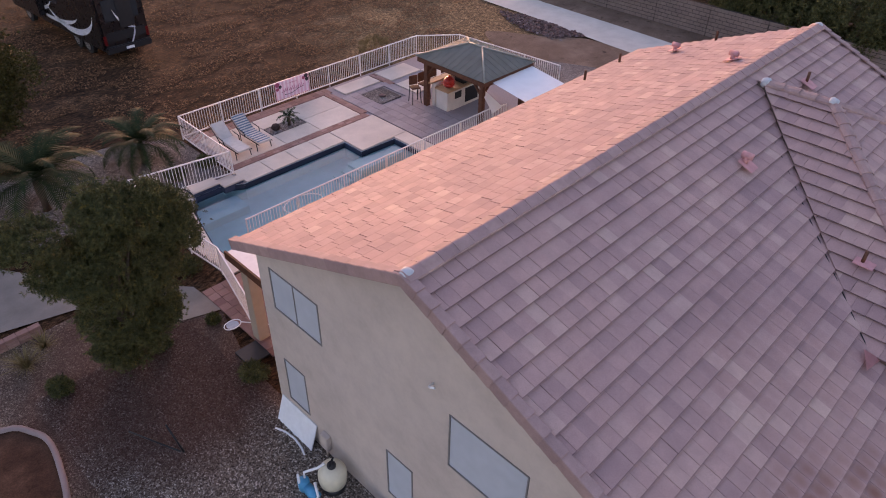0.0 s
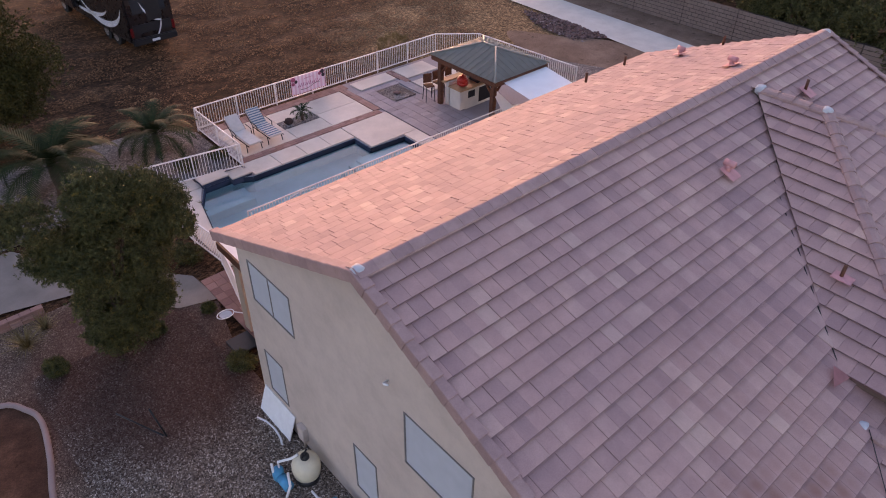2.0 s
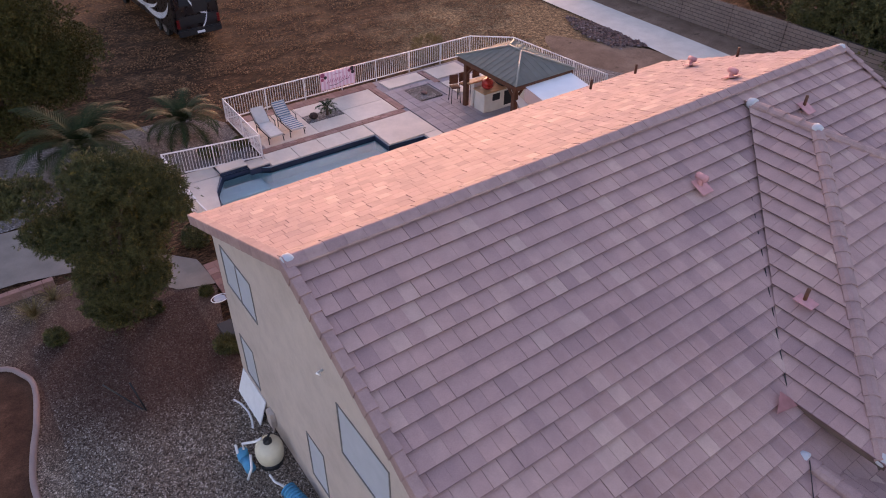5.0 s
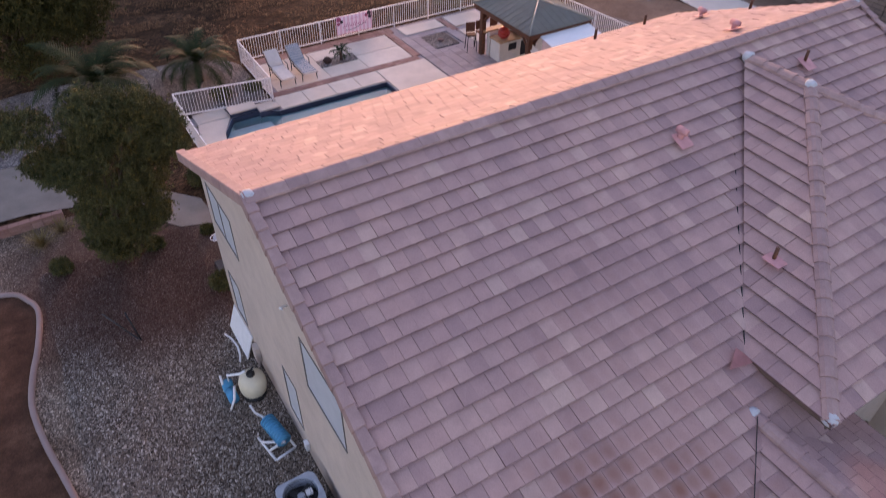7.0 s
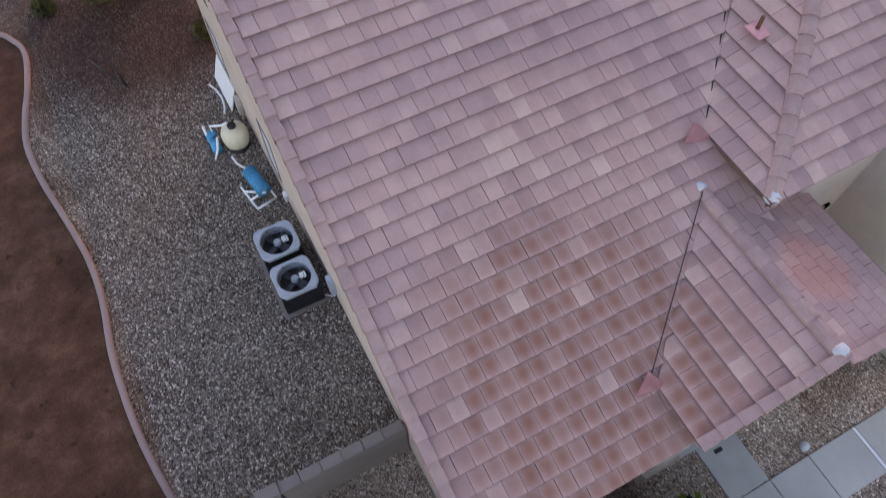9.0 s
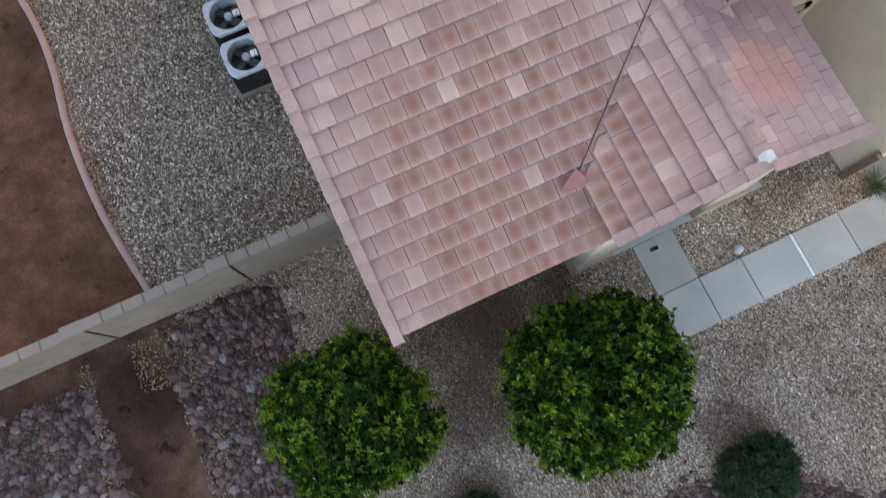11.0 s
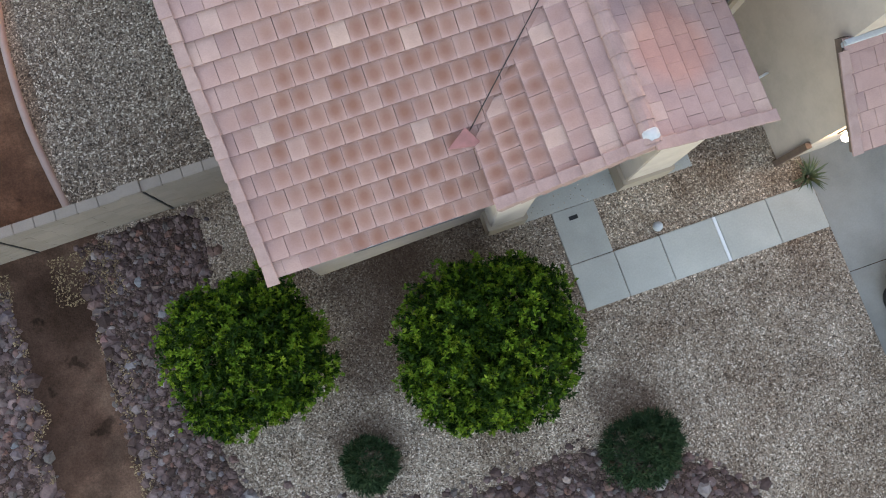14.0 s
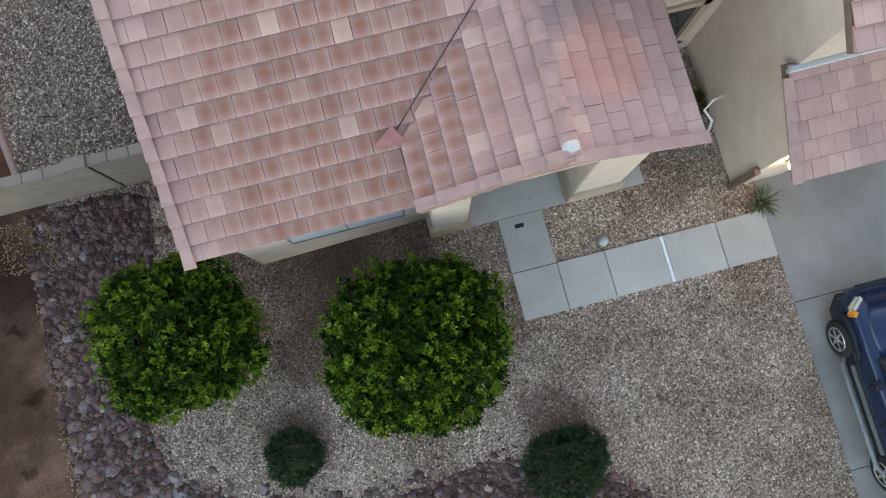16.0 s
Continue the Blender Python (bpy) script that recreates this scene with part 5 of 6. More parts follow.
tree("bare_shrub", "grey twiggy shrub behind the pool fence", (22.3, 25.7, 0), [(0, 0, 0.5, 0.75, 0.7, 0.6)], 500, 8, 0.25, 0.012, GRASS_DRY, 31, 0.02, 0.6, "bush")
for k, (x, y, r, m_) in enumerate(((6.25, 12.0, 0.32, LEAF_DARK), (2.6, 14.9, 0.26, LEAF_DARK), (5.1, 14.6, 0.22, LEAF_DARK), (6.6, 14.5, 0.14, LEAF_DARK), (7.2, 17.1, 0.4, LEAF_DARK), (10.9, 22.3, 0.3, LEAF_DARK), (9.6, 22.2, 0.35, LEAF_DARK), (15.2, -1.7, 0.25, LEAF_DARK))):
    tree("low_shrub", "low dark shrub growing in the gravel", (x, y, 0), lumpy([(0, 0, r * 0.5, r * 0.85, r, r * 0.6), (r * 0.5, -r * 0.4, r * 0.4, r * 0.6, r * 0.5, r * 0.5)], 4, k), 300, 9, 0.13, 0.022, m_, 40 + k, 0.015, 1.1, "shrub")


def blades(name, label, at, n, length, width, material, seed, up=0.9, category="plant"):
    """A tuft of arching blades."""
    rng = random.Random(seed)
    v, f = [], []
    for _ in range(n):
        w, lean = rng.uniform(0, 2 * math.pi), rng.uniform(0.15, 1.1)
        d = Vector((math.cos(w), math.sin(w), 0))
        s = Vector((-d.y, d.x, 0))
        L, prev = length * rng.uniform(0.6, 1.1), None
        p = d * 0.04
        for k in range(5):
            t = k / 4
            wd = width * (1 - t) ** 0.7 + 0.001
            i = len(v)
            v += [p + s * wd / 2, p - s * wd / 2]
            if prev is not None:
                f.append((prev, prev + 1, i + 1, i))
            prev = i
            a = lean + t * 0.7
            p = p + (d * math.sin(a) + Vector((0, 0, 1)) * math.cos(a) * up) * L / 4
    e = thing(name, label, category, at)
    pydata("leaves", v, f, material, e)
    return e


blades("agave", "spiky grey-green agave beside the walkway", (16.0, -3.95, 0), 70, 0.42, 0.045, LEAF_AGAVE, 1)
blades("grass_tuft", "dry feathery grass tuft on the gravel", (2.3, 16.3, 0), 160, 0.75, 0.02, GRASS_DRY, 2, 1.0)
blades("grass_tuft", "dry feathery grass tuft on the gravel", (2.9, 16.75, 0), 100, 0.5, 0.02, GRASS_DRY, 3, 1.0)


def palm(at, trunk_h, fronds, length, seed, label):
    e = thing("palm", label, "palm", at)
    rng = random.Random(seed)
    bar("trunk", [(0, 0, -0.05), (0.01, 0, trunk_h * 0.5), (0, 0.01, trunk_h)], 0.16 * min(1, length), BARK, e, "", 10, False, 0.13 * min(1, length))
    v, f = [], []
    for k in range(fronds):
        w = k * 2.399 + rng.uniform(-0.2, 0.2)
        d = Vector((math.cos(w), math.sin(w), 0))
        s = Vector((-d.y, d.x, 0))
        lift = 1.45 - 1.15 * k / fronds
        L = length * rng.uniform(0.85, 1.1)
        p = Vector((0, 0, trunk_h)) + d * 0.08
        a = lift
        n = 34
        for j in range(n):
            t = j / n
            q = p + (d * math.cos(a) + Vector((0, 0, 1)) * math.sin(a)) * L / n
            i = len(v)
            r = 0.016 * (1 - t) + 0.004
            v += [p + s * r, p - s * r, q - s * r * 0.9, q + s * r * 0.9]
            f.append((i, i + 1, i + 2, i + 3))
            if j > 1:
                ll = L * 0.21 * math.sin(math.pi * min(1, 0.15 + t * 0.9)) + 0.03
                for sg in (-1, 1):
                    for hh in (0.0,):
                        b = p.lerp(q, hh)
                        tip = b + s * sg * ll * 0.8 + (q - p).normalized() * ll * 0.55 + Vector((0, 0, -0.12 * ll + rng.uniform(-0.05, 0.05) * ll))
                        wd = (q - p) * 0.95
                        i = len(v)
                        v += [b, b + wd, tip + wd * 0.18, tip]
                        f.append((i, i + 1, i + 2, i + 3))
            p = q
            a -= (0.8 + 0.6 * t) * (1.0 + 0.35 * (k / fronds)) * 1.75 / n
    pydata("fronds", v, f, LEAF_PALM, e)
    return e


palm((5.5, 23.3, 0), 1.2, 27, 2.7, 3, "large feathery date palm in the gravel bed")
palm((9.35, 24.0, 0), 0.8, 24, 2.0, 4, "feathery date palm in the gravel bed")
palm((15.0, 22.72, 0.05), 0.4, 16, 0.5, 5, "small young palm in a deck planter")

# ---- pool and deck ----
deck = thing("pool_deck", "cream concrete pool deck with paver bands", "deck", kind="structure")
sheet("deck_base", [(8.0, 15.9), (20.9, 15.9), (24.9, 16.9), (26.3, 19.0), (26.2, 23.2), (24.3, 24.65), (11.35, 24.65), (11.3, 21.0), (7.9, 21.6)], PAVER_GREY, 0.0, "pavers under the pool deck", 0.0, [POOL], deck, "", "")


def slab(x0, x1, y0, y1, mt=DECK, z=0.05, nm="slab", parent=None):
    return boxed(nm, (x0 + 0.006, x1 - 0.006, y0 + 0.006, y1 - 0.006, -0.02, z), mt, parent or deck, "", 0.012)


for x0 in (11.3, 12.45, 13.6, 14.7):
    slab(x0, {11.3: 12.45, 12.45: 13.6, 13.6: 14.7, 14.7: 15.8}[x0], 20.12, 21.12)
slab(15.82, 18.15, 19.02, 21.12)
slab(17.45, 18.15, 16.95, 19.02)
for x0, x1, y0, y1 in ((11.65, 14.0, 21.5, 22.45), (14.0, 15.7, 21.5, 22.45), (15.7, 17.8, 21.5, 22.75), (15.7, 17.8, 22.75, 24.05), (11.65, 14.0, 22.45, 24.05), (14.0, 15.7, 23.15, 24.05), (18.6, 20.7, 23.5, 24.4), (21.1, 23.0, 23.2, 24.4), (21.0, 22.9, 21.4, 22.8), (23.0, 25.0, 21.4, 23.2), (8.2, 9.4, 20.6, 21.4), (9.4, 11.2, 20.62, 21.0), (8.0, 18.2, 15.9, 16.93)):
    slab(x0, x1, y0, y1)
sheet("deck_edge", [(7.95, 16.9), (8.42, 16.9), (8.42, 17.6), (8.9, 19.6), (9.4, 20.55), (8.2, 20.6), (7.9, 19.0)], DECK, 0.05, "cream deck beside the pool", 0.0, (), deck, "", "")
# raised bond beam with tiled face
for x0, x1, y0, y1, h in ((9.4, 10.45, 20.5, 20.62, 0.17), (10.45, 11.25, 20.25, 20.62, 0.1), (9.4, 10.45, 20.62, 21.0, 0.17)):
    boxed("coping", (x0, x1, y0 - 0.04, y1, h, h + 0.06), DECK, deck, "cream coping", 0.012)
    boxed("raised_wall", (x0 + 0.02, x1 - 0.01, y0, y1 - 0.02, -0.2, h), POOL_TILE, deck, "dark tiled raised wall", 0.0)
# deck planter and fire pit bed
for nm, (x0, x1, y0, y1) in (("planter_bed", (14.02, 15.68, 22.47, 23.13)), ("fire_bed", (19.05, 20.3, 21.65, 22.95))):
    boxed(nm, (x0, x1, y0, y1, 0.0, 0.056), GRAVEL_DARK, deck, "dark gravel bed in the deck", 0.0)
tagged(part("boulder", lathe(bmesh.new(), [(0.12, 0), (0.2, 0.08), (0.15, 0.2), (0.04, 0.25)], 9, pose(14.4, 22.8, 0.05)), ROCK), "small grey boulder in the deck planter", "boulder")
tagged(part("fire_bowl", lathe(bmesh.new(), [(0.12, 0), (0.16, 0.06), (0.1, 0.1)], 12, pose(19.65, 22.2, 0.05)), ROCK), "small round stone in the fire bed", "stone")
PV = bpy.data.meshes.new("paver")
bm = box(bmesh.new(), 0.003, 0.297, 0.003, 0.297, 0.0, 0.05, 0.005)
bm.to_mesh(PV)
bm.free()
PV.materials.append(PAVER_GREY)
PVR = PV.copy()
PVR.materials.clear()
PVR.materials.append(PAVER_RED)


def pave(mesh, x0, x1, y0, y1, sx, sy, parent, skip=lambda x, y: False, z=0.0):
    for i in range(round((x1 - x0) / sx)):
        for j in range(round((y1 - y0) / sy)):
            x, y = x0 + i * sx, y0 + j * sy
            if not skip(x + sx / 2, y + sy / 2):
                o = new("paver", mesh)
                o.parent = parent
                o.matrix_basis = pose(x, y, z + random.uniform(-0.003, 0.003)) @ Matrix.Diagonal((sx / 0.3, sy / 0.3, 1, 1))


bed = lambda x, y: 19.0 < x < 20.35 and 21.6 < y < 23.0
pave(PV, 18.2, 20.9, 17.0, 23.3, 0.45, 0.3, deck, bed)
pave(PVR, 11.4, 18.0, 21.15, 21.49, 0.3, 0.17, deck)
pave(PVR, 11.4, 18.3, 24.08, 24.6, 0.3, 0.26, deck)
pave(PVR, 17.83, 18.17, 21.5, 24.1, 0.17, 0.3, deck)
pave(PVR, 20.75, 21.05, 22.9, 24.5, 0.15, 0.3, deck)
patio = thing("patio_paving", "red-brown paver patio behind the house", "paving", kind="structure")
pave(PVR, 7.0, 9.4, 12.2, 15.8, 0.3, 0.3, patio, z=-0.01)

# basin
basin = thing("swimming_pool", "blue plastered swimming pool with still water", "swimming pool", kind="structure")
bm = bmesh.new()
lowz = -1.15
ring_t = [bm.verts.new((x, y, 0.03)) for x, y in POOL]
ring_b = [bm.verts.new((x, y, lowz)) for x, y in POOL]
bm.faces.new(ring_b)
for i in range(len(POOL)):
    bm.faces.new((ring_t[i - 1], ring_t[i], ring_b[i], ring_b[i - 1]))
part("basin", bm, PLASTER, basin)
for a, b in zip(POOL, POOL[1:] + POOL[:1]):
    d = Vector((b[0] - a[0], b[1] - a[1], 0))
    L, ang = d.length, math.degrees(math.atan2(d.y, d.x))
    boxed("waterline_tile", (0.0, L, 0.0, 0.03, -0.28, 0.02), POOL_TILE, basin, "dark waterline tile", 0.0, pose(a[0], a[1], 0, 0, 0, ang) @ pose(0, -0.032, 0))
bm = bmesh.new()
bm.faces.new([bm.verts.new((x, y, -0.12)) for x, y in reversed(POOL)])
bmesh.ops.recalc_face_normals(bm, faces=bm.faces[:])
if bm.faces[:][0].normal.z < 0:
    bmesh.ops.reverse_faces(bm, faces=bm.faces[:])
w_ = part("water", bm, WATER, basin, "clear blue water")
w_.visible_shadow = False
for k in range(3):
    boxed("pool_step", (15.0 - 0.35 * k, 17.38, 18.2, 19.0 - 0.0 * k, lowz, -0.3 - 0.25 * k), PLASTER, basin, "pale submerged step", 0.02)
boxed("pool_bench", (8.95, 10.8, 19.3, 20.2, lowz, -0.55), PLASTER, basin, "pale submerged bench", 0.02)
tagged(bar("pool_hose", [(12.05 + 0.75 * math.cos(2 * math.pi * k / 28), 17.75 + 0.5 * math.sin(2 * math.pi * k / 28), -0.1) for k in range(28)], 0.02, WHITE_PLASTIC, None, "", 6, True), "looped white hose floating in the pool", "hose")

# fences
PICK = bpy.data.meshes.new("picket")
bm = box(bmesh.new(), -0.008, 0.008, -0.008, 0.008, 0.12, 0.97)
bm.to_mesh(PICK)
bm.free()
PICK.materials.append(WHITE_METAL)


def fence(pts, label, pitch=0.11):
    e = thing("pool_fence", label, "fence", (pts[0][0], pts[0][1], 0), 0, "white fences round the pool")
    o0 = Vector((pts[0][0], pts[0][1], 0))
    for a, b in zip(pts, pts[1:]):
        A, B = Vector((*a, 0)) - o0, Vector((*b, 0)) - o0
        L = (B - A).length
        ang = math.degrees(math.atan2((B - A).y, (B - A).x))
        m = pose(A.x, A.y, 0, 0, 0, ang)
        for z in (1.0, 0.12):
            boxed("rail", (0, L, -0.02, 0.02, z - 0.022, z + 0.022), WHITE_METAL, e, "", 0.004, m)
        n = max(1, round(L / 1.9))
        for i in range(n + 1):
            boxed("post", (L * i / n - 0.02, L * i / n + 0.02, -0.02, 0.02, -0.02, 1.03), WHITE_METAL, e, "", 0.004, m)
        k = int(L / pitch)
        for i in range(1, k):
            p = new("picket", PICK)
            p.parent = e
            p.matrix_basis = m @ pose(L * i / k, 0, 0)


fence([(11.3, 24.7), (24.2, 24.75), (25.9, 23.4), (26.4, 17.5)], "long white metal picket fence behind the pool deck")
fence([(11.3, 24.7), (11.25, 20.9)], "white metal picket fence beside the palm bed")
fence([(11.25, 20.9), (7.75, 21.5), (7.75, 17.7), (7.9, 16.15), (7.15, 13.0)], "white metal picket fence round the pool's end")
fence([(9.3, 16.8), (20.9, 16.75), (21.5, 16.55)], "white metal picket fence between pool and patio")
bn = thing("banner", "pink birthday banner with dark flowers tied to the fence", "banner", (15.35, 24.0, 0))
bn.matrix_basis = pose(15.75, 24.67, 0)
boxed("sheet", (0.0, 1.75, -0.012, -0.004, 0.22, 1.04), BANNER, bn, "pink vinyl sheet", 0.0)
for k in range(9):
    boxed("stripe", (0.06 + 0.19 * k, 0.15 + 0.19 * k, -0.016, -0.0125, 0.23, 1.03), BANNER_PALE, bn, "", 0.0)
for k, (x, z, r) in enumerate(((0.12, 0.92, 0.11), (0.25, 0.8, 0.08), (0.1, 0.72, 0.08), (1.62, 0.95, 0.1), (1.48, 0.88, 0.08), (1.65, 0.78, 0.09))):
    part("flower", lathe(bmesh.new(), [(r, 0), (r, 0.003)], 12, pose(x, -0.0165, z, 90)), BANNER_BLACK if k % 2 else BANNER_DARK, bn)
for z, x0, x1, n, h in ((0.84, 0.65, 1.15, 7, 0.05), (0.52, 0.32, 1.5, 10, 0.17)):
    for k in range(n):
        x = x0 + (x1 - x0) * k / n
        bar("lettering_bar", [(x, -0.019, z), (x + (x1 - x0) / n * 0.8, -0.019, z + h * (1.0 if k % 3 else 0.7))], 0.016 if h > 0.1 else 0.009, BANNER_ROSE, bn, "rose printed bar", 5)
bar("printed_swash", [(0.45 + 0.1 * k, -0.019, 0.40 - 0.05 * math.sin(k * 0.55) + 0.008 * k) for k in range(11)], 0.011, BANNER_BLACK, bn, "dark printed swash", 5)


# loungers
def lounger(at, striped, label):
    e = thing("sun_lounger", label, "lounger", at, 0, "loungers by the pool")
    for x in (-0.3, 0.3):
        bar("side_rail", [(x, -0.95, 0.32), (x, 0.35, 0.32), (x, 0.95, 0.78)], 0.018, BLACK, e, "dark metal side rail")
        for y in (-0.75, 0.4):
            bar("leg", [(x, y, 0.32), (x * 1.05, y - 0.05, 0.0)], 0.018, BLACK, e)
        bar("armrest", [(x * 1.1, -0.05, 0.32), (x * 1.15, -0.0, 0.52), (x * 1.15, 0.45, 0.55)], 0.018, BLACK, e)
    tilt = math.degrees(math.atan2(0.46, 0.6))
    boxed("cushion", (-0.28, 0.28, -0.95, 0.35, 0.335, 0.40), CUSHION, e, "", 0.025)
    boxed("back_cushion", (-0.28, 0.28, 0.0, 0.78, 0.0, 0.07), CUSHION, e, "", 0.025, pose(0, 0.35, 0.335, tilt))
    for k in range(7):
        if striped:
            boxed("stripe", (-0.282, 0.282, -0.85 + 0.17 * k, -0.77 + 0.17 * k, 0.398, 0.405), CUSHION_BLUE, e, "", 0.0)
            boxed("stripe", (-0.282, 0.282, 0.05 + 0.105 * k, 0.10 + 0.105 * k, 0.066, 0.074), CUSHION_BLUE, e, "", 0.0, pose(0, 0.35, 0.335, tilt))
    return e


lounger((12.2, 22.5, 0.05), False, "sun lounger with pale grey cushions on the deck")
lounger((13.15, 22.55, 0.05), True, "sun lounger with blue striped cushions on the deck")

# ---- pavilion ----
pav = thing("pavilion", "timber pavilion with a green metal hip roof", "pavilion", (20.2, 16.7, 0))
PWX, PWY, PH, PA = 3.2, 3.9, 2.25, 0.36
c0 = PWX / 2
rz_ = PH + PA * c0
corners = [(0, 0, PH), (PWX, 0, PH), (PWX, PWY, PH), (0, PWY, PH)]
r0, r1 = (c0, c0, rz_), (c0, PWY - c0, rz_)
for pts in ([corners[3], corners[0], r0, r1], [corners[1], corners[2], r1, r0], [corners[0], corners[1], r0], [corners[2], corners[3], r1]):
    bm = bmesh.new()
    f_ = bm.faces.new([bm.verts.new(p) for p in pts])
    bmesh.ops.solidify(bm, geom=[f_], thickness=0.05)
    sl = part("roof", bm, GREEN_METAL, pav, "green standing-seam roof panel")
    a, b, top = Vector(pts[0]), Vector(pts[1]), Vector(pts[2])
    d = (b - a).normalized()
    run = Vector((-d.y, d.x, 0)) * c0 + Vector((0, 0, PA * c0))
    L = (b - a).length
    k = 1
    while k * 0.3 < L:
        s = k * 0.3
        reach = min(1.0, s / c0, (L - s) / c0)
        p0 = a + d * s + Vector((0, 0, 0.012))
        bar("seam", [p0, p0 + run * reach], 0.012, GREEN_METAL, sl, "", 4)
        k += 1
for pts in ([corners[0], r0], [corners[1], r0], [corners[2], r1], [corners[3], r1], [r0, r1]):
    bar("hip_cap", [Vector(p) + Vector((0, 0, 0.02)) for p in pts], 0.04, GREEN_METAL, pav, "", 6)
for x0, x1, y0, y1 in ((0.05, PWX - 0.05, 0.05, 0.15), (0.05, PWX - 0.05, PWY - 0.15, PWY - 0.05), (0.05, 0.15, 0.15, PWY - 0.15), (PWX - 0.15, PWX - 0.05, 0.15, PWY - 0.15)):
    boxed("beam", (x0, x1, y0, y1, PH - 0.24, PH - 0.055), WOOD, pav, "dark stained beam", 0.01)
for x, y in ((0.3, 0.35), (PWX - 0.3, 0.35), (0.3, PWY - 0.4), (PWX - 0.3, PWY - 0.4)):
    boxed("post", (x - 0.1, x + 0.1, y - 0.1, y + 0.1, 0.0, PH - 0.24), WOOD, pav, "dark stained post", 0.012)
    sx, sy = (1 if x < 1 else -1), (1 if y < 1 else -1)
    bar("brace", [(x, y, 1.45), (x + sx * 0.55, y, PH - 0.22)], 0.055, WOOD, pav, "", 6)
    bar("brace", [(x, y, 1.45), (x, y + sy * 0.55, PH - 0.22)], 0.055, WOOD, pav, "", 6)
counter = thing("outdoor_counter", "cream stucco outdoor kitchen counter with stone top", "counter", (20.65, 19.1, 0))
boxed("base", (0.0, 2.3, 0.0, 0.7, 0.0, 0.9), STUCCO_WHITE, counter, "", 0.02)
boxed("worktop", (-0.05, 2.35, -0.05, 0.75, 0.9, 0.96), WOOD_LIGHT, counter, "brown stone top", 0.015)
boxed("appliance", (1.1, 1.9, -0.02, 0.0, 0.15, 0.8), BLACK, counter, "black appliance door", 0.0)
boxed("niche", (0.45, 0.85, -0.015, 0.0, 0.5, 0.8), BLACK, counter, "dark niche", 0.0)
boxed("bar_top", (-0.2, 2.4, 0.85, 1.2, 1.08, 1.14), WOOD_LIGHT, counter, "raised light timber bar", 0.012)
boxed("bar_wall", (0.0, 2.3, 0.75, 0.95, 0.0, 1.08), STUCCO_WHITE, counter, "", 0.0)
kam = thing("kamado_grill", "red enamel kamado grill on the counter", "grill", (21.05, 19.42, 0.96))
part("bowl", lathe(bmesh.new(), [(0.12, 0.0), (0.24, 0.1), (0.26, 0.2)], 20), RED_ENAMEL, kam, "", True)
part("lid", lathe(bmesh.new(), [(0.26, 0.21), (0.23, 0.36), (0.12, 0.46), (0.05, 0.47), (0.05, 0.53), (0.02, 0.54)], 20), RED_ENAMEL, kam, "", True)
gr = thing("barbecue", "black covered barbecue on the counter", "barbecue", (22.1, 19.45, 0.96))
boxed("hood", (-0.4, 0.4, -0.28, 0.28, 0.0, 0.3), BLACK, gr, "", 0.05)
for k, x in enumerate((20.3, 20.85, 21.6, 22.3)):
    st = thing("bar_stool", "dark bar stool with high back", "stool", (x, 20.75, 0.03), 180 if k else 160, "stools at the bar")
    boxed("seat", (-0.2, 0.2, -0.2, 0.2, 0.7, 0.75), WOOD, st, "", 0.015)
    boxed("backrest", (-0.2, 0.2, -0.2, -0.16, 0.78, 1.2), WOOD, st, "", 0.012)
    for sx in (-0.17, 0.17):
        for sy in (-0.17, 0.17):
            bar("leg", [(sx, sy, 0.7), (sx * 1.25, sy * 1.25, 0)], 0.018, BLACK, st, "", 6)
tb = thing("low_table", "dark outdoor table under the shade sail", "table", (22.2, 16.0, 0.0))
boxed("tabletop", (-0.7, 0.7, -0.4, 0.4, 0.7, 0.75), WOOD, tb, "", 0.015)
for sx in (-0.6, 0.6):
    for sy in (-0.32, 0.32):
        boxed("leg", (sx - 0.04, sx + 0.04, sy - 0.04, sy + 0.04, 0.0, 0.7), WOOD, tb, "", 0.006)


def sail(name, pts, label, sag):
    n = 8
    a, b, c, d = (Vector(p) for p in pts)
    v, f = [], []
    for i in range(n + 1):
        for j in range(n + 1):
            s, t = i / n, j / n
            p = (a * (1 - s) + b * s) * (1 - t) + (d * (1 - s) + c * s) * t
            p.z -= sag * 16 * s * (1 - s) * t * (1 - t)
            v.append(p)
    v += [p - Vector((0, 0, 0.006)) for p in v]
    k = (n + 1) ** 2
    for i in range(n):
        for j in range(n):
            q = (i * (n + 1) + j, (i + 1) * (n + 1) + j, (i + 1) * (n + 1) + j + 1, i * (n + 1) + j + 1)
            f += [q, tuple(k + x for x in reversed(q))]
    return tagged(pydata(name, v, f, FABRIC_WHITE, None, "", True), label, "shade sail")


sail("shade_sail", [(20.75, 16.75, 2.1), (23.2, 16.72, 2.12), (22.9, 14.6, 2.0), (20.5, 14.55, 1.95)], "taut white shade sail beside the pavilion", 0.06)
sail("shade_sail", [(20.3, 17.2, 2.1), (20.3, 17.25, 2.1), (21.3, 16.6, 0.95), (20.75, 16.65, 0.8)], "narrow white shade sail hanging from the pavilion", 0.02)
for x, y in ((22.95, 14.55), (20.45, 14.5)):
    tagged(bar("sail_post", [(x, y, 0), (x, y, 2.1)], 0.04, WHITE_METAL), "white metal post for the shade sail", "post")

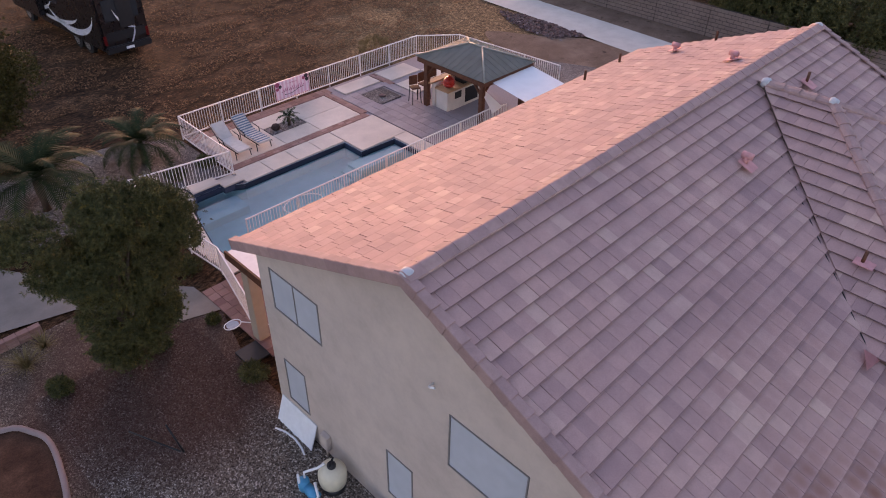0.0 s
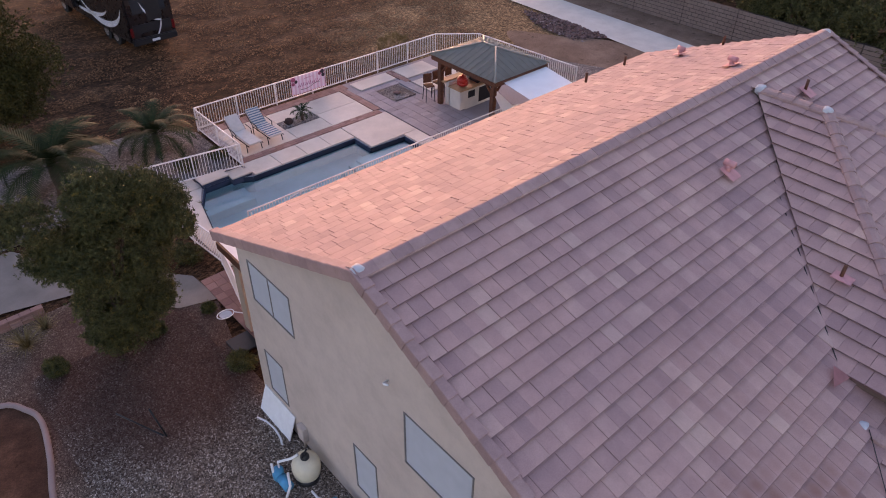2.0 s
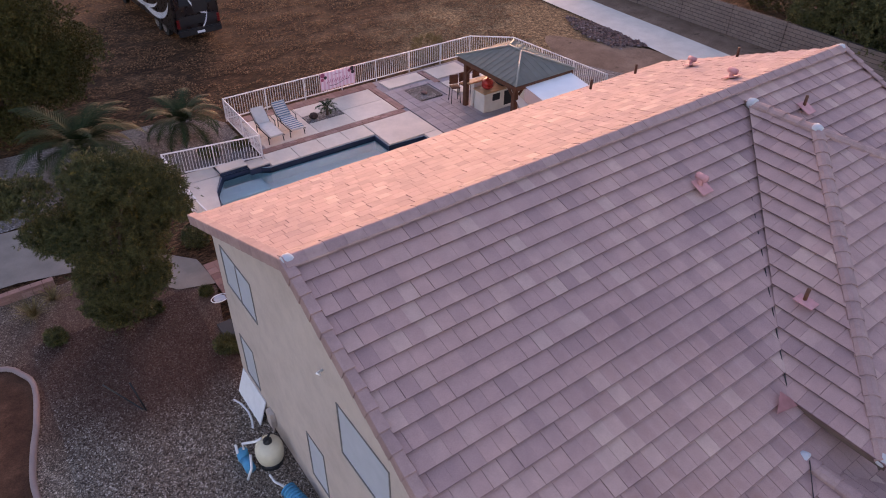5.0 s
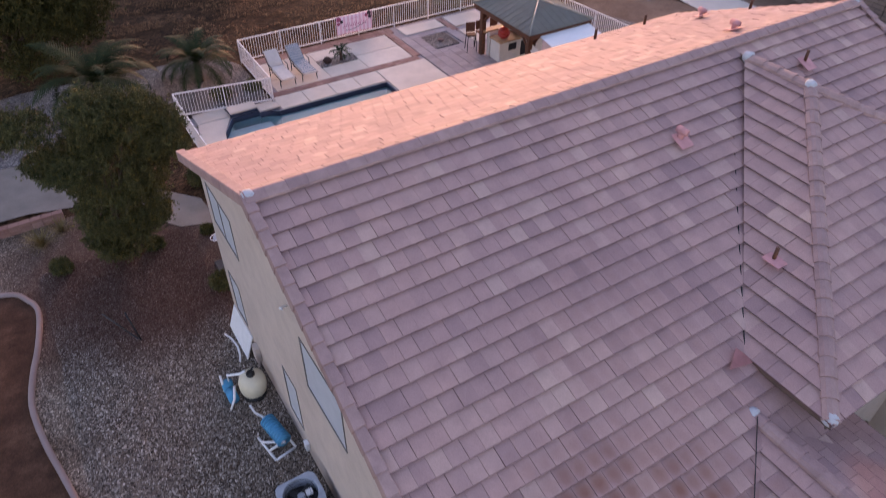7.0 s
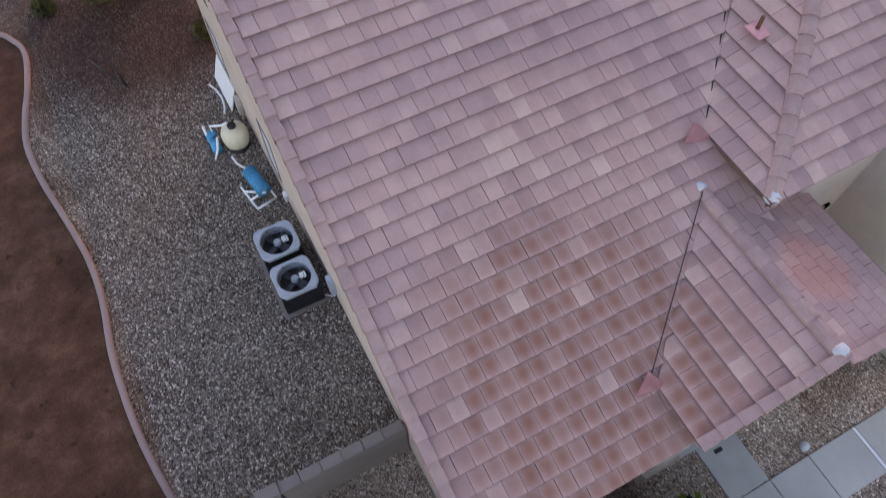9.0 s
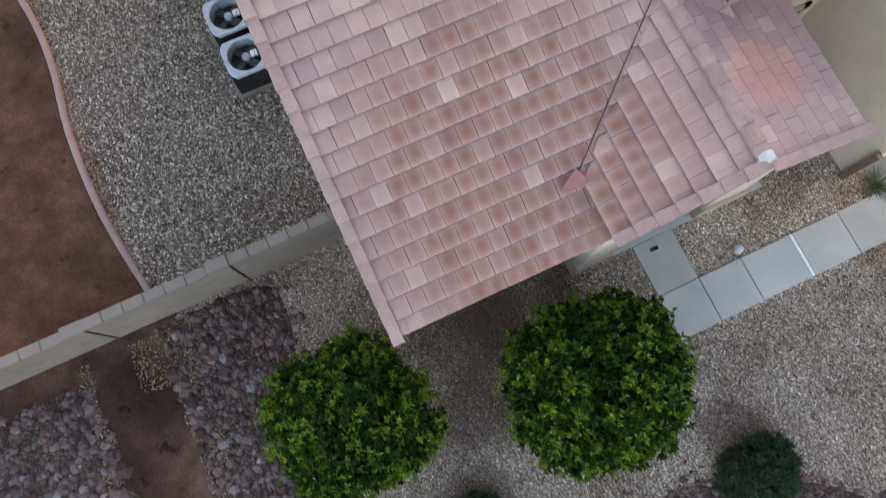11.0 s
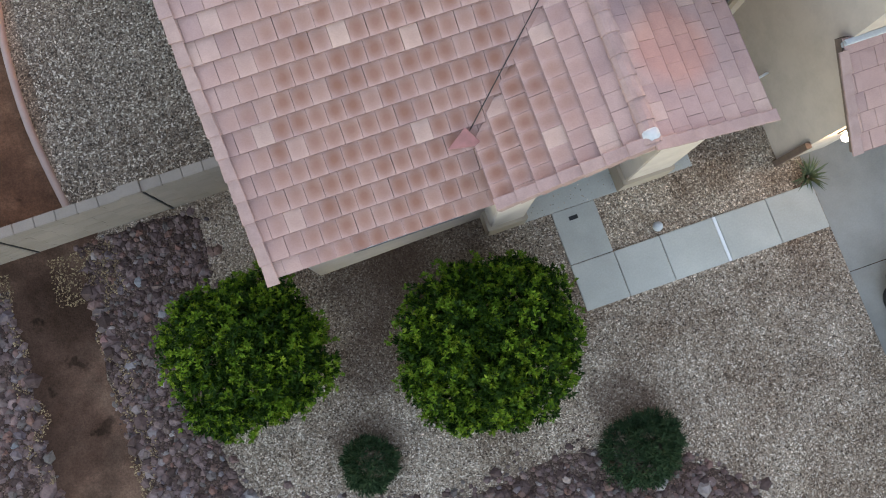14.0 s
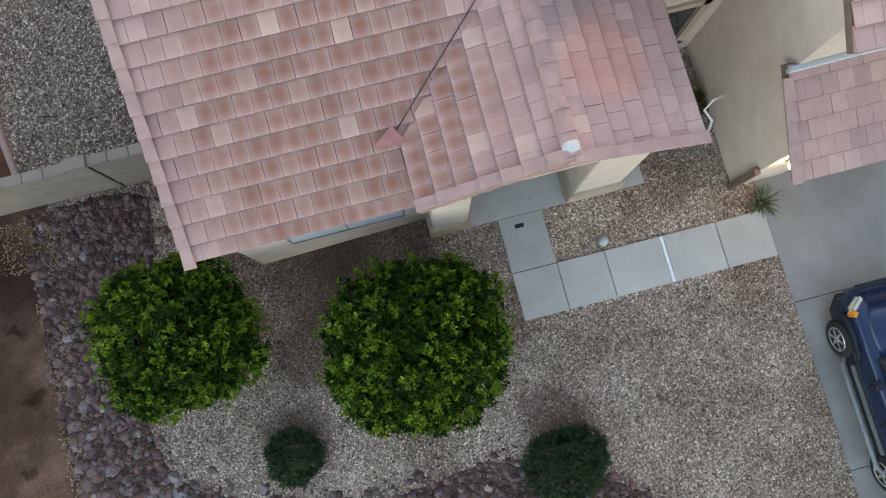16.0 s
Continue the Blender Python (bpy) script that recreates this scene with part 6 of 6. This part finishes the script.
# ---- far things ----
far_wall = thing("boundary_wall", "long grey-brown block boundary wall at the yard's end", "wall", kind="structure")
FBLK = bpy.data.meshes.new("wall_block")
bm = box(bmesh.new(), 0.01, 0.39, -0.1, 0.1, 0.014, 0.186, 0.006)
bm.to_mesh(FBLK)
bm.free()
FBLK.materials.append(FAR_BLOCK)
for k in range(16):
    m = pose(37.8, 32.0 - 3.2 * k, 0, 0, 0, -90)
    seg = boxed("wall_panel", (0.0, 3.2, -0.08, 0.08, -0.05, 1.59), JOINT, far_wall, "dark mortar core", 0.0, m)
    boxed("pier", (-0.03, 0.03, -0.1, 0.1, -0.05, 1.62), JOINT, far_wall, "dark control joint", 0.0, m)
    if 2 <= k <= 5:
        for r in range(8):
            for c in range(8):
                o = new("wall_block", FBLK)
                o.parent = seg
                o.matrix_basis = m @ pose(0.4 * c + (0.2 if r % 2 else 0.0), 0, 0.2 * r)
    else:
        bm = bmesh.new()
        for r in range(8):
            box(bm, 0.04, 3.16, -0.095, 0.095, 0.2 * r + 0.014, 0.2 * r + 0.186, 0.0, m)
        part("block_courses", bm, FAR_BLOCK, seg)

rv = thing("motorhome", "dark bronze motorhome with silver swooshes parked on dry lawn", "motorhome", (12.55, 34.1, 0), 3)
bm = box(bmesh.new(), 0.0, 2.4, 0.0, 10.5, 0.45, 3.5, 0.12)
part("body", bm, RV_DARK, rv)
boxed("rear_bumper", (0.05, 2.35, -0.12, 0.05, 0.42, 0.75), BLACK, rv, "", 0.04)
boxed("rear_cap", (0.2, 2.2, -0.03, 0.0, 0.95, 1.4), BLACK, rv, "black rear grille", 0.01)
boxed("rear_window", (0.35, 2.05, -0.02, 0.0, 1.9, 2.9), GLASS, rv, "", 0.01)
for x in (0.06, 2.2):
    boxed("tail_lamp", (x, x + 0.15, -0.03, 0.0, 0.85, 1.3), RV_RED, rv, "red tail lamp", 0.01)
boxed("plate_bar", (1.0, 1.4, -0.14, -0.122, 0.5, 0.62), WHITE_PLASTIC, rv, "pale plain plate", 0.0)
boxed("ladder_panel", (1.0, 1.75, -0.055, -0.032, 1.5, 3.0), BLACK, rv, "black rear panel", 0.01)
for y in (1.9, 3.0, 8.6):
    for x in (0.02, 2.1):
        wh = new("wheel")
        wh.parent = rv
        wh.matrix_basis = pose(x, y, 0.48, 0, 90, 0)
        part("tyre", lathe(bmesh.new(), [(0.3, 0.0), (0.47, 0.03), (0.48, 0.25), (0.3, 0.28)], 20), TYRE, wh)
        part("rim", lathe(bmesh.new(), [(0.27, -0.01), (0.12, 0.05)], 16), CHROME, wh)
boxed("side_window", (-0.012, 0.0, 4.2, 5.6, 1.9, 2.7), GLASS, rv, "", 0.0)
boxed("slide_out", (-0.35, 0.0, 5.9, 9.4, 1.0, 3.1), RV_DARK, rv, "", 0.05)


def swoosh(pts, w, face, label="silver painted swoosh"):
    v, f = [], []
    for i, (a, z) in enumerate(pts):
        t = i / (len(pts) - 1)
        k = w * math.sin(math.pi * min(0.98, 0.06 + t * 0.9))
        for s in (-1, 1):
            p = (-0.02, a, z + s * k) if face == "side" else (a, -0.045, z + s * k)
            v.append(p)
    for i in range(len(pts) - 1):
        f.append((2 * i, 2 * i + 1, 2 * i + 3, 2 * i + 2))
    pydata("swoosh", v, f, RV_SILVER, rv, label)


arc = lambda cx, cz, rx, rzz, a0, a1: [(cx + rx * math.cos(radians(a0 + (a1 - a0) * k / 16)), cz + rzz * math.sin(radians(a0 + (a1 - a0) * k / 16))) for k in range(17)]
swoosh(arc(3.2, 2.4, 2.8, 1.5, 190, 330), 0.16, "side")
swoosh(arc(5.5, 2.0, 3.5, 1.0, 200, 300), 0.11, "side")
swoosh(arc(7.2, 2.6, 2.6, 1.4, 210, 320), 0.12, "side")
swoosh(arc(0.2, 1.6, 1.5, 1.4, -40, 50), 0.14, "rear")
swoosh(arc(1.9, 3.0, 1.2, 1.6, 200, 262), 0.1, "rear")


# rocks
def rock_bed(name, label, poly, n, size, seed, material=ROCK, ragged=0.12):
    rng = random.Random(seed)
    base_v = [(0.9, 0, 0.1), (0.3, 0.85, 0), (-0.7, 0.55, 0.1), (-0.75, -0.5, 0), (0.25, -0.9, 0.1), (0.45, 0.1, 0.62), (-0.35, 0.3, 0.66), (-0.2, -0.45, 0.6), (0.35, -0.35, 0.55)]
    base_f = [(0, 1, 5), (1, 2, 6), (1, 6, 5), (2, 3, 7), (2, 7, 6), (3, 4, 8), (3, 8, 7), (4, 0, 8), (0, 5, 8), (5, 6, 7), (5, 7, 8)]
    xs, ys = [p[0] for p in poly], [p[1] for p in poly]
    v, f = [], []
    while len(v) < n * len(base_v):
        x, y = rng.uniform(min(xs), max(xs)), rng.uniform(min(ys), max(ys))
        if not inside((x + rng.gauss(0, ragged), y + rng.gauss(0, ragged)), poly):
            continue
        s = size * rng.choice((0.35, 0.5, 0.6, 0.75, 0.95, 1.4, 1.8))
        a = rng.uniform(0, 6.28)
        q = (rng.uniform(0.7, 1.3), rng.uniform(0.7, 1.3), rng.uniform(0.6, 1.2))
        z = front_drop(x, y)
        i = len(v)
        for p in base_v:
            px, py, pz = (p[j] * q[j] * s * rng.uniform(0.85, 1.15) for j in range(3))
            v.append((x + px * math.cos(a) - py * math.sin(a), y + px * math.sin(a) + py * math.cos(a), z + pz - 0.12 * s + 0.03))
        f += [tuple(i + k for k in t) for t in base_f]
    ob = pydata(name, v, f, material)
    return tagged(ob, label, "rocks", "", "stuff")


rock_bed("rock_bed", "purple-grey river rocks beside the dirt path", ROCKS_EAST, 8600, 0.064, 1, ragged=0.2)
rock_bed("large_rocks", "larger pale lilac and pink river rocks", ROCKS_EAST, 420, 0.085, 11, ROCK_PALE, 0.15)
rock_bed("large_rocks", "larger pale lilac and pink river rocks", ROCKS_WEST, 420, 0.085, 12, ROCK_PALE)
rock_bed("rock_bed", "purple-grey river rocks on the path's far side", ROCKS_WEST, 5800, 0.066, 2)
rock_bed("path_edge_stones", "larger stones lining the dirt path", [(1.65, -1.0), (1.85, -1.0), (1.95, -4.5), (2.45, -9), (2.2, -9), (1.7, -4.5)], 130, 0.11, 3, ragged=0.05)
rock_bed("path_edge_stones", "larger stones lining the dirt path", [(0.0, -1.4), (0.15, -1.4), (0.05, -5), (-0.3, -9), (-0.5, -9), (-0.1, -5)], 110, 0.11, 5, ragged=0.05)
rock_bed("rock_pile", "dark purple lava rock bed beside the far path", [(32.4, 26.5), (33.0, 24.3), (32.7, 20.5), (31.0, 21.6), (31.3, 24.0)], 1500, 0.07, 4)


# loose gravel chips over the gravel
def chips(label, material, n, x0, x1, y0, y1, keep, seed, size=1.0, lift=0.0):
    rng = np.random.default_rng(seed)
    p = np.stack([rng.uniform(x0, x1, n), rng.uniform(y0, y1, n)], 1)
    p = p[[keep(x, y) for x, y in p]]
    n = len(p)
    z = np.array([front_drop(x, y) for x, y in p]) + lift + rng.uniform(0.004, 0.02, n)
    a, L = rng.uniform(0, 2 * np.pi, n), size * rng.uniform(0.013, 0.033, n)
    W, H = L * rng.uniform(0.25, 0.6, n), L * rng.uniform(0.25, 0.55, n)
    d, s = np.stack([np.cos(a), np.sin(a)], 1), np.stack([-np.sin(a), np.cos(a)], 1)
    tilt = rng.uniform(-0.5, 0.5, n) * L

    def at(u, w, h):
        return np.column_stack([p + d * (u * L)[:, None] + s * (w * W)[:, None], z + h * H + u * tilt])
    o = np.ones(n)
    v = np.stack([at(-o, 0.2 * o, 0 * o), at(0 * o, -o, 0.3 * o), at(o, -0.1 * o, 0 * o), at(0.1 * o, o, 0.2 * o), at(0.1 * o, 0 * o, o)], 1).reshape(-1, 3)
    f = (np.arange(n)[:, None, None] * 5 + np.array([[0, 1, 4], [1, 2, 4], [2, 3, 4], [3, 0, 4]])).reshape(-1, 3)
    return tagged(quick_mesh("gravel_chips", v, f, material, None), label, "gravel", "", "stuff")


def bare(x, y):
    return not (inside((x, y), ROCKS_EAST) or (10.85 < x < 16.0 and -5.1 < y < -3.0) or (6.2 < x < 15.5 and y > -2.6 and x < 13.4) or x < 1.9)


_c = piece_material("tan_gravel_chip", (0.042, 0.028, 0.020), (0.336, 0.245, 0.182), (0.525, 0.405, 0.317), (0.147, 0.097, 0.070), (0.892, 0.760, 0.634), (0.068, 0.045, 0.035), (0.473, 0.350, 0.264), keep=True)
_src = _c.b.inputs["Base Color"].links[0].from_socket
_c.color(_c.mix(_src, _c.ramp(_c.noise(0.55, 7.0, 0.68), (0.36, (0.5, 0.4, 0.33)), (0.56, (1.0, 0.98, 0.95)), (0.75, (1.15, 1.15, 1.13))), 0.55, "MULTIPLY"))
# chips take the same darker brown patches as the gravel below
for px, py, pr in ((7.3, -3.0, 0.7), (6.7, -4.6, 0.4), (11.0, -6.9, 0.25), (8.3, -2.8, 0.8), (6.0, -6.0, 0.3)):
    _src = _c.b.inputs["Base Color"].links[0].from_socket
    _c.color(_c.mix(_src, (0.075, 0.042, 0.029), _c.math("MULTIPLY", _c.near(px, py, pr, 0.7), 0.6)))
CHIP_TAN = _c.m
_c = piece_material("grey_brown_gravel_chip", (0.022, 0.016, 0.013), (0.19, 0.147, 0.115), (0.33, 0.265, 0.21), (0.05, 0.036, 0.029), (0.72, 0.62, 0.52), (0.035, 0.026, 0.02), (0.24, 0.185, 0.145), keep=True)
_src = _c.b.inputs["Base Color"].links[0].from_socket
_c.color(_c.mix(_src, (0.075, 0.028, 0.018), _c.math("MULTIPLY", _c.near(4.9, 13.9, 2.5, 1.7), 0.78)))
CHIP_GREY = _c.m
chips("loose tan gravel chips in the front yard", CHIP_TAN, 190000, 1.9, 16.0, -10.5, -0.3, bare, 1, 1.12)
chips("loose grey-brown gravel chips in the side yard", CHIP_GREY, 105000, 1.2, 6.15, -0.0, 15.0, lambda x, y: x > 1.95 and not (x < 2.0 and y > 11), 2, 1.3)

LITTER = piece_material("dry_leaf_litter", (0.10, 0.06, 0.035), (0.24, 0.16, 0.09), (0.36, 0.26, 0.15), (0.07, 0.04, 0.026), (0.30, 0.20, 0.12))


def litter_zone(x, y):
    """Ragged drifts along both edges of the dirt path."""
    k = noise.noise(Vector((x * 1.3, y * 1.3, 0))) * 0.35
    return abs(x - (1.72 - 0.03 * y) - k) < 0.22 or abs(x - (0.12 + 0.04 * y) - k) < 0.14 or (1.0 < x < 2.4 and y > -1.6 + k)


chips("dry tan leaf litter along the dirt path", LITTER, 15000, -0.6, 2.6, -8.0, -0.5, litter_zone, 3, 1.1, 0.035)

GRASS_TUFT = piece_material("dry_brown_lawn_grass", (0.0627, 0.0273, 0.0120), (0.1333, 0.0599, 0.0250), (0.1803, 0.0872, 0.0370), (0.0941, 0.0420, 0.0180), (0.3293, 0.1775, 0.0860), (0.1490, 0.0693, 0.0300))
chips("short dry brown grass tufts of the lawn", GRASS_TUFT, 95000, 5.0, 32.0, 24.9, 46.0, lambda x, y: noise.noise(Vector((x * 0.5, y * 0.9, 3))) + 0.6 * noise.noise(Vector((x * 1.9, y * 3.1, 7))) > -0.05 and not (x < 11.5 and y < 26.6) and not (x > 29 and y < 28), 4, 2.1)

# walkway
walkway = thing("walkway", "pale grey concrete walkway slabs to the entry", "walkway", kind="structure")
for x0, x1, y0, y1 in ((10.9, 11.8, -4.09, -3.0), (10.9, 11.8, -5.03, -4.09), (11.8, 12.75, -5.03, -4.09), (12.75, 13.87, -5.03, -4.09), (13.93, 15.0, -5.03, -4.09), (15.0, 16.01, -5.03, -4.09)):
    boxed("walkway_slab", (x0 + 0.006, x1 - 0.006, y0 + 0.006, y1 - 0.006, -0.3, 0.03), CONCRETE, walkway, "", 0.01)
boxed("joint_strip", (13.87, 13.93, -5.02, -4.1, -0.05, 0.026), WHITE_PLASTIC, walkway, "white joint strip", 0.0)
boxed("drain_grate", (11.2, 11.38, -3.25, -3.17, 0.0, 0.036), BLACK, walkway, "small dark drain", 0.0)
tagged(part("round_stone", lathe(bmesh.new(), [(0.05, 0), (0.1, 0.05), (0.09, 0.13), (0.03, 0.17)], 14, pose(12.78, -3.92, 0)), MORTAR, None, "", True), "small pale round stone on the gravel", "stone")

# car
car = thing("suv", "dark blue sport utility car parked on the driveway", "car", (17.35, -5.95, 0))


def loft(name, stations, material, parent, label="", seg=5):
    """A body from stations (y, half width, z low, z high, rounding)."""
    v, f = [], []
    n = 4 * (seg + 1)
    for y, w, z0, z1, r in stations:
        for k in range(4):
            cx, cz = ((w - r, z1 - r), (-(w - r), z1 - r), (-(w - r), z0 + r), (w - r, z0 + r))[k]
            for j in range(seg + 1):
                a = math.pi / 2 * (k + j / seg)
                v.append((cx + r * math.cos(a), y, cz + r * math.sin(a)))
    for i in range(len(stations) - 1):
        for k in range(n):
            q = (k + 1) % n
            f.append((i * n + k, i * n + q, (i + 1) * n + q, (i + 1) * n + k))
    f += [tuple(reversed(range(n))), tuple(range((len(stations) - 1) * n, len(stations) * n))]
    ob = pydata(name, v, f, material, parent, label, True)
    return ob


loft("body", [(0.0, 0.62, 0.45, 0.78, 0.1), (-0.12, 0.78, 0.36, 0.92, 0.12), (-0.4, 0.88, 0.32, 1.0, 0.13), (-1.3, 0.91, 0.3, 1.08, 0.12), (-3.6, 0.92, 0.3, 1.1, 0.12), (-4.35, 0.88, 0.34, 1.1, 0.12), (-4.55, 0.8, 0.4, 1.0, 0.12)], CAR_BLUE, car, "metallic blue body")
loft("cladding", [(-0.05, 0.72, 0.28, 0.6, 0.08), (-0.3, 0.9, 0.26, 0.66, 0.06), (-1.3, 0.925, 0.26, 0.66, 0.06), (-4.3, 0.925, 0.26, 0.66, 0.06), (-4.6, 0.8, 0.3, 0.62, 0.06)], CAR_DARK, car, "dark lower cladding")
loft("hood", [(-0.2, 0.6, 0.8, 0.97, 0.06), (-0.6, 0.7, 0.85, 1.06, 0.08), (-1.35, 0.74, 0.9, 1.14, 0.08)], CAR_BLUE, car, "blue raised hood")
loft("cabin", [(-1.25, 0.8, 1.0, 1.12, 0.05), (-1.9, 0.72, 1.0, 1.62, 0.1), (-3.9, 0.72, 1.0, 1.66, 0.1), (-4.45, 0.76, 1.0, 1.15, 0.06)], GLASS, car, "dark glazed cabin")
loft("car_roof", [(-1.95, 0.66, 1.6, 1.66, 0.03), (-2.4, 0.68, 1.62, 1.72, 0.04), (-3.9, 0.68, 1.62, 1.72, 0.04)], CAR_BLUE, car, "blue roof")
for sx in (-1, 1):
    boxed("headlight", (-0.17, 0.15, -0.07, 0.07, 0.80, 0.955), LENS, car, "clear headlight", 0.04, pose(sx * 0.745, -0.27, 0.04, 0, 0, -sx * 42))
    boxed("indicator", (-0.06, 0.06, -0.06, 0.06, 0.76, 0.945), AMBER, car, "amber indicator", 0.02, pose(sx * 0.845, -0.43, 0.055, 0, 0, -sx * 55))
    bar("side_step", [(sx * 0.93, -1.2, 0.36), (sx * 1.03, -1.34, 0.37), (sx * 1.03, -3.2, 0.37), (sx * 0.93, -3.34, 0.36)], 0.05, STEP_GREY, car, "dull grey side step", 10)
    boxed("sill", (sx * 0.925 - 0.02, sx * 0.925 + 0.02, -3.0, -1.35, 0.44, 0.56), STEP_GREY, car, "dull grey sill moulding", 0.015)
    loft("wheel_arch", [(-0.36, 0.05, 0.62, 0.72, 0.02), (-0.5, 0.06, 0.74, 0.84, 0.02), (-0.85, 0.06, 0.80, 0.9, 0.02), (-1.2, 0.06, 0.74, 0.84, 0.02), (-1.34, 0.05, 0.6, 0.7, 0.02)], CAR_DARK, car, "dark flared wheel arch").location.x = sx * 0.9
    boxed("mirror", (sx * 1.02 - 0.12, sx * 1.02 + 0.12, -1.75, -1.6, 1.1, 1.28), CAR_DARK, car, "dark door mirror", 0.04)
    boxed("door_handle", (sx * 0.935 - 0.02, sx * 0.935 + 0.02, -2.5, -2.32, 0.92, 0.96), CAR_DARK, car, "", 0.01)
    for y in (-0.85, -3.35):
        wh = new("wheel")
        wh.parent = car
        wh.matrix_basis = pose(sx * 0.97, y, 0.36, 0, 90 * sx, 0)
        part("tyre", lathe(bmesh.new(), [(0.22, -0.2), (0.35, -0.19), (0.36, -0.03), (0.33, 0.0), (0.22, 0.0)], 28), TYRE, wh, "", True)
        part("rim", lathe(bmesh.new(), [(0.235, -0.04), (0.235, 0.006), (0.205, 0.008), (0.19, -0.03)], 28), CHROME, wh, "", True)
        part("wheel_well", lathe(bmesh.new(), [(0.19, -0.05), (0.19, -0.045)], 20), BLACK, wh)
        for k in range(6):
            boxed("spoke", (-0.035, 0.035, 0.03, 0.215, -0.03, 0.004), CHROME, wh, "", 0.01, pose(0, 0, 0, 0, 0, 60 * k))
        part("hub", lathe(bmesh.new(), [(0.06, -0.02), (0.055, 0.02)], 14), CHROME, wh)
boxed("front_grille", (-0.45, 0.45, -0.03, 0.03, 0.55, 0.75), BLACK, car, "", 0.01)
